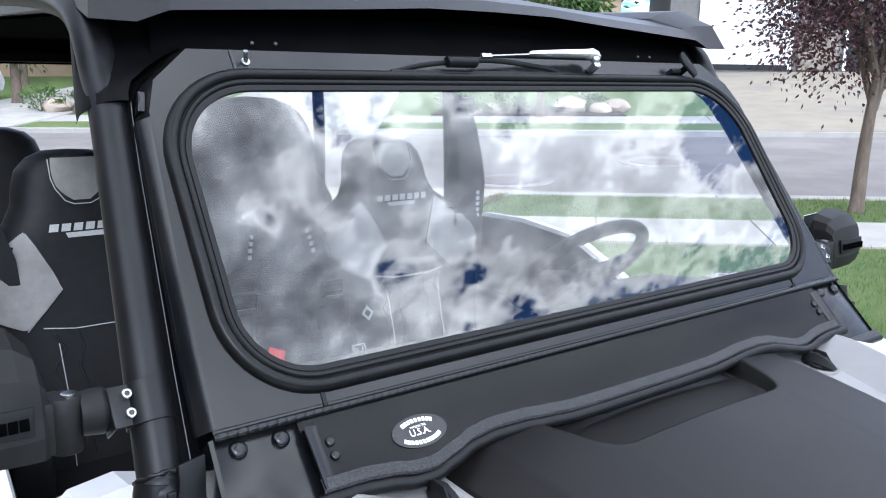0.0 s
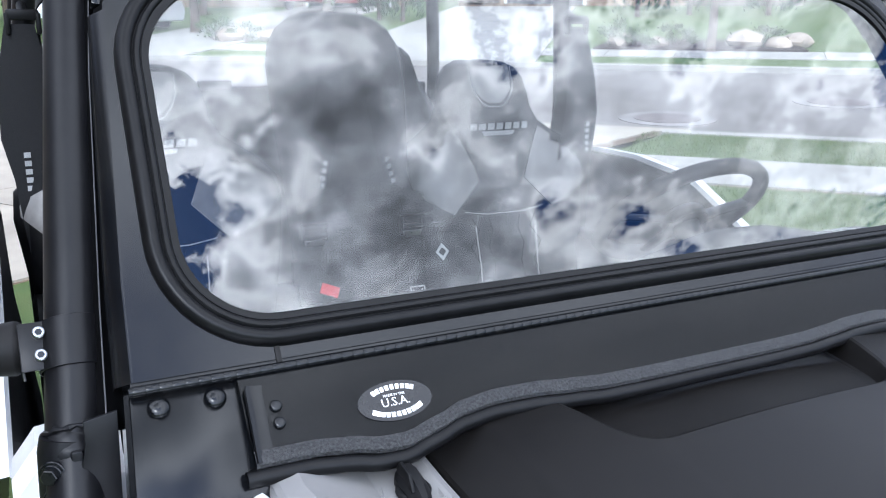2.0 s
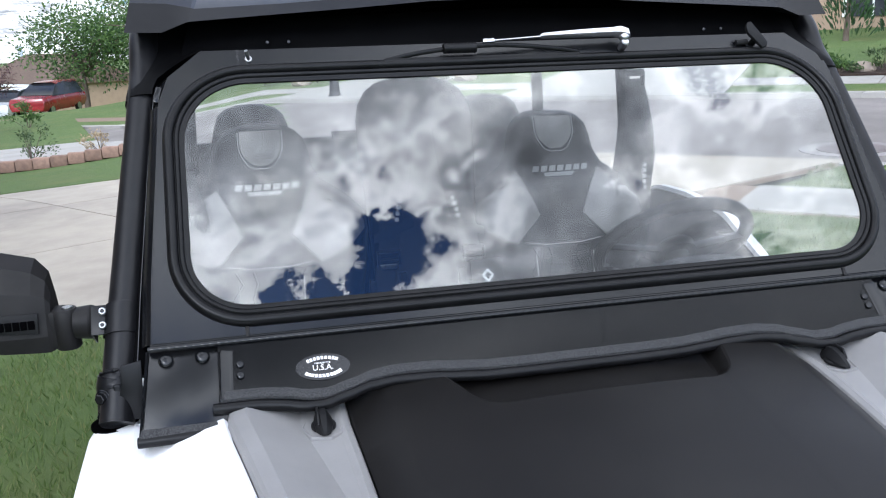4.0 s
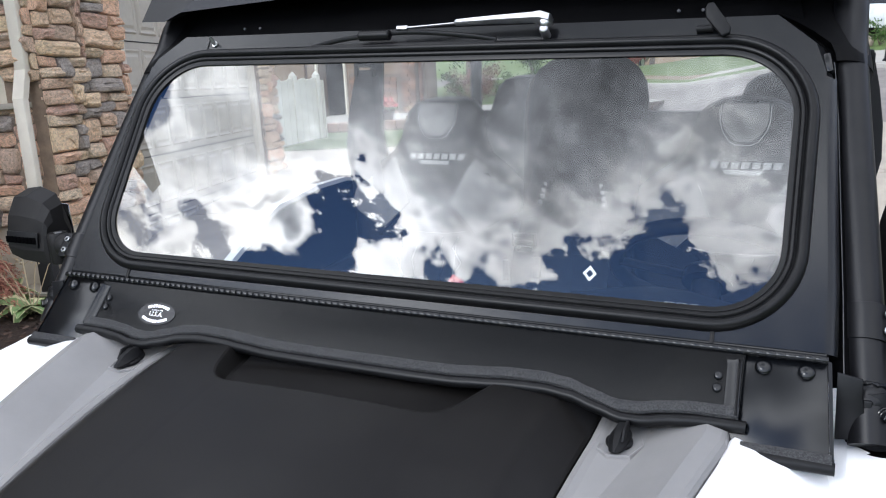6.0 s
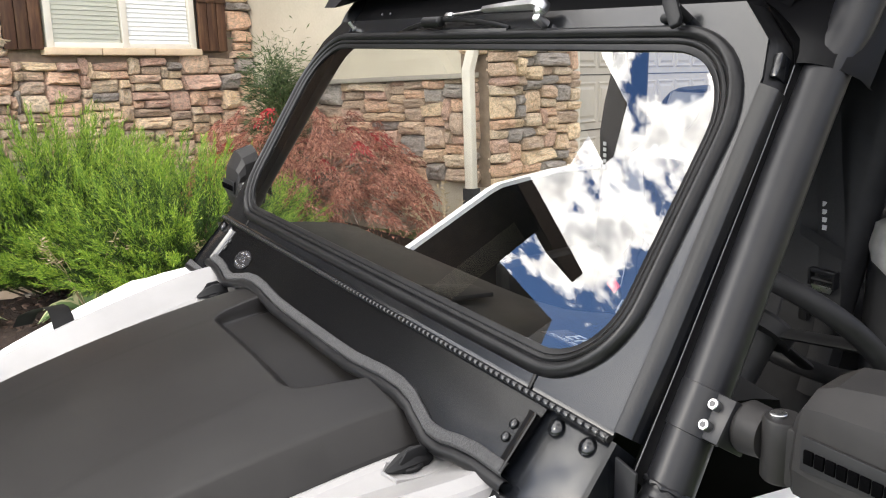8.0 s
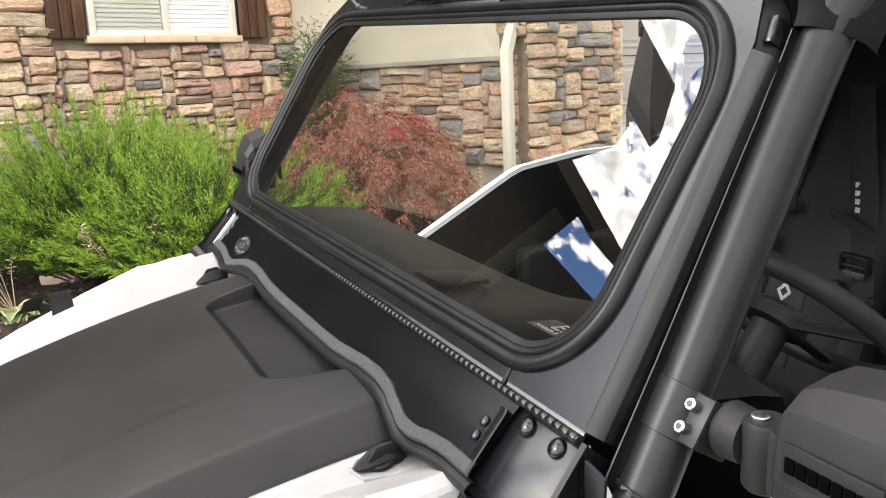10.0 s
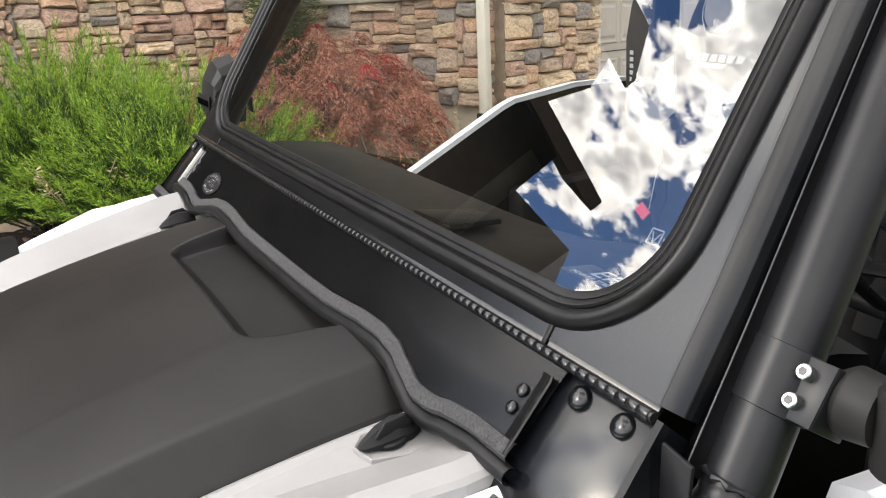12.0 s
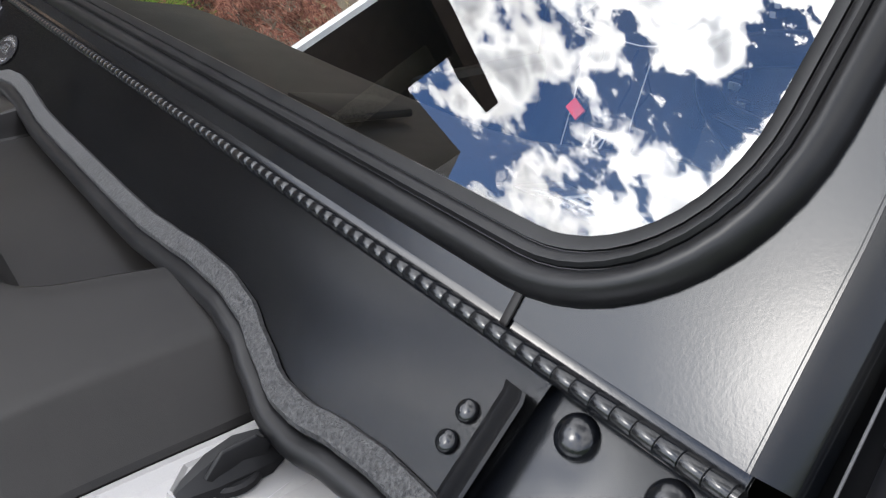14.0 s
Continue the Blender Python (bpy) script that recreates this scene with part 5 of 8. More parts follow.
M["iron"] = surface("rusty_iron", (0.16, 0.135, 0.13), (0.12, 0.10, 0.095), 0.7, 0.85, scale=8, grain=120, bump=0.5, dist=0.003)
M["mulch"] = surface("bark_mulch", (0.05, 0.03, 0.02), (0.028, 0.016, 0.011), 0.9, 1.0, scale=22, grain=90, bump=1.0, dist=0.03)
M["stucco"] = surface("cream_stucco", (0.52, 0.46, 0.36), (0.47, 0.415, 0.325), 0.85, 0.95, scale=2.2, grain=45, bump=0.35, dist=0.004)
M["stuccotan"] = surface("tan_stucco", (0.36, 0.26, 0.18), (0.32, 0.23, 0.16), 0.85, 0.95, scale=2.2, grain=60, bump=0.35, dist=0.004)
M["mortar"] = surface("mortar", (0.24, 0.175, 0.125), (0.17, 0.125, 0.09), 0.95, 1.0, scale=14, grain=120, bump=0.6, dist=0.004)
M["trim"] = surface("cream_paint", (0.58, 0.53, 0.44), (0.54, 0.49, 0.41), 0.5, 0.6, scale=8, grain=200, bump=0.05)
M["whitepaint"] = surface("white_paint", (0.78, 0.78, 0.76), (0.74, 0.74, 0.72), 0.45, 0.55, scale=5, grain=200, bump=0.04)
M["trimlight"] = surface("almond_vinyl", (0.74, 0.69, 0.60), (0.70, 0.65, 0.57), 0.45, 0.55, scale=8, grain=200, bump=0.03)
M["blind"] = surface("blind_slat", (0.82, 0.82, 0.80), (0.78, 0.78, 0.76), 0.5, 0.6, scale=12, grain=200, bump=0.03)
M["shutter"] = surface("stained_wood", (0.085, 0.037, 0.020), (0.05, 0.021, 0.012), 0.5, 0.65, scale=5, grain=70, bump=0.4, dist=0.003, stretch=(6, 6, 0.7), third=(0.14, 0.07, 0.035), scale3=3, rand=0.25)
M["doorpaint"] = surface("garage_door_paint", (0.40, 0.365, 0.31), (0.37, 0.335, 0.285), 0.45, 0.6, scale=5, grain=90, bump=0.1)
M["shingle"] = surface("brown_shingle", (0.10, 0.068, 0.05), (0.066, 0.046, 0.034), 0.9, 1.0, scale=9, grain=60, bump=0.7, dist=0.01, rand=0.2)
M["fence"] = surface("white_vinyl", (0.72, 0.69, 0.62), (0.68, 0.65, 0.58), 0.5, 0.6, scale=4, grain=120, bump=0.05)
M["siding"] = surface("grey_siding", (0.15, 0.14, 0.135), (0.125, 0.117, 0.112), 0.6, 0.75, scale=5, grain=80, bump=0.1)
# unseen walls coloured dark, their shade put into the colour for the glass reflections
M["dimwall"] = surface("dim_reflected_wall", (0.045, 0.036, 0.028), (0.032, 0.026, 0.02), 0.7, 0.85, scale=5, grain=80, bump=0.2)
M["dark"] = surface("dark_opening", (0.012, 0.012, 0.013), None, 0.7, scale=8, bump=0)
M["barktree"] = surface("bark", (0.15, 0.115, 0.09), (0.09, 0.068, 0.052), 0.85, 0.95, scale=14, grain=70, bump=0.9, dist=0.012, stretch=(1, 1, 0.3))
M["rock"] = surface("boulder", (0.42, 0.34, 0.27), (0.30, 0.25, 0.21), 0.8, 0.9, scale=5, grain=40, bump=0.6, dist=0.02, rand=0.25)
M["carred"] = surface("red_car_paint", (0.28, 0.012, 0.016), None, 0.2, scale=3, bump=0, coat=0.6)
M["carwhite"] = surface("white_car_paint", (0.72, 0.73, 0.74), None, 0.22, scale=3, bump=0, coat=0.6)
M["carglass"] = surface("dark_car_glass", (0.015, 0.017, 0.02), None, 0.06, scale=3, bump=0)
M["tail"] = surface("tail_lamp", (0.45, 0.02, 0.02), None, 0.2, scale=3, bump=0)
M["terracotta"] = surface("glazed_pot", (0.10, 0.075, 0.06), None, 0.4, scale=9, bump=0.1)
M["windowdark"] = surface("window_glass", (0.03, 0.035, 0.04), (0.05, 0.055, 0.06), 0.05, 0.1, scale=2, bump=0)
# inner sprays darker: older growth, plus the shrub's inner shade put into the colour
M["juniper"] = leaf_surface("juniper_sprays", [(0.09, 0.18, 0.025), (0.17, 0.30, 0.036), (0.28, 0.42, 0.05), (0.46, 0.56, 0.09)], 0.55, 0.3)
M["juniperdark"] = leaf_surface("juniper_inner_shade_sprays", [(0.012, 0.032, 0.008), (0.03, 0.066, 0.014), (0.065, 0.13, 0.022), (0.12, 0.205, 0.034)], 0.6, 0.2)
M["maple"] = leaf_surface("maple_leaves", [(0.11, 0.04, 0.03), (0.30, 0.115, 0.08), (0.48, 0.21, 0.145), (0.66, 0.34, 0.24)], 0.6, 0.35)
M["mapletip"] = leaf_surface("red_leaf_tips", [(0.35, 0.02, 0.03), (0.5, 0.05, 0.06)], 0.5, 0.3)
M["nandina"] = leaf_surface("slender_leaves", [(0.03, 0.06, 0.02), (0.06, 0.105, 0.035), (0.14, 0.185, 0.075)], 0.45, 0.25)
M["sandstone"] = surface("cut_sandstone", (0.66, 0.50, 0.34), (0.56, 0.42, 0.29), 0.8, 0.9, scale=7, grain=70, bump=0.4, dist=0.006, third=(0.70, 0.56, 0.40), scale3=3)
M["hostaedge"] = leaf_surface("hosta_cream_edges", [(0.50, 0.50, 0.26), (0.62, 0.58, 0.34)], 0.5, 0.25)
M["hosta"] = leaf_surface("hosta_leaves", [(0.13, 0.22, 0.07), (0.22, 0.32, 0.13), (0.42, 0.46, 0.26)], 0.5, 0.25)
M["stalk"] = leaf_surface("dry_stalks", [(0.35, 0.27, 0.16), (0.48, 0.38, 0.24)], 0.7, 0.2)
M["plum"] = leaf_surface("plum_leaves", [(0.022, 0.008, 0.012), (0.05, 0.016, 0.022), (0.085, 0.03, 0.035), (0.11, 0.05, 0.05)], 0.45, 0.25)
M["green"] = leaf_surface("tree_leaves", [(0.022, 0.055, 0.014), (0.045, 0.10, 0.022), (0.08, 0.15, 0.035), (0.12, 0.19, 0.05)], 0.55, 0.3)
M["conifer"] = leaf_surface("conifer_sprays", [(0.012, 0.04, 0.012), (0.03, 0.075, 0.022), (0.05, 0.11, 0.03)], 0.6, 0.15)
M["rust"] = leaf_surface("rust_red_leaves", [(0.12, 0.025, 0.02), (0.2, 0.05, 0.035), (0.27, 0.085, 0.055)], 0.6, 0.3)
M["flower"] = leaf_surface("pink_petals", [(0.75, 0.08, 0.10), (0.85, 0.20, 0.22), (0.9, 0.35, 0.35)], 0.5, 0.3)


def stone_surface():
    m = surface("field_stone", (0.60, 0.58, 0.56), (0.36, 0.36, 0.36), 0.8, 0.92, scale=7, grain=38, bump=1.0, dist=0.02, third=(0.24, 0.22, 0.20), scale3=10)
    nt = m.node_tree
    p, N, L = nt.nodes["Principled BSDF"], nt.nodes.new, nt.links.new
    info, r = N("ShaderNodeObjectInfo"), N("ShaderNodeValToRGB")
    cols = [(0.84, 0.62, 0.43), (0.66, 0.50, 0.38), (0.94, 0.72, 0.49), (0.78, 0.57, 0.42), (0.46, 0.41, 0.37), (0.90, 0.60, 0.42), (0.84, 0.67, 0.49), (0.74, 0.50, 0.39)]
    el = r.color_ramp.elements
    r.color_ramp.interpolation = "CONSTANT"
    el[0].position, el[0].color = 0, (*cols[0], 1)
    el[1].position, el[1].color = 1 / 8, (*cols[1], 1)
    for i in range(2, 8):
        e = el.new(i / 8); e.color = (*cols[i], 1)
    L(info.outputs["Random"], r.inputs[0])
    old = p.inputs["Base Color"].links[0].from_socket
    mx = N("ShaderNodeMix"); mx.data_type = "RGBA"; mx.blend_type = "MULTIPLY"
    mx.inputs["Factor"].default_value = 1.0
    L(old, mx.inputs["A"]); L(r.outputs[0], mx.inputs["B"])
    br = N("ShaderNodeVectorMath"); br.operation = "SCALE"; br.inputs["Scale"].default_value = 2.15
    L(mx.outputs["Result"], br.inputs[0]); L(br.outputs[0], p.inputs["Base Color"])
    return m


M["stone"] = stone_surface()

# ---- ground ----
def zg(x, y):
    """Height of the lie of the land."""
    s = 0.719 * x + 0.695 * y
    z = 0.035 * x if x > 0 else max(0.06 * x, -1.0)
    if x < 0:
        z -= 0.05 * max(0.0, min(y - 10, 14)) * min(1.0, -x / 4)
        z -= 0.072 * max(0.0, min(y - 41, 90)) * min(1.0, max(0.0, (-x - 4) / 6))
    return z + 0.06 * max(0.0, min(s - 17, 30)) * min(1.0, max(0.0, (x + 2) / 4))


def rs(r, s):
    """A place by the street: r along it, s across it from the near side."""
    return 0.695 * r + 0.719 * s, -0.719 * r + 0.695 * s


def sheet(name, corners, n, m, dz, material, thick=0.0, parent=None, kind="structure", label="", category=""):
    """A patch of ground between four corners that follows the lie of the land."""
    (ax, ay), (bx, by), (cx, cy), (dx, dy) = corners
    rows = []
    for i in range(n + 1):
        u = i / n
        row = []
        for j in range(m + 1):
            v = j / m
            x = (ax * (1 - u) + bx * u) * (1 - v) + (dx * (1 - u) + cx * u) * v
            y = (ay * (1 - u) + by * u) * (1 - v) + (dy * (1 - u) + cy * u) * v
            row.append(Vector((x, y, zg(x, y) + dz)))
        rows.append(row)
    if thick:
        rows = [[r[0] - Vector((0, 0, thick))] + r + [r[-1] - Vector((0, 0, thick))] for r in rows]
        rows = [[p - Vector((0, 0, thick)) for p in rows[0]]] + rows + [[p - Vector((0, 0, thick)) for p in rows[-1]]]
    ob = part(name, skin(rows), material, parent, label, angle=30)
    if not parent:
        tagged(ob, label, category, "", kind)
    return ob


gx = [-600, -250, -120, -70, -45, -30, -24, -20] + [-17 + i for i in range(48)] + [34, 40, 50, 65, 90, 140, 260, 600]
gy = [-600, -250, -120, -60, -35, -24, -16] + [-12 + i for i in range(50)] + [40, 45, 50, 58, 70, 90, 130, 260, 600]
ground = part("ground", skin([[Vector((x, y, zg(x, y) - 0.10)) for y in gy] for x in gx]), M["grass"], None, "", 40)
tagged(ground, "wide green lawn ground reaching the horizon", "ground", "", "structure")

lawn = sheet("lawn", [rs(-30, -40), rs(45, -40), rs(45, 6.1), rs(-30, 6.1)], 75, 46, 0.0, M["grass"], 0.0, None, "structure", "green mown front lawn", "lawn")
road = sheet("road", [rs(-60, 8.72), rs(70, 8.72), rs(70, 16.5), rs(-60, 16.5)], 130, 8, -0.085, M["asphalt"], 0, None, "structure", "worn grey asphalt street", "road")
verge = sheet("verge", [rs(-1.15, 7.22), rs(60, 7.22), rs(60, 8.55), rs(-0.75, 8.55)], 62, 3, 0.005, M["grass"], 0.1, None, "structure", "grass verge beside the street", "verge")
sheet("verge_far", [rs(-45, 16.8), rs(60, 16.8), rs(60, 17.9), rs(-45, 17.9)], 105, 3, 0.005, M["grass"], 0.1, None, "structure", "grass verge on the far side of the street", "verge")
sheet("lawn_far", [rs(-60, 19.0), rs(60, 19.0), rs(60, 60), rs(-60, 60)], 60, 41, 0.0, M["grass"], 0.0, None, "structure", "sloping green lawns across the street", "lawn")
walk_near = sheet("pavement", [rs(-1.7, 6.1), rs(60, 6.1), rs(60, 7.22), rs(-1.7, 7.22)], 66, 2, 0.004, M["mortar"], 0.08, None, "structure", "pale concrete pavement slabs", "pavement")
walk_far = sheet("pavement", [rs(-45, 17.9), rs(60, 17.9), rs(60, 19.0), rs(-45, 19.0)], 66, 2, 0.004, M["mortar"], 0.08, None, "structure", "pale concrete pavement across the street", "pavement")
for base, s0, s1, r0, r1 in ((walk_near, 6.12, 7.20, -1.3, 16), (walk_far, 17.92, 18.98, -24, 22)):
    r = r0
    while r < r1:
        sheet("slab", [rs(r + 0.01, s0), rs(r + 1.49, s0), rs(r + 1.49, s1), rs(r + 0.01, s1)], 2, 2, 0.02, M["walkway"], 0.05, base)
        r += 1.5
for s0, s1, r0, r1, nm in ((8.55, 8.74, -0.8, 20, "kerb"), (16.48, 16.8, -40, 25, "kerb")):
    base = sheet(nm, [rs(r0, s0), rs(r1, s0), rs(r1, s1), rs(r0, s1)], 26, 1, 0.0, M["walkway"], 0.15, None, "structure", "concrete street kerb", "kerb")
    r = r0
    while r < r1:
        sheet("kerb_stone", [rs(r + 0.01, s0 - 0.003), rs(r + 2.39, s0 - 0.003), rs(r + 2.39, s1 + 0.003), rs(r + 0.01, s1 + 0.003)], 3, 1, 0.02, M["walkway"], 0.16, base)
        r += 2.4
# own driveway, in slabs
drive = sheet("driveway", [(-5.2, 3.05), (5.62, 6.62), (0.4, 12.05), (-9.0, 10.95)], 16, 10, 0.008, M["mortar"], 0.05, None, "structure", "broad tan concrete driveway slabs", "driveway")
def bil(u, v):
    a, b, c, d = ((-5.2, 3.05), (5.62, 6.62), (0.4, 12.05), (-9.0, 10.95))
    return tuple((a[i] * (1 - u) + b[i] * u) * (1 - v) + (d[i] * (1 - u) + c[i] * u) * v for i in (0, 1))
for i in range(4):
    for j in range(3):
        u0, u1, v0, v1 = i / 4 + 0.0008, (i + 1) / 4 - 0.0008, j / 3 + 0.001, (j + 1) / 3 - 0.001
        sheet("slab", [bil(u0, v0), bil(u1, v0), bil(u1, v1), bil(u0, v1)], 5, 5, 0.022, M["concrete"], 0.03, drive)
apron = sheet("driveway_apron", [bil(1, 0.0), bil(1, 1.0), rs(-8.6, 8.9), rs(-0.5, 8.9)], 8, 3, 0.012, M["concrete"], 0.08, None, "structure", "concrete driveway apron", "driveway")
# beds, planting edge and walk behind the driveway
sheet("lawn_strip", [(-9.0, 11.25), (-2.2, 11.1), (-2.4, 15.1), (-10.2, 15.4)], 8, 4, 0.03, M["grass"], 0.05, None, "structure", "narrow strip of green lawn", "lawn")
sheet("bed", [(-10.2, 15.4), (-2.4, 15.1), (-2.6, 17.4), (-11.0, 17.8)], 8, 4, 0.10, M["mulch"], 0.1, None, "structure", "dark mulched planting bed", "bed")
sheet("front_walk", [(-14.5, 17.9), (-2.6, 17.5), (-4.6, 23.4), (-14.5, 25.2)], 10, 6, 0.09, M["walkway"], 0.06, None, "structure", "pale concrete walk and drive", "pavement")
sheet("lawn_corner", [(-14.5, 25.2), (-4.6, 23.4), (-7.5, 36.0), (-16, 37)], 8, 8, 0.10, M["grass"], 0.06, None, "structure", "bright green corner lawn", "lawn")
edging = thing("brick_edging", (-6, 15.3, zg(-6, 15.3)), "row of reddish concrete edging blocks beside the lawn", "edging")
eb = bevel(box((-0.145, -0.09, -0.06), (0.145, 0.09, 0.14)), 0.02)
eme = bpy.data.meshes.new("block"); smooth_bm(eb); eb.to_mesh(eme); eb.free()
M["edging"] = surface("edging_block", (0.30, 0.19, 0.14), (0.22, 0.14, 0.11), 0.85, 0.95, scale=12, grain=60, bump=0.5, dist=0.01, rand=0.2)
eme.materials.append(M["edging"])
for i in range(26):
    x = -10.2 + 0.30 * i
    y = 15.42 - 0.04 * (x + 10.2)
    share("block", eme, Matrix.Translation((x, y, zg(x, y) + 0.10)) @ Matrix.Rotation(random.uniform(-0.06, 0.06), 4, "Z"), edging)
bed = sheet("bed_house", [(-8.6, -2.5), (-3.4, -1.2), (-3.2, 3.0), (-8.2, 2.9)], 12, 10, 0.03, M["mulch"], 0.05, None, "structure", "dark bark mulch bed by the house", "bed")

# far driveways and manholes
sheet("driveway_far", [rs(3.6, 16.6), rs(15.5, 16.6), rs(14.5, 30.2), rs(3.9, 30.2)], 10, 14, 0.03, M["tanconcrete"], 0.05, None, "structure", "wide tan concrete driveway across the street", "driveway")
sheet("driveway_far", [rs(-9.5, 16.6), rs(-4.2, 16.6), rs(-6.0, 30.0), rs(-10.5, 30.0)], 6, 14, 0.03, M["walkway"], 0.05, None, "structure", "pale concrete driveway across the street", "driveway")
sheet("driveway_far", [rs(-17.0, 16.6), rs(-13.0, 16.6), rs(-13.0, 30.0), rs(-17.0, 30.0)], 6, 14, 0.03, M["walkway"], 0.05, None, "structure", "concrete driveway to an open garage", "driveway")
for x, y in ((9.84, 7.68), (6.75, 7.75)):
    mh = thing("manhole", (x, y, zg(x, y) - 0.085), "round iron manhole cover in a pale concrete collar", "manhole", "street manholes")
    part("collar", disc((x, y, zg(x, y) - 0.085), (-0.035, 0, 1), 0.62, 0.008, 32), M["collar"], mh)
    part("cover", disc((x, y, zg(x, y) - 0.076), (-0.035, 0, 1), 0.42, 0.006, 32), M["iron"], mh)


LAMP = (1.9, 22.6)

# ---- foliage ----
def leaf_mesh(name, pts, dirs, length, width, material, parent, label="", droop=0.0):
    """Many small pointed leaves, each a folded diamond."""
    pts, dirs = np.asarray(pts, float), np.asarray(dirs, float)
    n = len(pts)
    dirs /= np.linalg.norm(dirs, axis=1)[:, None] + 1e-9
    rnd = np.random.normal(size=(n, 3))
    side = np.cross(dirs, rnd)
    side /= np.linalg.norm(side, axis=1)[:, None] + 1e-9
    up = np.cross(side, dirs)
    L = (np.asarray(length) * np.random.uniform(0.65, 1.25, n))[:, None]
    W = (np.asarray(width) * np.random.uniform(0.7, 1.2, n))[:, None]
    a = pts
    mid = pts + dirs * L * 0.45
    b, d = mid + side * W * 0.5 + up * W * 0.18, mid - side * W * 0.5 + up * W * 0.18
    c = pts + dirs * L
    c[:, 2] -= droop * L[:, 0]
    V = np.stack([a, b, c, d], 1).reshape(-1, 3)
    F = np.arange(4 * n).reshape(n, 4)
    me = bpy.data.meshes.new(name)
    me.from_pydata(V.tolist(), [], F.tolist())
    me.materials.append(material)
    ob = new(name, me)
    ob.parent = parent
    ob.matrix_parent_inverse = world_of(parent).inverted()
    if label:
        ob["label"] = label
    return ob


def juniper(x, y, rad, high, n, label):
    """Arching plumes: each branch carries short side sprays, each spray a row of fine needles."""
    z0 = zg(x, y)
    t = thing("juniper_shrub", (x, y, z0), label, "shrub")
    rng = np.random.default_rng(int(1000 * rad) + n)
    inner, outer, wood = [], [], []
    for i in range(n):
        a, q = rng.uniform(0, 6.283), rng.random() ** 0.5
        side = Vector((math.cos(a), math.sin(a), 0))
        base = Vector((x, y, z0)) + side * rad * 0.30 * q
        d = (side * (0.08 + 0.85 * q) + Vector((0, 0, 1.0 - 0.45 * q))).normalized()
        ln = high * (0.70 + 0.34 * rng.random() ** 0.5) * (1.03 - 0.18 * q)
        at = lambda u: base + d * ln * u + side * 0.10 * q * ln * u * u + Vector((0, 0, 0.07 * ln * u * u - 0.16 * q * ln * u * u))
        if i % 5 == 0:
            wood.append(tube([base - Vector((0, 0, 0.02)), at(0.4), at(0.8)], [0.010, 0.006, 0.002], 5))
        for j in range(40):
            u = 0.20 + 0.82 * ((j + rng.random()) / 40) ** 0.85
            p = at(u)
            ax = (at(u + 0.05) - p).normalized()
            sp = (ax + Vector(rng.normal(0, 0.27, 3)) + Vector((0, 0, 0.15))).normalized()
            long = (0.19 - 0.09 * u) * rng.uniform(0.7, 1.2)
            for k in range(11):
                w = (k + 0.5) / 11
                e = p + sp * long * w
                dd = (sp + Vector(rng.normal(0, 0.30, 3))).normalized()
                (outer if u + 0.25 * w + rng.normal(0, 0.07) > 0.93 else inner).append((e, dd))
    # inner needles take the dark colour that holds old growth and inner shade
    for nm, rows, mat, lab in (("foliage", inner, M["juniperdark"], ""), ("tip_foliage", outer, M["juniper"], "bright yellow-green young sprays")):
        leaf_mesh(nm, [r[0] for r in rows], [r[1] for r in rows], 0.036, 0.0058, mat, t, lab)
    part("branchwork", join(*wood), M["barktree"], t)
    return t


def weeping_maple(x, y, rad, high, n):
    """A mound of drooping layered sprays of fine lacy leaves, with hollows between them."""
    z0 = zg(x, y)
    t = thing("weeping_maple", (x, y, z0), "mounded laceleaf maple with rusty red feathery leaves", "shrub")
    rng = np.random.default_rng(77)
    P, D, P2, D2 = [], [], [], []
    for c in range(n):
        a, q = rng.uniform(0, 6.283), rng.random() ** 0.5
        skin_z = high * (1 - q ** 3.2) ** 0.5 * (1 + 0.12 * math.sin(3 * a + 1) + 0.08 * math.sin(7 * a + 2))
        zz = skin_z * (1.04 - 0.70 * rng.random() ** 1.4)
        r = rad * q * (1 + 0.10 * math.sin(4 * a))
        o = Vector((x + math.cos(a) * r, y + math.sin(a) * r, z0 + max(0.06, zz)))
        b = a + rng.normal(0, 0.6)
        f, g = Vector((math.cos(b), math.sin(b), 0)), Vector((-math.sin(b), math.cos(b), 0))
        tip = zz > high * 0.80 and rng.random() < 0.09
        size = rng.uniform(0.75, 1.25)
        for j in range(11):
            fan = (j - 5) / 5
            reach = 0.15 * size * (1 - 0.35 * fan * fan)
            for k in range(9):
                u = (k + rng.random()) / 9
                p = o + (f * math.cos(fan * 1.15) + g * math.sin(fan * 1.15)) * reach * u + Vector((0, 0, -0.11 * size * u * u + rng.normal(0, 0.006)))
                d = f * math.cos(fan * 1.15) + g * math.sin(fan * 1.15) + Vector((rng.normal(0, 0.45), rng.normal(0, 0.45), -0.9 * u - 0.25 + rng.normal(0, 0.25)))
                (P2 if tip else P).append(p)
                (D2 if tip else D).append(d)
    leaf_mesh("foliage", P, D, 0.038, 0.0080, M["maple"], t)
    if P2:
        leaf_mesh("tip_foliage", P2, D2, 0.046, 0.0105, M["mapletip"], t, "bright red young leaves")
    wood = [tube(smooth_path([(x, y, z0), (x + 0.1 * math.cos(a), y + 0.1 * math.sin(a), z0 + high * 0.5), (x + rad * 0.5 * math.cos(a), y + rad * 0.5 * math.sin(a), z0 + high * 0.72), (x + rad * 0.85 * math.cos(a), y + rad * 0.85 * math.sin(a), z0 + high * 0.4)], 4), [0.03 - 0.0019 * k for k in range(13)], 6) for a in [k * 0.9 for k in range(7)]]
    part("branchwork", join(*wood), M["barktree"], t)
    return t


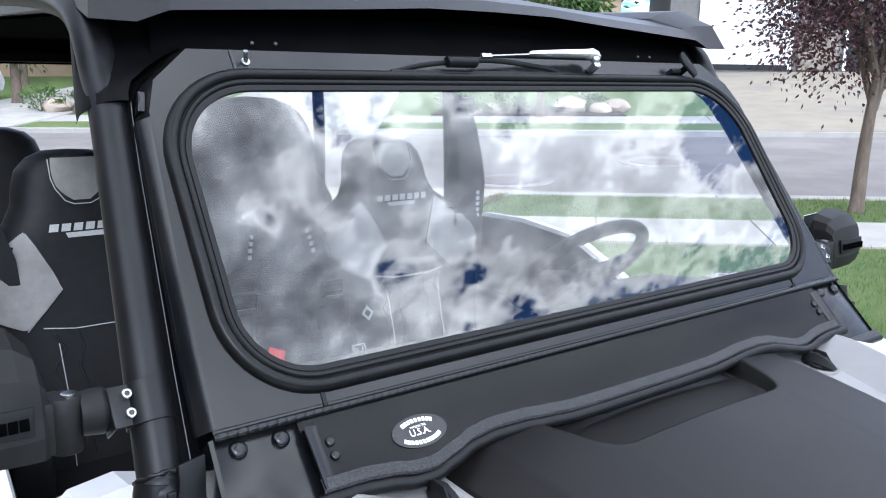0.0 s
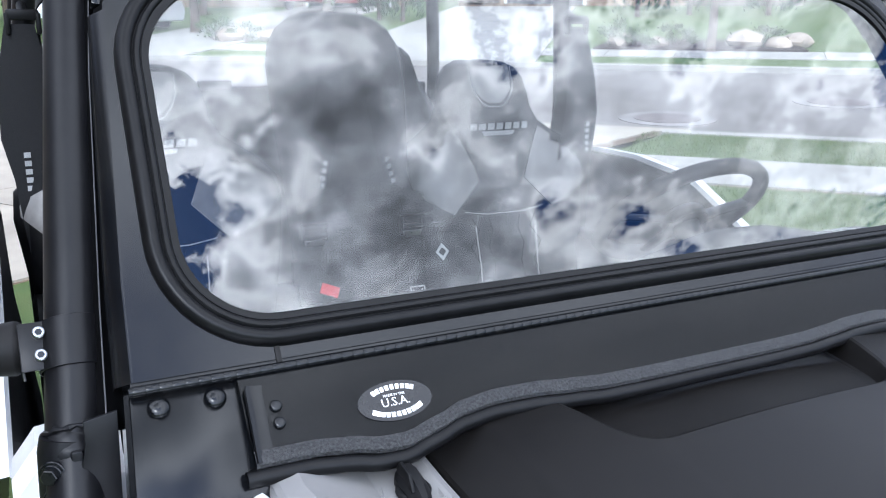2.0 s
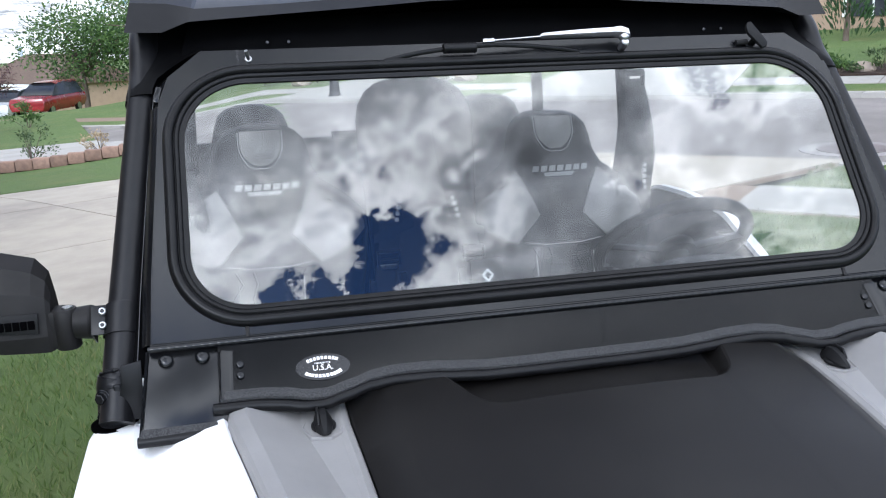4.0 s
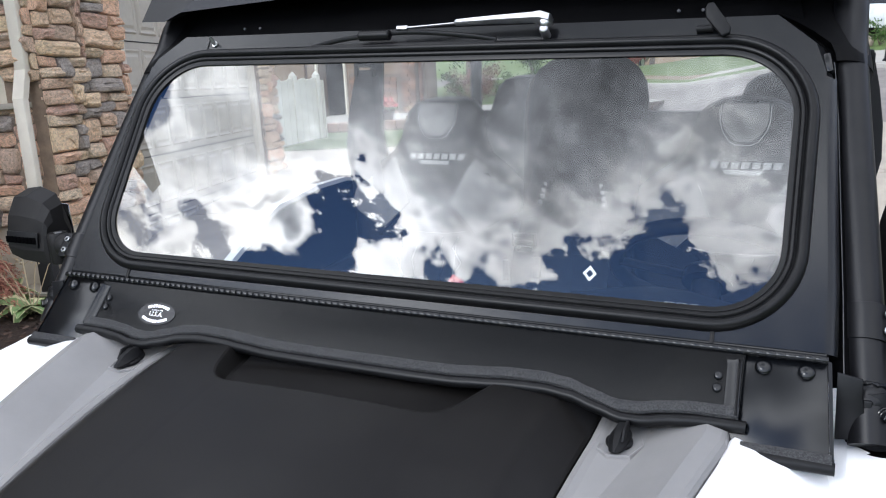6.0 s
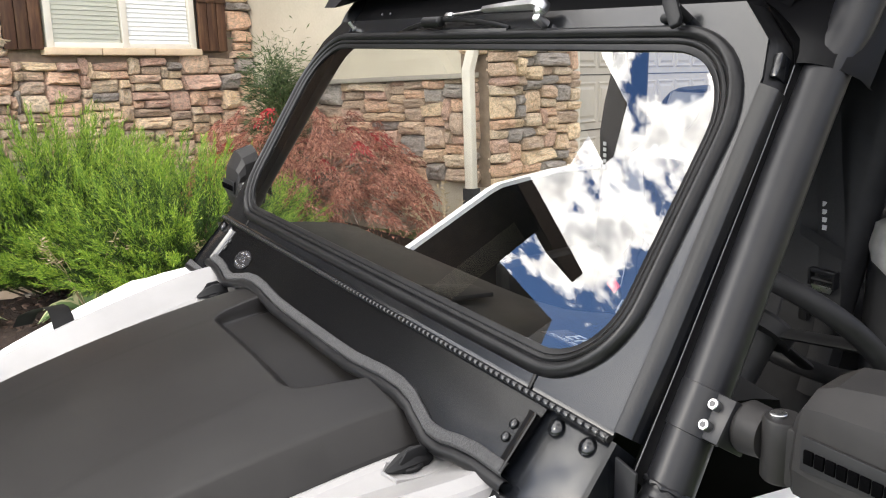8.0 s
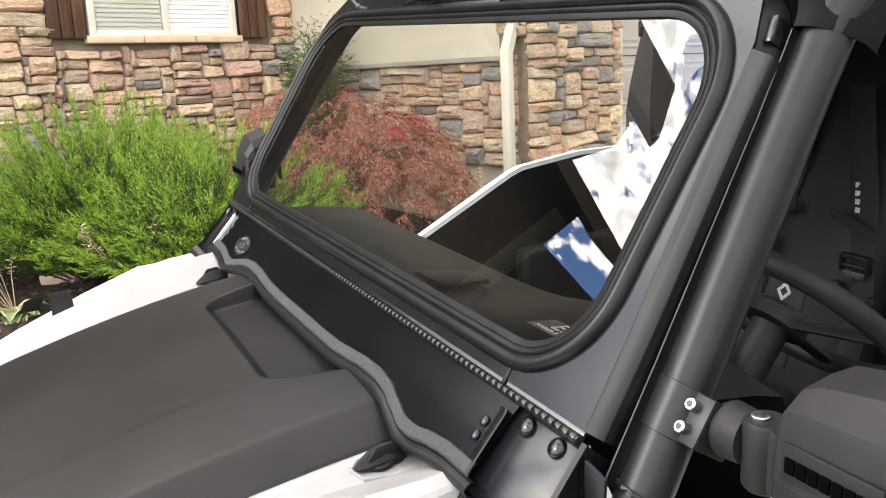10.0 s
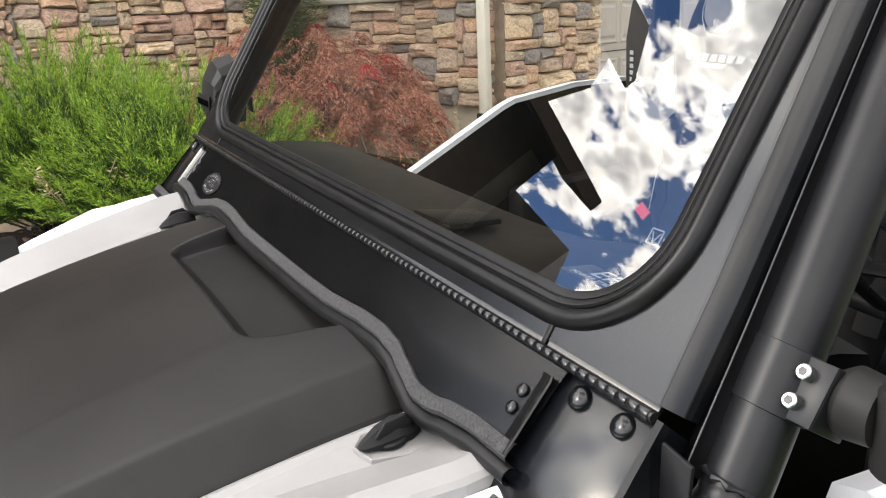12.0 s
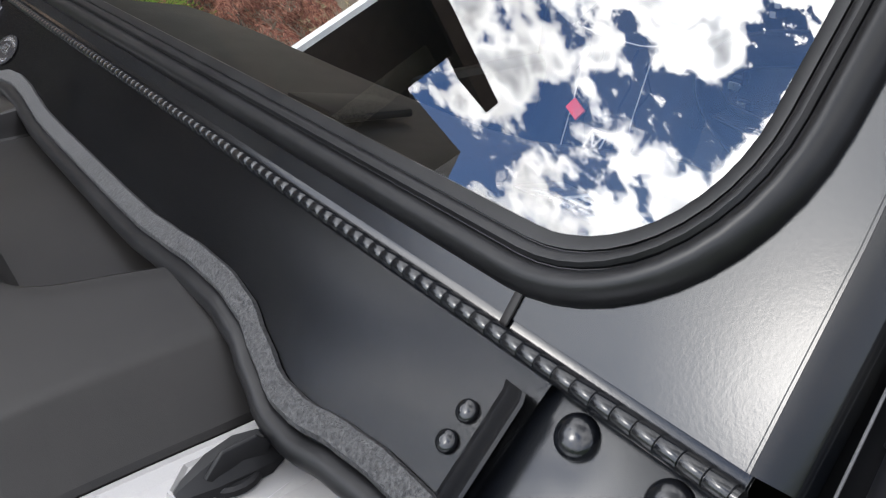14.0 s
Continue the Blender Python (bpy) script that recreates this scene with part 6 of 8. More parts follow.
def bushy(name, x, y, rad, high, n, leaf, lw, mat, label, category="shrub", upright=0.6, z_off=0.0):
    """A loose shrub: clumps of leaves round several stems."""
    z0 = zg(x, y) + z_off
    t = thing(name, (x, y, z0), label, category)
    P, D = [], []
    cl = [Vector((random.gauss(0, 0.42) * rad, random.gauss(0, 0.42) * rad, high * random.uniform(0.2, 0.95))) for _ in range(max(6, n // 60))]
    for i in range(n):
        c = random.choice(cl)
        p = c + Vector((random.gauss(0, 0.16) * rad, random.gauss(0, 0.16) * rad, random.gauss(0, 0.09) * high))
        p.z = max(0.03, p.z)
        P.append(p + Vector((x, y, z0)))
        D.append(Vector((p.x + random.gauss(0, 0.4) * rad, p.y + random.gauss(0, 0.4) * rad, upright * rad + random.gauss(0, 0.4) * rad)))
    leaf_mesh("foliage", P, D, leaf, lw, mat, t)
    part("branchwork", join(*[tube([(x, y, z0), (x + c.x * 0.5, y + c.y * 0.5, z0 + c.z * 0.55), (x + c.x, y + c.y, z0 + c.z)], [0.012, 0.008, 0.003], 5) for c in cl[:14]]), M["barktree"], t)
    return t


def tree(name, x, y, trunk_h, trunk_r, crown, n, leaf, lw, mat, label, seed, lean=0.0, limbs=9, clumps=46, z_off=0.0):
    """Trunk, limbs and a crown of leaf clumps. crown: centre height, radius, half height."""
    rng = random.Random(seed)
    z0 = zg(x, y) + z_off
    t = thing(name, (x, y, z0), label, "tree")
    ch, cr, chh = crown
    top = Vector((x + lean, y, z0 + trunk_h))
    trunk = tube(smooth_path([(x, y, z0 - 0.05), (x + lean * 0.25 + 0.02, y + 0.02, z0 + trunk_h * 0.4), (x + lean * 0.7 - 0.02, y, z0 + trunk_h * 0.75), top], 5), [trunk_r * (1.25 if k == 0 else 1.0 - 0.028 * k) for k in range(16)], 12)
    part("trunk", trunk, M["barktree"], t)
    ends, wood = [], []
    for i in range(clumps):
        while True:
            v = Vector((rng.uniform(-1, 1), rng.uniform(-1, 1), rng.uniform(-1, 1)))
            if 0.25 < v.length < 1:
                break
        v *= 0.78 + 0.22 * rng.random()
        e = Vector((x + lean + v.x * cr, y + v.y * cr, z0 + ch + v.z * chh))
        ends.append(e)
        if i < limbs * 2:
            m = (top + e) / 2 + Vector((0, 0, 0.08 * cr)) if i >= limbs else (top * 0.55 + e * 0.45) + Vector((0, 0, 0.12 * cr))
            wood.append(tube(smooth_path([top - Vector((0, 0, 0.15 * (i % 3))), m, e], 4), [trunk_r * (0.5 if i < limbs else 0.3) * (1 - k / 10) + 0.004 for k in range(9)], 7))
    part("branchwork", join(*wood), M["barktree"], t)
    P, D = [], []
    for i in range(n):
        e = rng.choice(ends)
        o = Vector((rng.gauss(0, 1), rng.gauss(0, 1), rng.gauss(0, 0.8))) * cr * 0.17
        P.append(e + o)
        D.append(Vector((o.x + rng.gauss(0, 0.1), o.y + rng.gauss(0, 0.1), o.z - 0.05 + rng.gauss(0, 0.1))))
    leaf_mesh("crown", P, D, leaf, lw, mat, t)
    return t


def conifer(x, y, rad, high, n, label):
    z0 = zg(x, y)
    t = thing("conifer", (x, y, z0), label, "tree", "conifers by the far house")
    P, D = [], []
    for i in range(n):
        u = random.random() ** 0.7
        a = random.uniform(0, 6.283)
        r = rad * (1 - u) ** 0.7 * (0.75 + 0.25 * random.random()) * (1 + 0.12 * math.sin(5 * a + 9 * u))
        P.append(Vector((x + math.cos(a) * r, y + math.sin(a) * r, z0 + 0.05 + u * high)))
        D.append(Vector((math.cos(a) * 0.5, math.sin(a) * 0.5, 0.9 + random.gauss(0, 0.3))))
    leaf_mesh("crown", P, D, 0.22, 0.06, M["conifer"], t)
    part("trunk", tube([(x, y, z0 - 0.05), (x, y, z0 + high * 0.8)], [0.09, 0.02], 8), M["barktree"], t)
    return t


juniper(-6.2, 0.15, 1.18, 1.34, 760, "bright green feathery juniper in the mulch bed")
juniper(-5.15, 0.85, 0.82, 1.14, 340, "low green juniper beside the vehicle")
weeping_maple(-5.7, 2.15, 1.22, 1.12, 820)
bushy("tall_shrub", -6.93, 2.42, 0.31, 1.74, 10500, 0.085, 0.011, M["nandina"], "slender-leaved green shrub against the house wall", "shrub", 0.2)
def hosta(x, y, n, size):
    z0 = zg(x, y) + 0.03
    t = thing("hosta", (x, y, z0), "variegated hosta clump with dry flower stalks", "plant", "hostas in the bed")
    P, D = [], []
    bms = []
    for i in range(n):
        a, el = random.uniform(0, 6.283), random.uniform(0.25, 1.0)
        ln = size * random.uniform(0.7, 1.1)
        d = Vector((math.cos(a), math.sin(a), 0))
        sd = Vector((-d.y, d.x, 0))
        rows = []
        for k in range(6):
            u = k / 5
            w = ln * 0.28 * math.sin(math.pi * (0.08 + 0.92 * u) ** 0.8) + 0.002
            c = Vector((x, y, z0)) + d * ln * u * (0.55 + 0.45 * el) + Vector((0, 0, ln * (el * 1.1 * u - 0.75 * u * u)))
            rows.append([c - sd * w + Vector((0, 0, w * 0.35)), c, c + sd * w + Vector((0, 0, w * 0.35))])
        bms.append((skin([[r[0] * 0.72 + r[1] * 0.28, r[1], r[2] * 0.72 + r[1] * 0.28] for r in rows]), skin([[r[0], r[0] * 0.72 + r[1] * 0.28] for r in rows]), skin([[r[2] * 0.72 + r[1] * 0.28, r[2]] for r in rows])))
    for blade, rim_a, rim_b in bms:
        lf = part("leaf", blade, M["hosta"], t, normals=False)
        part("leaf_edge", join(rim_a, rim_b), M["hostaedge"], lf, normals=False)
    sb = []
    for i in range(6):
        a = random.uniform(0, 6.283)
        e = Vector((x + 0.3 * math.cos(a), y + 0.3 * math.sin(a), z0 + size * random.uniform(1.2, 1.7)))
        sb.append(tube([(x, y, z0), (Vector((x, y, z0)) + e) / 2 + Vector((0, 0, 0.08)), e], [0.004, 0.003, 0.002], 5))
        for j in range(14):
            P.append(e + (Vector((x, y, z0)) - e) * random.uniform(0, 0.3)); D.append(Vector((random.gauss(0, 1), random.gauss(0, 1), 0.3)))
    for b in sb:
        part("stalk", b, M["stalk"], t)
    tagged(leaf_mesh("dry_bracts", P, D, 0.045, 0.014, M["stalk"], t), kind="stuff")
hosta(-4.85, 0.12, 24, 0.40)
hosta(-4.45, 1.06, 20, 0.32)
hosta(-5.1, -0.62, 18, 0.30)
hosta(-4.35, 2.75, 18, 0.34)
hosta(-4.9, 3.0, 14, 0.28)
for i in range(40):
    x, y = random.uniform(-7.5, -3.8), random.uniform(-1.2, 0.6)
    if i < 7:
        r = part("flat_stone", bevel(prism([Vector((x + 0.22 * math.cos(a) * random.uniform(0.8, 1.2), y + 0.10 * math.sin(a) * random.uniform(0.8, 1.2), zg(x, y) + 0.02)) for a in [k * 0.785 for k in range(8)]], Vector((0, 0, 0.05))), 0.015), M["rock"], None)
        tagged(r, "flat tan stepping stone in the mulch", "stone", "stones in the bed")
slab_stone = part("flat_stone", bevel(prism([Vector((-6.05 + 0.12 * math.cos(a), -0.10 + 0.34 * math.sin(a), zg(-6.05, -0.1) + 0.03)) for a in [k * 0.785 + 0.2 for k in range(8)]], Vector((0, 0, 0.09))), 0.02), M["sandstone"], None)
tagged(slab_stone, "flat orange-tan sandstone slab in the mulch", "stone", "stones in the bed")
# basketball hoop by the far walk, black street lamp across the street
hoop = thing("basketball_hoop", (-6.61, 16.54, zg(-6.61, 16.54)), "portable basketball hoop with clear backboard and black pole", "basketball hoop")
hz = zg(-6.61, 16.54)
part("base", box((-7.0, 16.2, hz - 0.02), (-6.2, 16.9, hz + 0.14), 0.05), M["rubber"], hoop)
part("pole", tube([(-6.61, 16.54, hz), (-6.62, 16.53, hz + 1.1), (-6.66, 16.45, 1.75)], 0.045, 12), M["rubber"], hoop)
bd = (Vector((-6.17, 16.69, 0)) - Vector((-6.83, 16.46, 0))).normalized()
bp = Vector((-6.62, 16.36, 1.30))
bn = Vector((bd.y, -bd.x, 0))
def board_rect(w0, w1, z0, z1, o, d):
    return prism([bp + bd * w + Vector((0, 0, z)) + bn * o for w, z in ((w0, z0), (w1, z0), (w1, z1), (w0, z1))], bn * d)
part("backboard", board_rect(-0.46, 0.46, -0.29, 0.29, 0, 0.012), glass_surface("clear_board", (0.85, 0.88, 0.88), 1.45), hoop, "clear acrylic backboard")
for a, b, c, d in ((-0.47, 0.47, 0.27, 0.30), (-0.47, 0.47, -0.30, -0.27), (-0.47, -0.44, -0.27, 0.27), (0.44, 0.47, -0.27, 0.27), (-0.17, 0.17, 0.06, 0.08), (-0.17, 0.17, -0.18, -0.16), (-0.17, -0.15, -0.16, 0.06), (0.15, 0.17, -0.16, 0.06)):
    part("rail", board_rect(a, b, c, d, -0.006, 0.024), M["whitepaint"], hoop)
part("rim", tube([bp + bn * 0.25 + bd * 0.20 * math.cos(a) + bn * 0.20 * math.sin(a) + Vector((0, 0, -0.2)) for a in [k * 0.3927 for k in range(16)]], 0.010, 8, closed=True), M["carred"], hoop)
lx, ly = LAMP
lz = zg(lx, ly)
lamp = thing("street_lamp", (lx, ly, lz), "black cast street lamp post across the street", "street lamp")
part("base", tube([(lx, ly, lz - 0.05), (lx, ly, lz + 0.05), (lx, ly, lz + 0.10), (lx, ly, lz + 0.55), (lx, ly, lz + 0.62), (lx, ly, lz + 0.75)], [0.19, 0.19, 0.15, 0.12, 0.13, 0.06], 12), M["rubber"], lamp)
part("post", tube([(lx, ly, lz + 0.70), (lx, ly, lz + 3.1)], [0.055, 0.045], 12), M["rubber"], lamp)
part("lantern", tube([(lx, ly, lz + 3.08), (lx, ly, lz + 3.14), (lx, ly, lz + 3.5), (lx, ly, lz + 3.6), (lx, ly, lz + 3.72)], [0.06, 0.12, 0.17, 0.19, 0.02], 10), M["rubber"], lamp)
# bark chips
P, D = [], []
for i in range(5200):
    x = random.uniform(-8.2, -3.45)
    y = random.uniform(-1.15 + 0.25 * (x + 3.4), 2.85)
    P.append((x, y, zg(x, y) + 0.035 + random.random() * 0.02)); D.append((random.gauss(0, 1), random.gauss(0, 1), random.gauss(0, 0.25)))
chips = thing("bark_chips", (-5.8, 0.5, zg(-5.8, 0.5)), "scattered dark bark chips", "mulch", "", "stuff")
M["chip"] = leaf_surface("bark_chip", [(0.02, 0.012, 0.008), (0.06, 0.034, 0.022), (0.11, 0.07, 0.05)], 0.9, 0.0)
leaf_mesh("chips", P, D, 0.06, 0.022, M["chip"], chips)["kind"] = "stuff"

def blades(name, at, n, label):
    P, D = [], []
    while len(P) < n:
        p = at()
        if p:
            P.append((p[0], p[1], zg(*p))); D.append((random.gauss(0, 0.45), random.gauss(0, 0.45), 1))
    t = thing(name, (P[0][0], P[0][1], P[0][2]), label, "grass", "", "stuff")
    leaf_mesh("blades", P, D, 0.055, 0.0065, M["blade"], t)["kind"] = "stuff"
def lawn_spot():
    x, y = random.uniform(1.2, 9.5), random.uniform(-4, 6.2)
    return (x, y) if 0.719 * x + 0.695 * y < 6.08 and y < 4.6 + 0.325 * x and (x > 2.2 or y > 1.2) else None
def side_spot():
    x, y = random.uniform(-4.6, -1.0), random.uniform(1.6, 4.3)
    return (x, y) if y < 4.5 + 0.325 * x and x > -3.4 else None
def verge_spot():
    x, y = rs(random.uniform(-1.0, 9), random.uniform(7.24, 8.52))
    return (x, y)
blades("lawn_grass", lawn_spot, 42000, "short green lawn grass blades")
blades("lawn_grass", side_spot, 9000, "short green lawn grass blades by the driveway")
blades("verge_grass", verge_spot, 12000, "short green verge grass blades")

# street tree with plum foliage, others across the street
tree("plum_tree", 7.6, 3.36, 1.35, 0.075, (2.55, 1.35, 1.2), 22000, 0.058, 0.034, M["plum"], "young plum tree with dark purple leaves in the verge", 3, 0.1, limbs=6, clumps=90)
tree("bare_plum_tree", -11.3, 40.0, 1.3, 0.07, (1.9, 1.05, 0.95), 2600, 0.085, 0.045, M["plum"], "thin dark-leaved young tree on the corner lawn", 4, clumps=30)
tree("street_tree", rs(-0.8, 18.9)[0], rs(-0.8, 18.9)[1], 1.5, 0.11, (3.0, 1.5, 1.4), 3600, 0.17, 0.09, M["green"], "green shade tree in a planting bed", 5)
for i, (r, s, h, cr, sd) in enumerate(((-19.5, 27, 4.2, 2.6, 7), (-23.5, 24, 4.8, 3.0, 8), (-12.3, 23, 3.4, 1.7, 9), (-28, 26, 4.6, 3.0, 10), (-33, 27, 5.0, 3.4, 11), (-16, 21.5, 3.2, 1.5, 12))):
    x, y = rs(r, s)
    tree("shade_tree", x, y, h * 0.42, 0.16, (h * 0.72, cr, h * 0.36), 6500, 0.17, 0.09, M["green"], "leafy green shade tree across the street", sd)
for i, (x, y, h, cr, m, sd) in enumerate(((-9.5, 52, 5.5, 3.2, "green", 21), (-17.8, 54, 3.4, 1.7, "green", 22), (-6, 55, 6.0, 3.4, "green", 23), (-2.5, 50, 5.0, 2.8, "green", 24), (-19.5, 47, 5.0, 1.5, "green", 25))):
    tree("far_tree", x, y, h * 0.4, 0.18, (h * 0.66, cr, h * 0.38), 6500, 0.22, 0.12, M[m], "full green tree far down the street" if m == "green" else "tree turning brown far down the street", sd)
conifer(-16.9, 41.5, 1.25, 6.6, 3200, "tall dark conifer beyond the corner lawn")
for k, (r, s, rd, h) in enumerate(((-10.6, 25, 0.7, 2.4), (-11.6, 25.4, 0.7, 2.6), (-3.4, 26.5, 0.75, 2.9), (-1.9, 27.2, 0.75, 2.6), (0.4, 27.0, 0.7, 2.4))):
    x, y = rs(r, s)
    conifer(x, y, rd, h, 1500, "narrow dark green conifer by the far house")
for k, (r, s, rd, h) in enumerate(((-2.4, 19.3, 0.5, 0.6), (-1.6, 19.6, 0.45, 0.5), (-3.0, 19.7, 0.4, 0.7), (0.2, 19.8, 0.5, 0.45), (-14.0, 19.6, 0.6, 0.7), (-12.9, 19.4, 0.5, 0.5), (-18.3, 20.2, 0.7, 0.8), (-21, 20.5, 0.7, 0.7))):
    x, y = rs(r, s)
    bushy("low_shrub", x, y, rd, h, 420, 0.10, 0.04, M["nandina"] if k % 2 else M["green"], "low green shrub in a far planting bed")
sheet("bed_far", [rs(-3.4, 18.95), rs(1.2, 18.95), rs(0.8, 20.6), rs(-3.2, 20.6)], 6, 3, 0.06, M["mulch"], 0.05, None, "structure", "dark planting bed across the street", "bed")
def boulder(x, y, r, label="rounded tan landscape boulder in a bed"):
    bm = bmesh.new()
    bmesh.ops.create_icosphere(bm, subdivisions=2, radius=r)
    for v in bm.verts:
        v.co *= 1 + 0.25 * noise.noise(v.co * 2.2 / r + Vector((x, y, 0)))
        v.co.z *= 0.62
        v.co += Vector((x, y, zg(x, y) + r * 0.35))
    return tagged(part("boulder", bm, M["rock"], None), label, "rock", "landscape boulders")
for r, s, q in ((-2.8, 19.6, 0.35), (-2.0, 19.5, 0.28), (-0.1, 19.7, 0.42), (0.6, 19.5, 0.3), (1.0, 19.9, 0.33), (-13.6, 19.7, 0.4), (-12.4, 19.9, 0.35), (-18.7, 19.9, 0.35)):
    boulder(*rs(r, s), q)
# shrubs, pot and rose in the bed behind the driveway
bushy("red_shrub", -10.1, 25.6, 0.85, 1.25, 2600, 0.07, 0.035, M["rust"], "rounded rust-red shrub beside the walk")
bushy("rose_bush", -4.6, 16.2, 0.35, 0.75, 420, 0.06, 0.03, M["nandina"], "small rose bush in the planting bed", z_off=0.1)
for x, y in ((-8.2, 16.4), (-7.0, 16.6), (-3.3, 16.0)):
    bushy("perennial", x, y, 0.3, 0.4, 220, 0.07, 0.03, M["stalk"], "small pale perennial in the planting bed", "plant", z_off=0.1)
for x, y in ((-9.5, 29), (-12, 28.4), (-8, 31), (-10.5, 27.5)):
    bushy("round_shrub", x, y, 0.7, 0.9, 520, 0.12, 0.05, M["green"], "rounded green shrub on the corner lawn")
pot = thing("flower_pot", (-9.4, 17.4, zg(-9.4, 17.4) + 0.1), "dark pot of pink-red flowers on the walk", "pot")
part("pot", tube([(-9.4, 17.4, zg(-9.4, 17.4) + 0.08), (-9.4, 17.4, zg(-9.4, 17.4) + 0.35), (-9.4, 17.4, zg(-9.4, 17.4) + 0.38)], [0.19, 0.27, 0.29], 18), M["terracotta"], pot)
P, D = [], []
for i in range(420):
    a, q = random.uniform(0, 6.283), random.random() ** 0.5
    P.append((-9.4 + 0.33 * q * math.cos(a), 17.4 + 0.33 * q * math.sin(a), zg(-9.4, 17.4) + 0.40 + 0.28 * (1 - q * q) * random.random())); D.append((random.gauss(0, 1), random.gauss(0, 1), 0.8))
leaf_mesh("leaves", P[:230], D[:230], 0.09, 0.04, M["nandina"], pot)
leaf_mesh("flowers", [(p[0], p[1], p[2] + 0.07) for p in P[230:]], D[230:], 0.07, 0.05, M["flower"], pot, "pink-red blooms")["kind"] = "stuff"

# lamp post beside the drive
lx, ly = -6.9, 17.5
lz = zg(lx, ly) + 0.1
lamp = thing("lamp_post", (lx, ly, lz), "slim black garden lamp post", "lamp")
part("pole", tube([(lx, ly, lz), (lx, ly, lz + 0.3), (lx, ly, lz + 0.31), (lx, ly, lz + 1.75)], [0.06, 0.05, 0.035, 0.03], 12), M["satin"], lamp)
part("lantern", join(disc((lx, ly, lz + 1.75), (0, 0, 1), 0.06, 0.03, 12), tube([(lx, ly, lz + 1.78), (lx, ly, lz + 2.0)], [0.07, 0.10], 6), tube([(lx, ly, lz + 2.0), (lx, ly, lz + 2.12)], [0.13, 0.02], 6)), M["satin"], lamp)

# ---- cars far off ----
def car(x, y, yaw, paint, label, z_off=0.0):
    z0 = zg(x, y) + z_off
    m = Matrix.Translation((x, y, z0)) @ Matrix.Rotation(radians(yaw), 4, "Z")
    t = thing("parked_car", (x, y, z0), label, "car", "parked cars")
    prof = [(-2.3, 0.35, 0.80), (-2.25, 0.3, 0.92), (-1.2, 0.28, 1.02), (0.0, 0.28, 1.05), (1.5, 0.28, 1.05), (2.2, 0.3, 1.0), (2.32, 0.4, 0.85)]
    body = skin([[m @ Vector((a, b * 0.92, z)) for b, z in ((-0.85, lo), (-0.95, lo + 0.2), (-0.95, hi - 0.15), (-0.86, hi), (0.86, hi), (0.95, hi - 0.15), (0.95, lo + 0.2), (0.85, lo))] for a, lo, hi in prof], True, True)
    part("body", body, paint, t)
    cab = skin([[m @ Vector((a, b, z)) for b, z in ((-0.84, 1.0), (-w, h), (w, h), (0.84, 1.0))] for a, w, h in ((-1.25, 0.80, 1.04), (-0.45, 0.66, 1.56), (0.6, 0.66, 1.66), (1.75, 0.66, 1.60), (2.2, 0.78, 1.05))], True, True)
    part("cabin", cab, M["carglass"], t, "dark glazed cabin")
    part("car_roof", skin([[m @ Vector((a, b, z)) for b, z in ((-0.68, 1.57 + k), (-0.5, 1.65 + k), (0.5, 1.65 + k), (0.68, 1.57 + k))] for a, k in ((-0.45, -0.03), (0.6, 0.03), (1.8, 0.0))]), paint, t)
    for a in (-1.45, 1.45):
        for b in (-0.86, 0.86):
            c = m @ Vector((a, b - 0.11 if b > 0 else b - 0.0, 0.33))
            d = (m.to_3x3() @ Vector((0, 1, 0)))
            w = part("wheel", tube([c, c + d * 0.02, c + d * 0.10, c + d * 0.12], [0.28, 0.33, 0.33, 0.28], 18), M["rubber"], t)
            part("rim", disc(c + d * (0.11 if b > 0 else 0.0), d if b > 0 else -d, 0.19, 0.015, 14), M["chrome"], w)
    for b in (-0.72, 0.72):
        part("tail_light", box((2.24, b - 0.12, 0.78), (2.34, b + 0.12, 0.98), 0.02, m), M["tail"], t)
    part("plate", box((2.30, -0.2, 0.6), (2.345, 0.2, 0.72), 0.01, m), M["print"], t)
    return t


car(-10.3, 46, 75, M["carred"], "red sport utility vehicle parked down the street", -0.05)
car(-13.2, 51, 75, M["carwhite"], "white car parked down the street", -0.05)
car(2.2, 29.5, 134, M["carwhite"], "white sport utility vehicle parked at the far kerb", 0.03)
car(rs(-15.0, 28.4)[0], rs(-15.0, 28.4)[1], 224, M["carred"], "red vehicle inside an open garage", 0.03)

# ---- the house beside the drive ----
E1, N1 = Vector((-0.309, 0.951, 0)), Vector((0.951, 0.309, 0))
CORNER, INNER = Vector((-4.96, 3.58, 0)), Vector((-8.10, 2.56, 0))
house = thing("house", (-8, 4, zg(-8, 4)), "stone and cream stucco house with garage beside the lawn", "house")


def wall_slab(name, a, b, z0, z1, out, thick, material, parent, label=""):
    """An upright slab from a to b whose outer face lies on the line, thick towards -out."""
    return part(name, prism([Vector((a.x, a.y, z0)), Vector((b.x, b.y, z0)), Vector((b.x, b.y, z1)), Vector((a.x, a.y, z1))], out * -thick), material, parent, label)


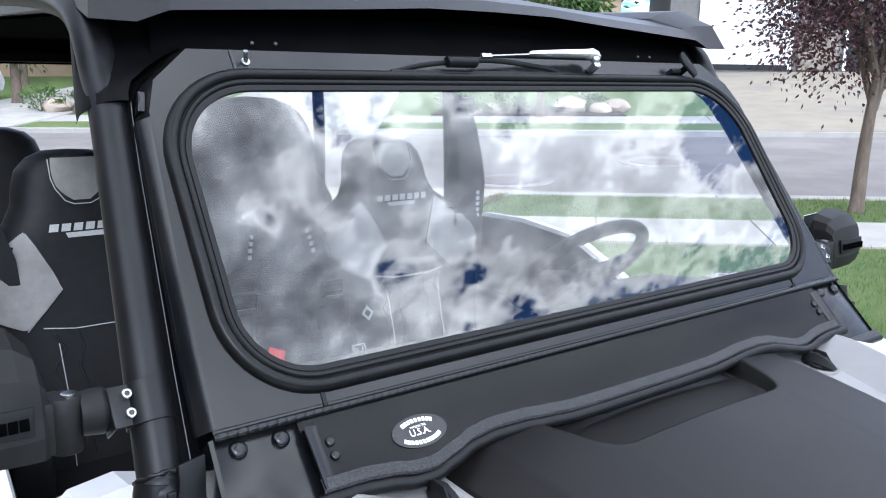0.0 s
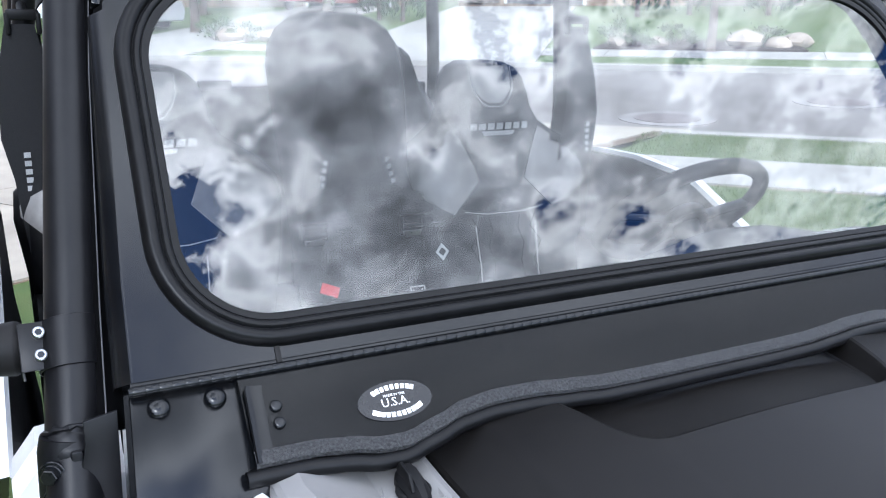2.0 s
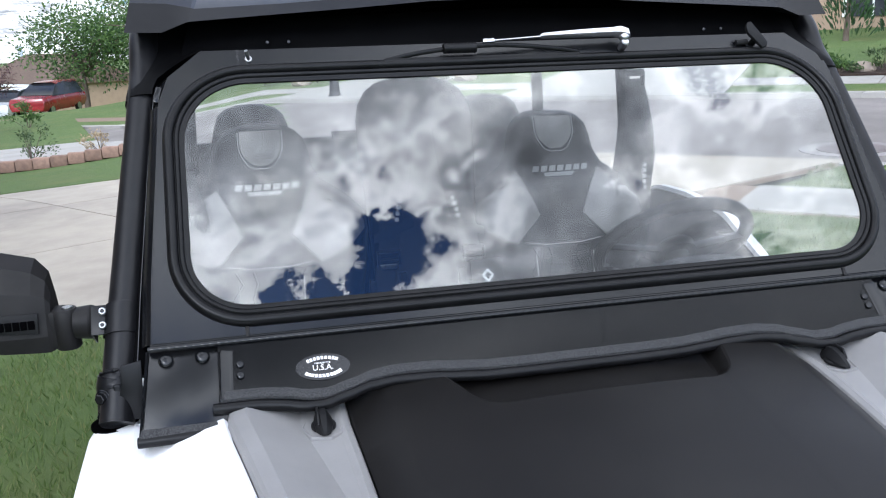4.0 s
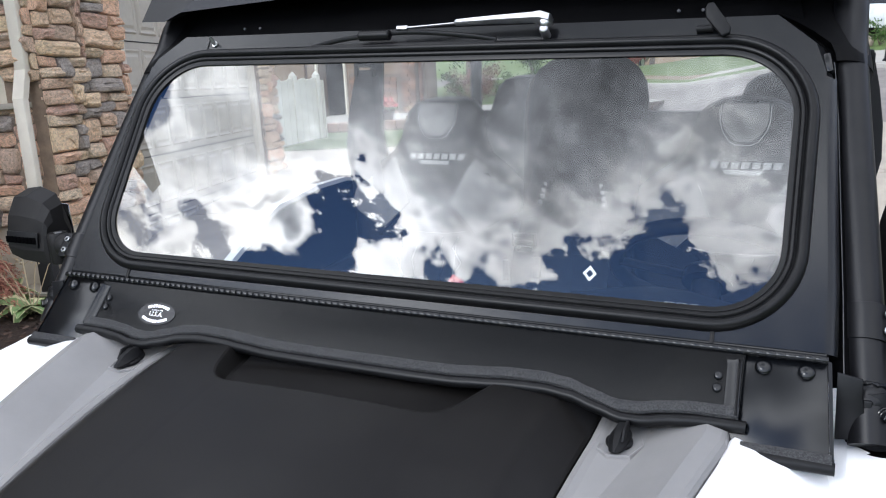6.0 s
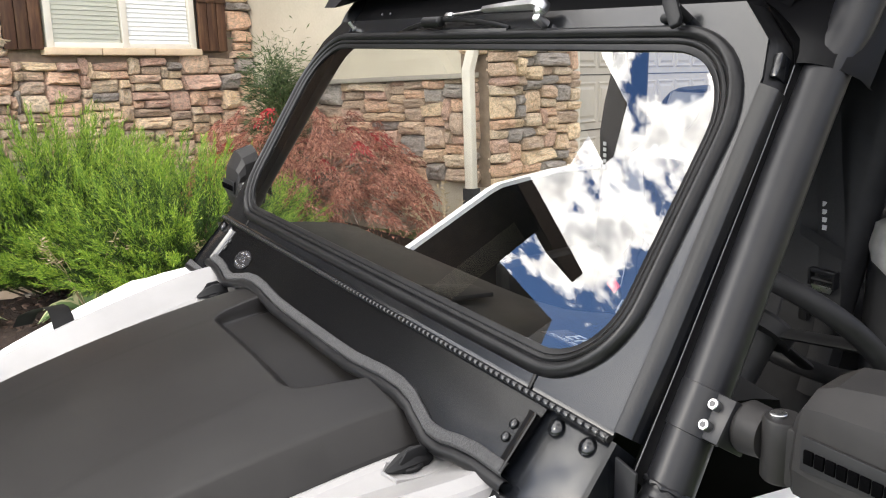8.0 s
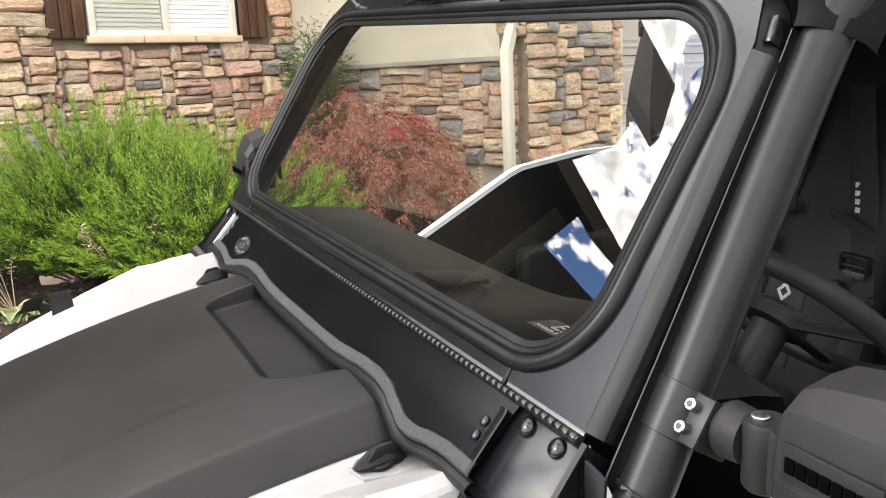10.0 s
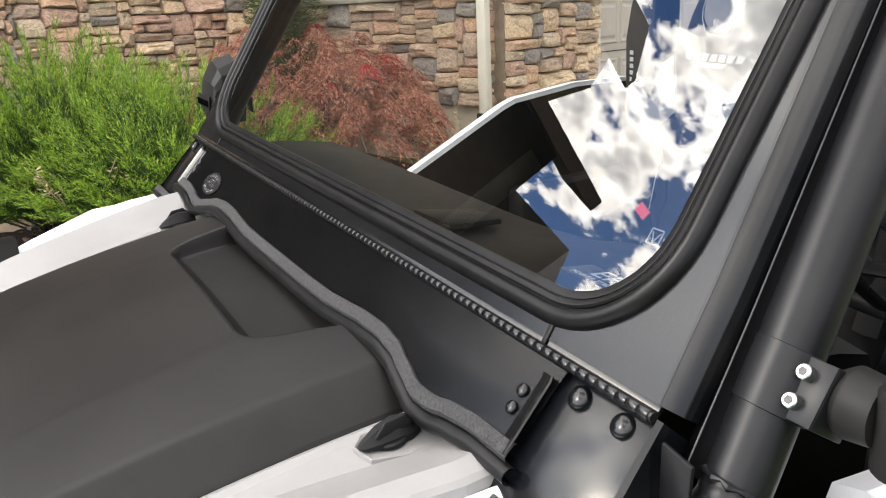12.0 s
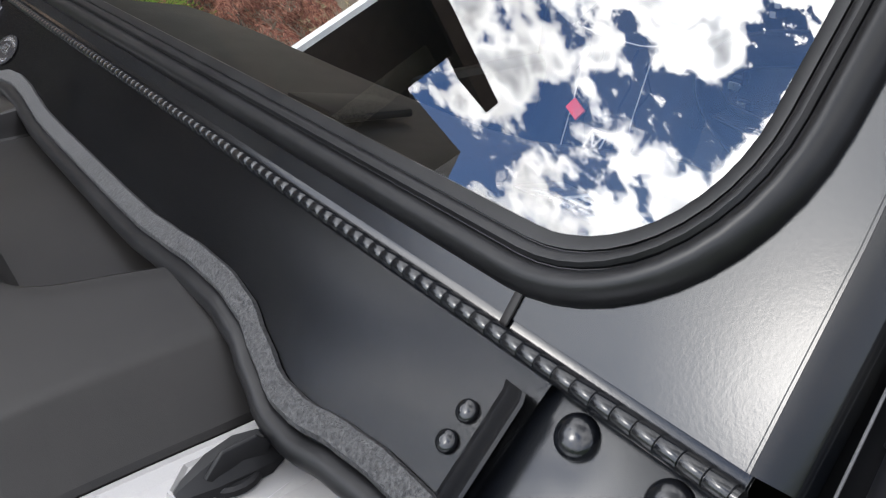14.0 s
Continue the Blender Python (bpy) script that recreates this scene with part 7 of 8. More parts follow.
stone_meshes = []
rs_rng = random.Random(11)
for k in range(36):
    # a split face on a ragged outline: uneven corners, long edges broken in two places
    ring = []
    skew, wedge = rs_rng.uniform(-0.10, 0.10), rs_rng.uniform(-0.16, 0.16)
    for u, v in ((0.5, 0.5), (0.2, 0.5), (-0.2, 0.5), (-0.5, 0.5), (-0.5, 0), (-0.5, -0.5), (-0.2, -0.5), (0.2, -0.5), (0.5, -0.5), (0.5, 0)):
        corner = abs(u) == 0.5 and abs(v) == 0.5
        q = rs_rng.uniform(0.80, 0.99) if corner else rs_rng.uniform(0.94, 1.03)
        ring.append((u * q + skew * v * 0.5 + (rs_rng.uniform(-0.07, 0.07) if abs(u) == 0.2 else 0), v * (q * rs_rng.uniform(0.88, 1.0) + wedge * u) + (rs_rng.uniform(-0.18, 0.18) if v == 0 else 0)))
    tilt_x, tilt_y = rs_rng.uniform(-0.30, 0.30), rs_rng.uniform(-0.45, 0.30)
    lift = lambda u, v, k: max(0.25, k + tilt_x * u + tilt_y * v + rs_rng.uniform(-0.10, 0.10))
    cx, cy = rs_rng.uniform(-0.12, 0.12), rs_rng.uniform(-0.16, 0.16)
    rows = [[Vector((u * 1.02, v * 1.02, -0.2)) for u, v in ring], [Vector((u, v, lift(u, v, 0.52))) for u, v in ring], [Vector((u * 0.90, v * 0.84, lift(u, v, 0.80))) for u, v in ring], [Vector((u * 0.58 + cx + rs_rng.uniform(-0.06, 0.06), v * 0.40 + cy + rs_rng.uniform(-0.05, 0.05), lift(u, v, 0.98))) for u, v in ring], [Vector((u * 0.22 + cx, v * 0.14 + cy, lift(u, v, 0.90))) for u, v in ring]]
    bm = skin(rows, True)
    bm.verts.ensure_lookup_table()
    bm.faces.new(bm.verts[40:50])
    bmesh.ops.recalc_face_normals(bm, faces=bm.faces[:])
    if sum(f.normal.z for f in bm.faces) < 0:
        bmesh.ops.reverse_faces(bm, faces=bm.faces[:])
    smooth_bm(bm, 24)
    me = bpy.data.meshes.new("stone"); bm.to_mesh(me); bm.free(); me.materials.append(M["stone"])
    stone_meshes.append(me)


def stone_field(a, b, z0, z1, out, parent, seed, skip=None, cell=0.042):
    """Rough stones of many sizes fitted together with no level courses."""
    rng = random.Random(seed)
    length, d = (b - a).length, (b - a).normalized()
    nu, nz = max(1, round(length / cell)), max(1, round((z1 - z0) / cell))
    cu, cz = length / nu, (z1 - z0) / nz
    taken = [[False] * nu for _ in range(nz)]
    m = Matrix((d, Vector((0, 0, 1)), out)).transposed().to_4x4()
    for j in range(nz):
        for i in range(nu):
            if taken[j][i]:
                continue
            w, h = rng.choice(((4, 2), (6, 2), (7, 2), (8, 2), (9, 2), (11, 2), (5, 2), (8, 3), (10, 3), (13, 3), (11, 4), (6, 3), (5, 2), (12, 3), (7, 2), (8, 5), (6, 4)))
            n = 0
            while n < w and i + n < nu and not taken[j][i + n]:
                n += 1
            w = n + 0
            if i + w < nu and nu - i - w < 2:
                w = min(n, nu - i)
            h = min(h, nz - j)
            for jj in range(j, j + h):
                for ii in range(i, i + w):
                    taken[jj][ii] = True
            u, z = (i + w / 2) * cu, z0 + (j + h / 2) * cz
            if skip and skip(u, z):
                continue
            c = a + d * u + Vector((0, 0, z))
            share("stone", rng.choice(stone_meshes), Matrix.Translation(c) @ m @ Matrix.Rotation(rng.uniform(-0.06, 0.06), 4, "Z") @ Matrix.Diagonal((w * cu * 1.0, h * cz * 1.02, rng.uniform(0.045, 0.10), 1)), parent)


# garage side wall: base, stone wainscot, ledge, stucco
gs = CORNER + E1 * 0.0
wall_slab("base_wall", CORNER, INNER, -1.2, 0.05, E1 * -1, 0.25, M["stucco"], house)
wains = wall_slab("stone_wainscot", CORNER - E1 * 0.01, INNER - E1 * 0.01, 0.05, 0.98, E1 * -1, 0.22, M["mortar"], house, "rough ledgestone wainscot")
wall_slab("stucco_wall", CORNER, INNER, 0.98, 3.4, E1 * -1, 0.25, M["stucco"], house, "cream stucco wall")
ledge = part("stone_ledge", bevel(prism([Vector((p.x, p.y, 0.975)) for p in (CORNER - E1 * 0.10, INNER - E1 * 0.10, INNER, CORNER)], Vector((0, 0, 0.045))), 0.008), M["concrete"], house)
wall_slab("ledge_band", CORNER - E1 * 0.035, INNER - E1 * 0.035, 1.02, 1.17, E1 * -1, 0.05, M["stucco"], house)
# stone pier at the garage corner
pier_end = CORNER + E1 * 1.32
po = N1 * 0.10
pier = wall_slab("stone_pier", CORNER + po - E1 * 0.04, pier_end + po, 0.02, 3.4, N1, 0.30, M["mortar"], house, "rough ledgestone pier")
wall_slab("pier_base", CORNER + po - E1 * 0.03, pier_end + po, -1.2, 0.03, N1, 0.30, M["stucco"], house)
# downspout in the angle
sp = CORNER - E1 * 0.12 + N1 * 0.02
part("downspout", join(box((-0.045, -0.035, 1.25), (0.045, 0.035, 3.3), 0.006, Matrix.Translation((sp.x, sp.y, 0)) @ Matrix.Rotation(radians(18), 4, "Z")), box((-0.045, -0.035, 0.02), (0.045, 0.035, 1.05), 0.006, Matrix.Translation((sp.x - E1.x * 0.09, sp.y - E1.y * 0.09, 0)) @ Matrix.Rotation(radians(18), 4, "Z")), skin([[Vector((sp.x - E1.x * k, sp.y - E1.y * k, z)) + N1 * a + E1 * b for a, b in ((-0.045, -0.035), (0.045, -0.035), (0.045, 0.035), (-0.045, 0.035))] for k, z in ((0, 1.26), (0.09, 1.04))], True)), M["trim"], house, "cream square downspout")
part("downspout_boot", box((-0.06, -0.05, -0.7), (0.06, 0.05, 0.03), 0.006, Matrix.Translation((sp.x - E1.x * 0.09, sp.y - E1.y * 0.09, 0)) @ Matrix.Rotation(radians(18), 4, "Z")), M["dark"], house)
# garage front: trim, sectional door with pressed panels
g0, g1 = pier_end, pier_end + E1 * 3.75
gf = N1 * 0.0
wall_slab("door_trim", g0 + N1 * 0.06, g0 + E1 * 0.16 + N1 * 0.06, -0.8, 2.05, N1, 0.2, M["trim"], house)
wall_slab("door_trim", g1 - E1 * 0.16 + N1 * 0.06, g1 + N1 * 0.06, -0.9, 2.05, N1, 0.2, M["trim"], house)
arch = [g0 + E1 * (3.75 * k / 12) + N1 * 0.07 + Vector((0, 0, 2.03 + 0.16 * math.sin(math.pi * k / 12))) for k in range(13)]
part("door_head", prism([p for p in arch] + [p + Vector((0, 0, 0.17)) for p in reversed(arch)], N1 * -0.2), M["trim"], house, "arched cream door head")
wall_slab("garage_gable", g0 - E1 * 0.0 + N1 * 0.05, g1 + E1 * 0.4 + N1 * 0.05, 2.15, 3.4, N1, 0.2, M["stuccotan"], house)
gdoor = part("garage_door", prism([g0 + E1 * 0.14 + Vector((0, 0, -0.75)), g1 - E1 * 0.14 + Vector((0, 0, -0.85)), g1 - E1 * 0.14 + Vector((0, 0, 2.25)), g0 + E1 * 0.14 + Vector((0, 0, 2.25))], N1 * -0.05), M["doorpaint"], house, "cream sectional garage door with pressed panels")
pb = bmesh.new()
rows = [[Vector((x * k, z * kk, d)) for x, z in ((-0.5, -0.5), (0.5, -0.5), (0.5, 0.5), (-0.5, 0.5))] for k, kk, d in ((1, 1, 0.0), (0.94, 0.92, 0.9), (0.86, 0.82, 0.25), (0.80, 0.74, 0.25), (0.72, 0.62, 1.0))]
pb = skin(rows, True, True)
bmesh.ops.recalc_face_normals(pb, faces=pb.faces[:])
pme = bpy.data.meshes.new("door_panel"); pb.to_mesh(pme); pb.free(); pme.materials.append(M["doorpaint"])
gm = Matrix((E1, Vector((0, 0, 1)), N1)).transposed().to_4x4()
for i in range(8):
    for j in range(5):
        c = g0 + E1 * (0.14 + 0.434 * (i + 0.5)) + Vector((0, 0, -0.70 + 0.56 * (j + 0.5))) + N1 * 0.002
        share("door_panel", pme, Matrix.Translation(c) @ gm @ Matrix.Diagonal((0.37, 0.42, 0.016, 1)), gdoor)
for j in range(1, 5):
    c0 = g0 + E1 * 0.14 + N1 * 0.004 + Vector((0, 0, -0.70 + 0.56 * j))
    part("section_joint", tube([c0, c0 + E1 * 3.47], 0.005, 6), M["dark"], gdoor)
# stone pier on the far side of the garage
p2 = g1 + E1 * 0.02
pier_b = wall_slab("stone_pier", p2 + po, p2 + E1 * 0.55 + po, -0.6, 3.4, N1, 0.3, M["mortar"], house, "narrow ledgestone pier")
wall_slab("garage_return", p2 + E1 * 0.55, p2 + E1 * 0.55 - N1 * 6, -1.2, 3.4, E1, 0.2, M["stuccotan"], house)
# window wall
wd = Vector((0.309, -0.951, 0))
WE = INNER + wd * 6.75
K0, K1, ZS = 0.755, 2.285, 1.385
main = wall_slab("stone_wall", INNER, INNER + wd * 3.6, -1.2, 3.4, N1, 0.25, M["mortar"], house, "rough ledgestone house wall")
# unseen length coloured dark, not cream, so that its reflection stays dark
wall_slab("stucco_wall", INNER + wd * 3.6, WE, -1.2, 2.8, N1, 0.25, M["dimwall"], house)
# upright shingle faces stand in for the unseen roof slope, dark in the reflection
wall_slab("upper_wall", INNER + wd * 3.6, WE, 2.8, 4.85, N1, 0.25, M["shingle"], house, "upright shingle face standing in for the roof slope")
wall_slab("stucco_wall", INNER - wd * 0.1, INNER + wd * 3.6, 3.4, 5.0, N1, 0.25, M["shingle"], house)
wall_slab("end_wall", WE, WE - N1 * 5, -1.2, 4.6, wd, 0.25, M["stucco"], house)
def wp(k, z, o=0.0):
    p = INNER + wd * k + N1 * o
    return Vector((p.x, p.y, z))
win = part("window", prism([wp(K0, ZS, 0.01), wp(K1, ZS, 0.01), wp(K1, 2.85, 0.01), wp(K0, 2.85, 0.01)], N1 * 0.004), M["windowdark"], house, "white double window with closed blinds")
for a, b in ((K0 - 0.02, K0 + 0.05), (K1 - 0.05, K1 + 0.02), (1.49, 1.56)):
    part("frame", bevel(prism([wp(a, ZS, 0.015), wp(b, ZS, 0.015), wp(b, 2.85, 0.015), wp(a, 2.85, 0.015)], N1 * 0.06), 0.006), M["trimlight"], win)
part("frame", bevel(prism([wp(K0 + 0.05, ZS, 0.015), wp(K1 - 0.05, ZS, 0.015), wp(K1 - 0.05, ZS + 0.05, 0.015), wp(K0 + 0.05, ZS + 0.05, 0.015)], N1 * 0.055), 0.005), M["trimlight"], win)
sl = bevel(box((-0.5, -0.028, -0.003), (0.5, 0.028, 0.003)), 0.0)
bmesh.ops.rotate(sl, cent=(0, 0, 0), matrix=Matrix.Rotation(radians(76), 3, "X"), verts=sl.verts)
sme = bpy.data.meshes.new("blind_slat"); sl.to_mesh(sme); sl.free(); sme.materials.append(M["blind"])
wm = Matrix((wd * -1, N1 * -1, Vector((0, 0, 1)))).transposed().to_4x4()
for a, b in ((K0 + 0.05, 1.49), (1.56, K1 - 0.05)):
    for i in range(32):
        share("blind_slat", sme, Matrix.Translation(wp((a + b) / 2, ZS + 0.072 + i * 0.043, 0.035)) @ wm @ Matrix.Diagonal((b - a - 0.01, 1, 1, 1)), win)
part("insect_screen", prism([wp(1.57, ZS + 0.05, 0.066), wp(K1 - 0.05, ZS + 0.05, 0.066), wp(K1 - 0.05, 2.85, 0.066), wp(1.57, 2.85, 0.066)], N1 * 0.002), glass_surface("screen_mesh", (0.88, 0.88, 0.85), 1.05), win)
for i in range(3):
    a = K0 - 0.06 + i * 0.552
    part("sill_stone", bevel(prism([wp(a, ZS - 0.068, 0.0), wp(a + 0.542, ZS - 0.068, 0.0), wp(a + 0.542, ZS, 0.0), wp(a, ZS, 0.0)], N1 * 0.11), 0.008), M["sandstone"], win, "tan cut-stone sill")
for a, b in ((0.36, K0 - 0.05), (K1 + 0.05, K1 + 0.40)):
    sh = part("shutter", prism([wp(a, ZS - 0.02, 0.05), wp(b, ZS - 0.02, 0.05), wp(b, 2.9, 0.05), wp(a, 2.9, 0.05)], N1 * 0.012), M["dark"], house, "dark stained plank shutter")
    w = (b - a) / 3
    for i in range(3):
        part("plank", bevel(prism([wp(a + i * w + 0.004, ZS - 0.02, 0.062), wp(a + (i + 1) * w - 0.004, ZS - 0.02, 0.062), wp(a + (i + 1) * w - 0.004, 2.9, 0.062), wp(a + i * w + 0.004, 2.9, 0.062)], N1 * 0.025), 0.004), M["shutter"], sh)
    for z in (1.86, 2.55):
        part("batten", bevel(prism([wp(a, z, 0.087), wp(b, z, 0.087), wp(b, z + 0.13, 0.087), wp(a, z + 0.13, 0.087)], N1 * 0.022), 0.004), M["shutter"], sh)
stone_field(CORNER - E1 * 0.0, INNER, 0.05, 0.975, E1 * -1, wains, 5)
stone_field(CORNER + po - E1 * 0.04, pier_end + po, 0.02, 2.9, N1, pier, 6)
stone_field(CORNER + po - N1 * 0.3 - E1 * 0.05, CORNER + po - E1 * 0.05, 1.17, 2.6, E1 * -1, pier, 16)
stone_field(p2 + po, p2 + E1 * 0.55 + po, -0.6, 2.6, N1, pier_b, 7)
stone_field(INNER, INNER + wd * 3.3, -0.3, 2.6, N1, main, 8, lambda u, z: z > ZS - 0.10 and 0.34 < u < K1 + 0.42)
# eaves and roofs
def roof_slab(name, pts, parent, thick=0.18):
    return part(name, prism([Vector(p) for p in pts], Vector((0, 0, thick))), M["shingle"], parent, "brown shingle roof")
lean = lambda p: 0.060 * (p.x - INNER.x) - 0.057 * (p.y - INNER.y)
def R(k, w, z):
    """A point of the roof: k along the window wall, w out from it."""
    p = INNER + wd * k + N1 * w
    return p.x + 0.06 * (z - 1), p.y - 0.057 * (z - 1), z - lean(p)
roof_slab("roof", [R(7.0, 0.45, 5.0), R(-0.2, 0.45, 5.0), R(-0.2, -1.5, 5.9), R(7.0, -1.5, 5.9)], house)
for a, b, o in ((R(6.15, -1.0, 0), R(-4, -1.0, 0), N1), (R(6.15, -1.0, 0), R(6.15, -8, 0), wd)):
    wall_slab("upper_wall", Vector((a[0], a[1], 0)), Vector((b[0], b[1], 0)), 4.4, 6.45, o, 0.25, M["shingle"], house)
roof_slab("upper_roof", [R(6.3, -0.6, 6.75), R(-4.5, -0.6, 6.75), R(-4.5, -4.5, 10.2), R(6.3, -4.5, 10.2)], house)
roof_slab("upper_roof", [R(6.3, -8.5, 6.75), R(-4.5, -8.5, 6.75), R(-4.5, -4.5, 10.2), R(6.3, -4.5, 10.2)], house)
part("gable_wall", prism([R(6.15, -1.2, 6.7), R(6.15, -7.8, 6.7), R(6.15, -4.5, 9.9)], wd * -0.2), M["stucco"], house)
# garage roof
G = lambda k, w, z: tuple(CORNER + E1 * k + N1 * w + Vector((0, 0, z)))
roof_slab("garage_roof", [G(-0.5, 0.55, 3.35), G(6.2, 0.55, 3.35), G(6.2, -3.5, 5.2), G(-0.5, -3.5, 5.2)], house)
wall_slab("front_gable", Vector(G(-0.04, 0.05, 0)), Vector(G(1.4, 0.05, 0)), 2.85, 3.45, N1, 0.2, M["stuccotan"], house)

# stand-in house behind the camera, added to darken the windshield reflection
sh = thing("reflected_house", (-12, -9.5, zg(-12, -9.5)), "unseen stand-in house, dark in the windshield reflection", "house")
q = lambda a, d, z: Vector((math.sin(radians(a)) * d, math.cos(radians(a)) * d, z))
wall_slab("wall", q(-118, 15.5, 0), q(-143, 12.2, 0), -1.0, 3.8, (q(-143, 12.2, 0) - q(-118, 15.5, 0)).cross(Vector((0, 0, -1))).normalized(), 0.3, M["dimwall"], sh)
roof_slab("roof", [tuple(q(-117, 15.2, 3.7)), tuple(q(-145, 11.6, 3.7)), tuple(q(-143, 14.6, 5.6)), tuple(q(-119, 18.2, 6.9))], sh)

# tall dark slab added to close a bright gap in the reflection
wall_slab("upper_storey", q(-116, 18.2, 0), q(-126.2, 17.2, 0), 3.0, 9.3, (q(-126.2, 17.2, 0) - q(-116, 18.2, 0)).cross(Vector((0, 0, -1))).normalized(), 3.0, M["dimwall"], sh, "added dark block that fills the windshield reflection")

# the drive slopes, so the plumb house leans a little against the vehicle's upright
pivot = Matrix.Translation((INNER.x, INNER.y, 1.0))
house.matrix_world = Matrix.Translation((0, 0, 0.02)) @ pivot @ Matrix.Rotation(-0.060, 4, "Y") @ Matrix.Rotation(-0.057, 4, "X") @ pivot.inverted() @ world_of(house)

# ---- neighbour with arched porch, and white fence ----
nb = thing("neighbour_house", (-14, 24, zg(-14, 24)), "tan stucco neighbour house with arched porch and brick", "house")
zb = -1.75
M["brownstucco"] = surface("brown_stucco", (0.19, 0.135, 0.095), (0.165, 0.118, 0.083), 0.85, 0.95, scale=2.2, grain=60, bump=0.35, dist=0.004)
M["darkmortar"] = surface("dark_mortar", (0.13, 0.105, 0.085), (0.10, 0.08, 0.065), 0.95, 1.0, scale=14, grain=120, bump=0.6, dist=0.004)
A, B, C = Vector((-15.75, 23.63, 0)), Vector((-10.8, 22.3, 0)), Vector((-13.2, 28.8, 0))
FX = (B - A).normalized(); FN = Vector((FX.y, -FX.x, 0))
SX = (C - B).normalized(); SN = Vector((SX.y, -SX.x, 0))
E = A + FX * 2.45
wall_slab("wall", A - FX * 9, A + FX * 0.35, zb, 1.85, FN, 0.3, M["brownstucco"], nb)
wall_slab("wall", E - FX * 0.25, B - FX * 0.60, zb, 1.85, FN, 0.3, M["brownstucco"], nb)
wall_slab("wall", A + FX * 0.35, E - FX * 0.25, 0.55, 1.85, FN, 0.3, M["brownstucco"], nb)
aw0, aw1 = A + FX * 0.75, E - FX * 0.55
ar = [aw0 + (aw1 - aw0) * (0.5 - 0.5 * math.cos(math.pi * k / 12)) + Vector((0, 0, 0.15 + 0.36 * math.sin(math.pi * k / 12))) for k in range(13)]
part("arch", prism([A + FX * 0.35 + Vector((0, 0, 0.56))] + [A + FX * 0.35 + Vector((0, 0, zb))] + [aw0 + Vector((0, 0, zb))] + ar + [aw1 + Vector((0, 0, zb)), E - FX * 0.25 + Vector((0, 0, zb)), E - FX * 0.25 + Vector((0, 0, 0.56))], FN * -0.3), M["brownstucco"], nb, "arched porch opening")
rim = [aw0 - FX * 0.10 + Vector((0, 0, zb))] + [p + (p - (aw0 + aw1) / 2 - Vector((0, 0, 0.15))).normalized() * 0.10 for p in ar] + [aw1 + FX * 0.10 + Vector((0, 0, zb))]
part("arch_trim", tube([p + FN * 0.03 for p in rim], 0.06, 6), M["trim"], nb)
# porch back coloured near black for the shade behind the arch
wall_slab("porch_back", A - FX * 1 - FN * 1.2, E - FN * 1.2, zb, 1.5, FN, 0.1, M["dark"], nb)
brick_wall = wall_slab("brick_wall", E - FX * 0.2 + FN * 0.09, B - FX * 0.62 + FN * 0.09, zb, -0.06, FN, 0.08, M["darkmortar"], nb, "reddish brick wainscot")
brick_pier = wall_slab("brick_pier", B - FX * 0.60 + FN * 0.12, B + FN * 0.12, zb, 1.80, FN, 0.45, M["darkmortar"], nb, "reddish brick corner pier")
wall_slab("wall", B - FN * 0.35, C, zb, 1.75, SN, 0.25, M["brownstucco"], nb)
part("corner_post", box((B.x + 0.02, B.y - 0.02, zb), (B.x + 0.12, B.y + 0.08, 1.7), 0.01), M["shutter"], nb)
bb = bevel(box((-0.5, -0.5, 0), (0.5, 0.5, 1)), 0.06, 1)
smooth_bm(bb)
M["brick"] = surface("tan_brick", (0.21, 0.115, 0.075), (0.14, 0.085, 0.06), 0.85, 0.95, scale=3, grain=20, bump=0.4, dist=0.01, rand=0.5)
bme = bpy.data.meshes.new("brick"); bb.to_mesh(bme); bb.free(); bme.materials.append(M["brick"])
bmx = Matrix((FX, Vector((0, 0, 1)), FN)).transposed().to_4x4()
for wall, p0, long, z1 in ((brick_wall, E - FX * 0.2 + FN * 0.09, 2.07, -0.14), (brick_pier, B - FX * 0.60 + FN * 0.12, 0.60, 1.72)):
    for j in range(40):
        z = -1.68 + j * 0.115
        if z > z1:
            break
        n = round(long / 0.30)
        for i in range(n):
            a, b = i * long / n + (0.07 if j % 2 else 0), (i + 1) * long / n + (0.07 if j % 2 else 0)
            b = min(b, long)
            share("brick", bme, Matrix.Translation(p0 + FX * (a + b) / 2 + Vector((0, 0, z))) @ bmx @ Matrix.Diagonal((b - a - 0.02, 0.10, 0.03, 1)), wall)
roof_slab("roof", [tuple(A - FX * 10 + FN * 0.6 + Vector((0, 0, 1.85))), tuple(B + FX * 0.15 + FN * 0.6 + Vector((0, 0, 1.85))), tuple(B - FX * 1.7 - FN * 4.0 + Vector((0, 0, 4.6))), tuple(A - FX * 10 - FN * 4.0 + Vector((0, 0, 4.6)))], nb)
part("gable", prism([B - FX * 0.1 + FN * 0.1 + Vector((0, 0, 1.72)), B - FX * 1.8 - FN * 3.9 + Vector((0, 0, 4.4)), B - FX * 2.6 - FN * 6.0 + Vector((0, 0, 1.72))], FX * -0.2), M["brownstucco"], nb)
wall_slab("upper_wall", A - FX * 9 - FN * 1.0, A - FX * 0.2 - FN * 1.0, 1.7, 5.5, FN, 0.3, M["brownstucco"], nb)
for s, a in ((1, 0.0),):
    p = B - FX * 0.10 + FN * 0.05
    part("gutter_pipe", tube([Vector((A.x - FX.x * -0.1, A.y, 1.65)) + FN * 0.06, Vector((A.x - FX.x * -0.1, A.y, zb)) + FN * 0.06], 0.05, 8), M["shutter"], nb)
fence = thing("white_fence", (-8.9, 12, zg(-8.9, 12)), "white vinyl picket privacy fence", "fence")
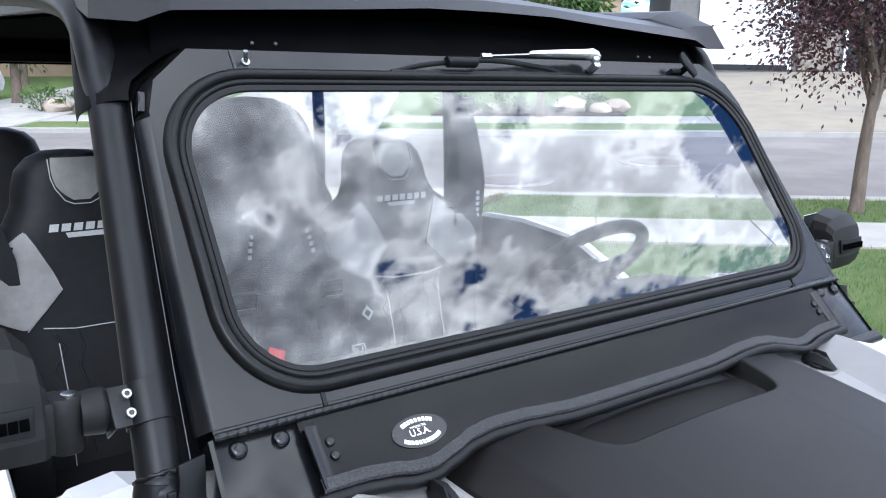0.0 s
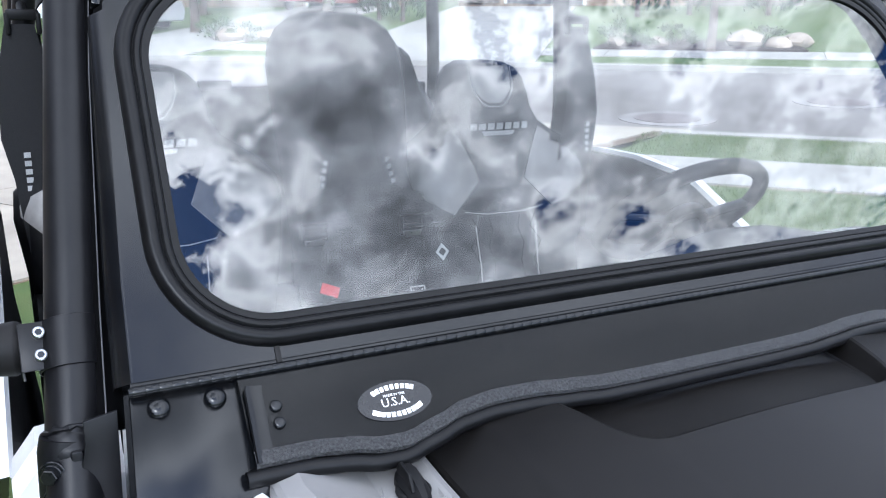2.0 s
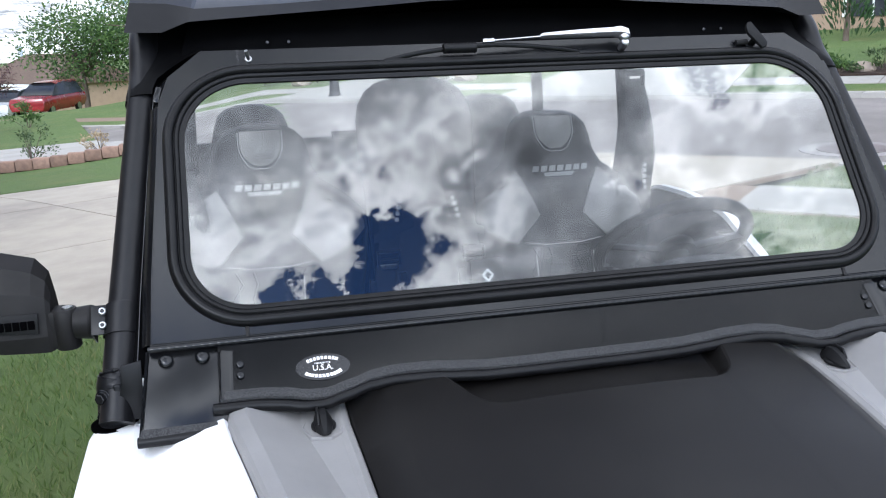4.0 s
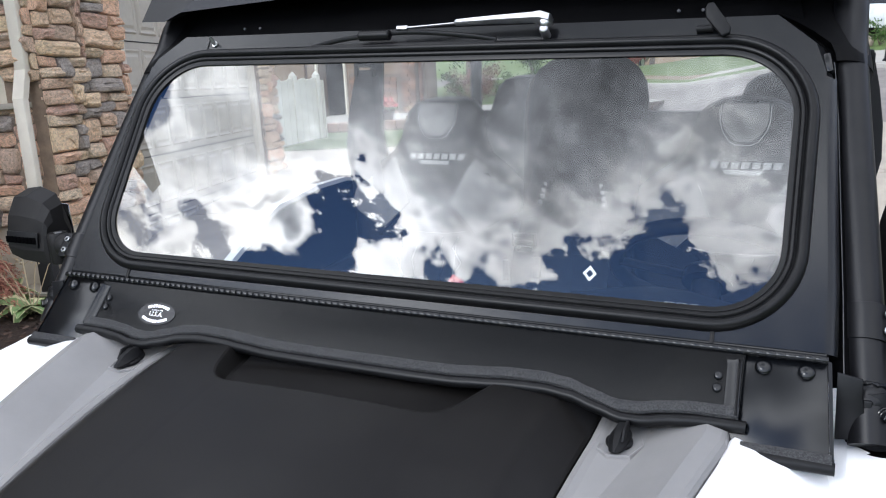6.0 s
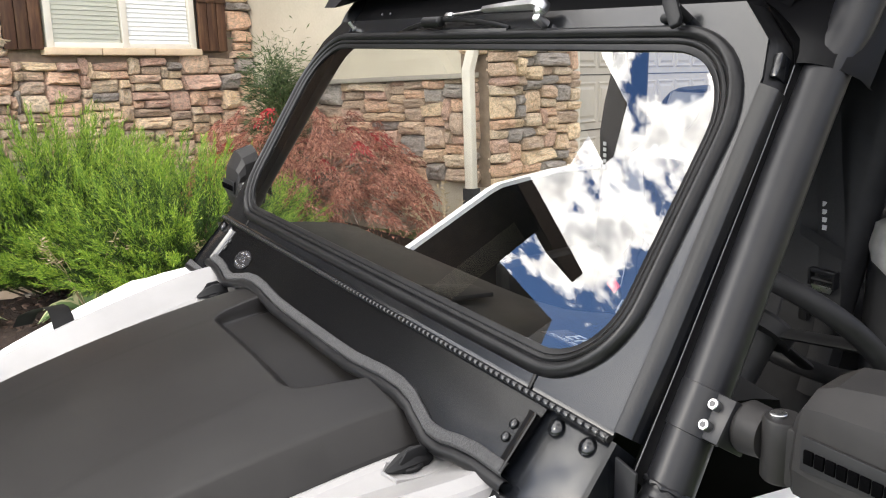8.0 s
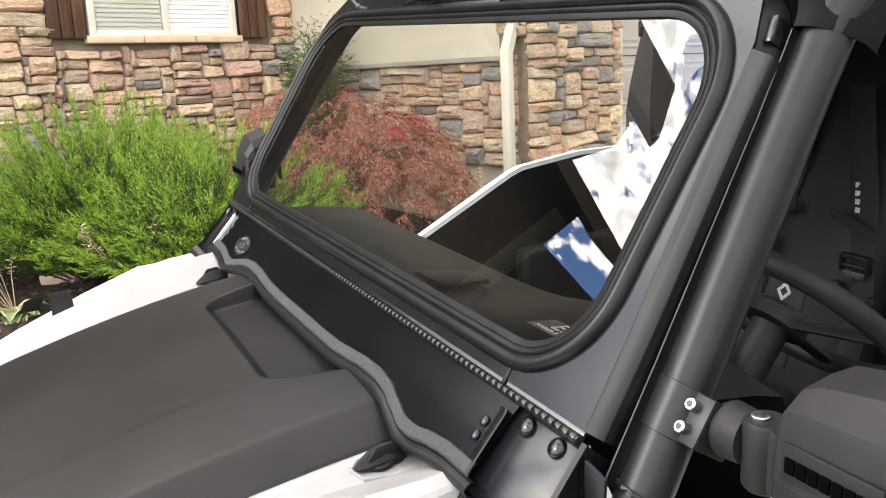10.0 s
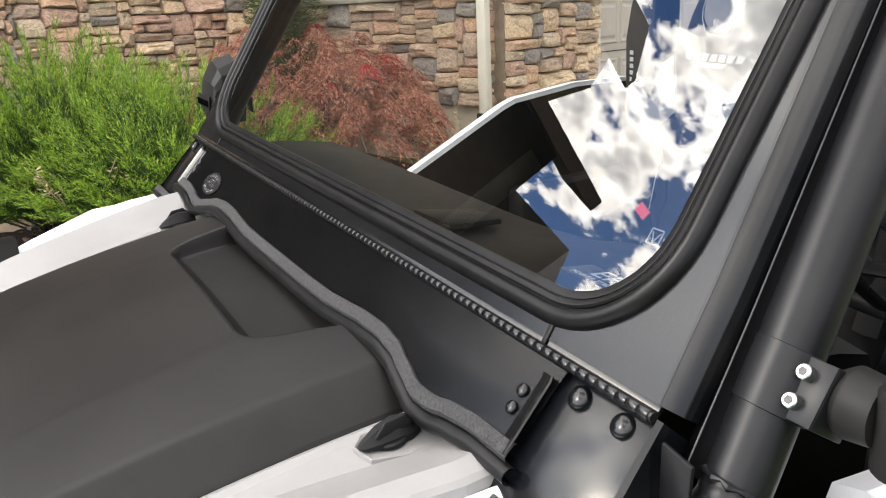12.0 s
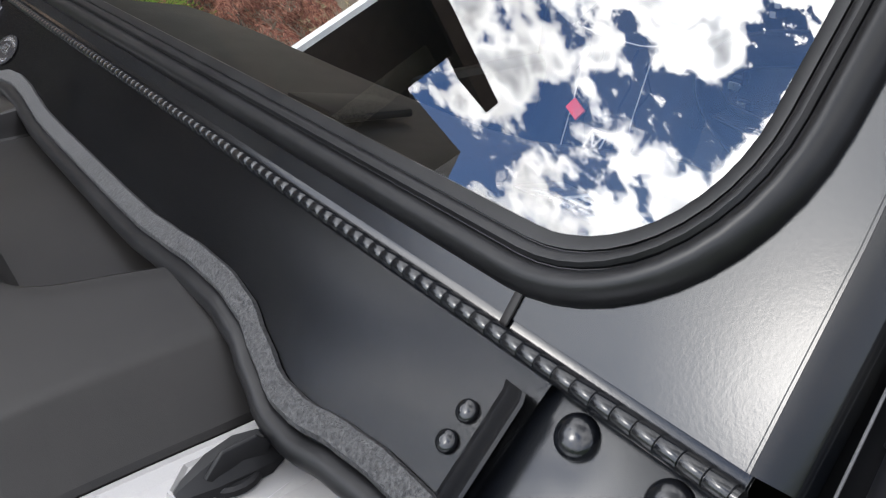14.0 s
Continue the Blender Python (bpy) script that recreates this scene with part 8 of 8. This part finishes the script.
f0, f1 = Vector((-8.35, 10.4, 0)), Vector((-8.95, 13.75, 0))
fb = bevel(box((-0.5, -0.5, 0), (0.5, 0.5, 1)), 0.03, 1)
fme = bpy.data.meshes.new("picket"); fb.to_mesh(fme); fb.free(); fme.materials.append(M["fence"])
fd = (f1 - f0).normalized()
fm = Matrix((fd, Vector((fd.y, -fd.x, 0)), Vector((0, 0, 1)))).transposed().to_4x4()
for i in range(12):
    p = f0 + fd * (0.15 + 0.285 * i)
    zf = zg(p.x, p.y) - 0.03
    share("picket", fme, Matrix.Translation((p.x, p.y, zf)) @ fm @ Matrix.Diagonal((0.27, 0.03, 1.27 + 0.03 * (i % 2), 1)), fence)
for i in (0, 4, 8, 12):
    p = f0 + fd * (0.285 * i + 0.01)
    part("post", join(box((p.x - 0.06, p.y - 0.06, zg(p.x, p.y) - 0.05), (p.x + 0.06, p.y + 0.06, zg(p.x, p.y) + 1.33), 0.01), tube([(p.x, p.y, zg(p.x, p.y) + 1.33), (p.x, p.y, zg(p.x, p.y) + 1.40)], [0.085, 0.02], 4)), M["fence"], fence)
for z in (0.35, 0.9):
    part("latch", box((f1.x - 0.02, f1.y - 0.55, zg(f1.x, f1.y) + z), (f1.x + 0.06, f1.y - 0.48, zg(f1.x, f1.y) + z + 0.09), 0.01), M["dark"], fence)
bf = thing("back_fence", (-13, 14.5, zg(-13, 14.5)), "white vinyl fence run to the house", "fence")
for i in range(16):
    p = Vector((-9.0 - 0.285 * i, 13.9 + 0.05 * i, 0))
    share("picket", fme, Matrix.Translation((p.x, p.y, zg(p.x, p.y) - 0.03)) @ Matrix.Diagonal((0.27, 0.03, 1.25 + 0.04 * (i % 2), 1)), bf)

# ---- houses across the street ----
M["garagewhite"] = surface("white_door_paint", (0.58, 0.58, 0.57), (0.55, 0.55, 0.54), 0.5, 0.6, scale=5, grain=90, bump=0.08)
M["farstone"] = surface("grey_tan_ledgestone", (0.27, 0.225, 0.18), (0.19, 0.165, 0.14), 0.85, 0.95, scale=5, grain=22, bump=0.8, dist=0.03, stretch=(1, 1, 3), third=(0.13, 0.11, 0.095), scale3=3)


def far_house(name, r0, r1, s0, wall, label, feats, eave=3.1, stone=True):
    z0 = zg(*rs((r0 + r1) / 2, s0)) - 0.3
    t = thing(name, (*rs((r0 + r1) / 2, s0 + 4), z0 + 0.3), label, "house", "houses across the street")
    def q(r, s, z):
        x, y = rs(r, s)
        return Vector((x, y, z0 + 0.3 + z))
    od = Vector((-0.719, -0.695, 0))
    for bm in (prism([q(r0, s0, -0.5), q(r1, s0, -0.5), q(r1, s0, eave), q(r0, s0, eave)], od * -0.25), prism([q(r0, s0 + 0.25, -0.5), q(r0, s0 + 9, -0.5), q(r0, s0 + 9, eave), q(r0, s0 + 0.25, eave)], Vector((0.695, -0.719, 0)) * 0.25), prism([q(r1, s0 + 0.25, -0.5), q(r1, s0 + 9, -0.5), q(r1, s0 + 9, eave), q(r1, s0 + 0.25, eave)], Vector((0.695, -0.719, 0)) * -0.25)):
        part("wall", bm, wall, t)
    roof_bm = join(prism([q(r0 - 0.5, s0 - 0.6, eave), q(r1 + 0.5, s0 - 0.6, eave), q(r1 - 1.5, s0 + 4.5, eave + 2.6), q(r0 + 1.5, s0 + 4.5, eave + 2.6)], Vector((0, 0, 0.15))), prism([q(r0 - 0.5, s0 + 9.6, eave), q(r1 + 0.5, s0 + 9.6, eave), q(r1 - 1.5, s0 + 4.5, eave + 2.6), q(r0 + 1.5, s0 + 4.5, eave + 2.6)], Vector((0, 0, 0.15))), prism([q(r0 - 0.5, s0 - 0.6, eave), q(r0 - 0.5, s0 + 9.6, eave), q(r0 + 1.5, s0 + 4.5, eave + 2.6)], Vector((0, 0, 0.15))), prism([q(r1 + 0.5, s0 - 0.6, eave), q(r1 + 0.5, s0 + 9.6, eave), q(r1 - 1.5, s0 + 4.5, eave + 2.6)], Vector((0, 0, 0.15))))
    part("roof", roof_bm, M["shingle"], t, "brown hipped shingle roof")
    part("fascia", bevel(prism([q(r0 - 0.5, s0 - 0.62, eave - 0.12), q(r1 + 0.5, s0 - 0.62, eave - 0.12), q(r1 + 0.5, s0 - 0.62, eave + 0.12), q(r0 - 0.5, s0 - 0.62, eave + 0.12)], od * 0.05), 0.0), M["whitepaint"], t)
    for kind, a, b, lo, hi in feats:
        if kind == "stone":
            part("stone_base", prism([q(a, s0 - 0.06, lo), q(b, s0 - 0.06, lo), q(b, s0 - 0.06, hi), q(a, s0 - 0.06, hi)], od * 0.06), M["farstone"], t, "tan stone facing")
            continue
        # an open bay is a flat sheet, its inner shade put into the colour
        mat = {"door": M["garagewhite"], "grey": M["siding"], "open": M["dark"], "window": M["windowdark"]}[kind]
        f = part("garage_door" if kind != "window" else "window", prism([q(a, s0 - 0.02, lo), q(b, s0 - 0.02, lo), q(b, s0 - 0.02, hi), q(a, s0 - 0.02, hi)], od * 0.03), mat, t, {"door": "white sectional garage door", "grey": "grey garage door", "open": "flat dark sheet for the shaded inside of an open garage", "window": "dark glazed window"}[kind])
        fr = [box((0, 0, 0), (0.01, 0.01, 0.01))]
        for (p, pp) in ((a - 0.1, a), (b, b + 0.1)):
            fr.append(prism([q(p, s0 - 0.03, lo), q(pp, s0 - 0.03, lo), q(pp, s0 - 0.03, hi + 0.1), q(p, s0 - 0.03, hi + 0.1)], od * 0.07))
        fr.append(prism([q(a, s0 - 0.03, hi), q(b, s0 - 0.03, hi), q(b, s0 - 0.03, hi + 0.1), q(a, s0 - 0.03, hi + 0.1)], od * 0.07))
        fr[0].free()
        part("frame", join(*fr[1:]), M["whitepaint"], f)
        if kind in ("door", "grey"):
            for j in range(1, 4):
                z = lo + (hi - lo) * j / 4
                part("joint", prism([q(a, s0 - 0.052, z), q(b, s0 - 0.052, z), q(b, s0 - 0.052, z + 0.02), q(a, s0 - 0.052, z + 0.02)], od * 0.003), M["trim"], f)
            if kind == "door":
                part("gap", prism([q(a, s0 - 0.055, -0.02), q(b, s0 - 0.055, -0.02), q(b, s0 - 0.055, 0.16), q(a, s0 - 0.055, 0.16)], od * 0.004), M["dark"], f)
        else:
            part("mullion", prism([q((a + b) / 2 - 0.03, s0 - 0.05, lo), q((a + b) / 2 + 0.03, s0 - 0.05, lo), q((a + b) / 2 + 0.03, s0 - 0.05, hi), q((a + b) / 2 - 0.03, s0 - 0.05, hi)], od * 0.03), M["whitepaint"] if kind == "window" else M["dark"], f)
    return t


far_house("far_house", 3.2, 19, 30.3, M["siding"], "grey sided house with white garage door across the street", [("door", 4.3, 7.3, 0.0, 2.35), ("stone", 7.6, 8.9, 0.0, 1.4), ("open", 9.2, 13.6, 0.0, 2.3), ("stone", 3.2, 4.0, 0.0, 1.4)], 3.4)
far_house("far_house", -10.5, 1.5, 30.3, M["stuccotan"], "tan stone house with grey garage door across the street", [("grey", -8.6, -5.8, 0.0, 2.2), ("window", -4.0, -2.4, 0.4, 2.4), ("stone", -10.5, -8.9, 0.0, 2.6), ("stone", -2.2, 1.5, 0.0, 1.3)], 3.3)
far_house("far_house", -27, -12.8, 30.3, M["stuccotan"], "tan house with an open garage across the street", [("open", -16.8, -13.3, 0.0, 2.3), ("window", -21, -19, 0.8, 2.1), ("stone", -19, -17, 0.0, 1.2)], 3.2)
far_house("corner_house", -84, -72, 45.0, M["stuccotan"], "tan house with a dark roof far down the street", [("window", -80, -78, 0.8, 2.0)], 3.2)
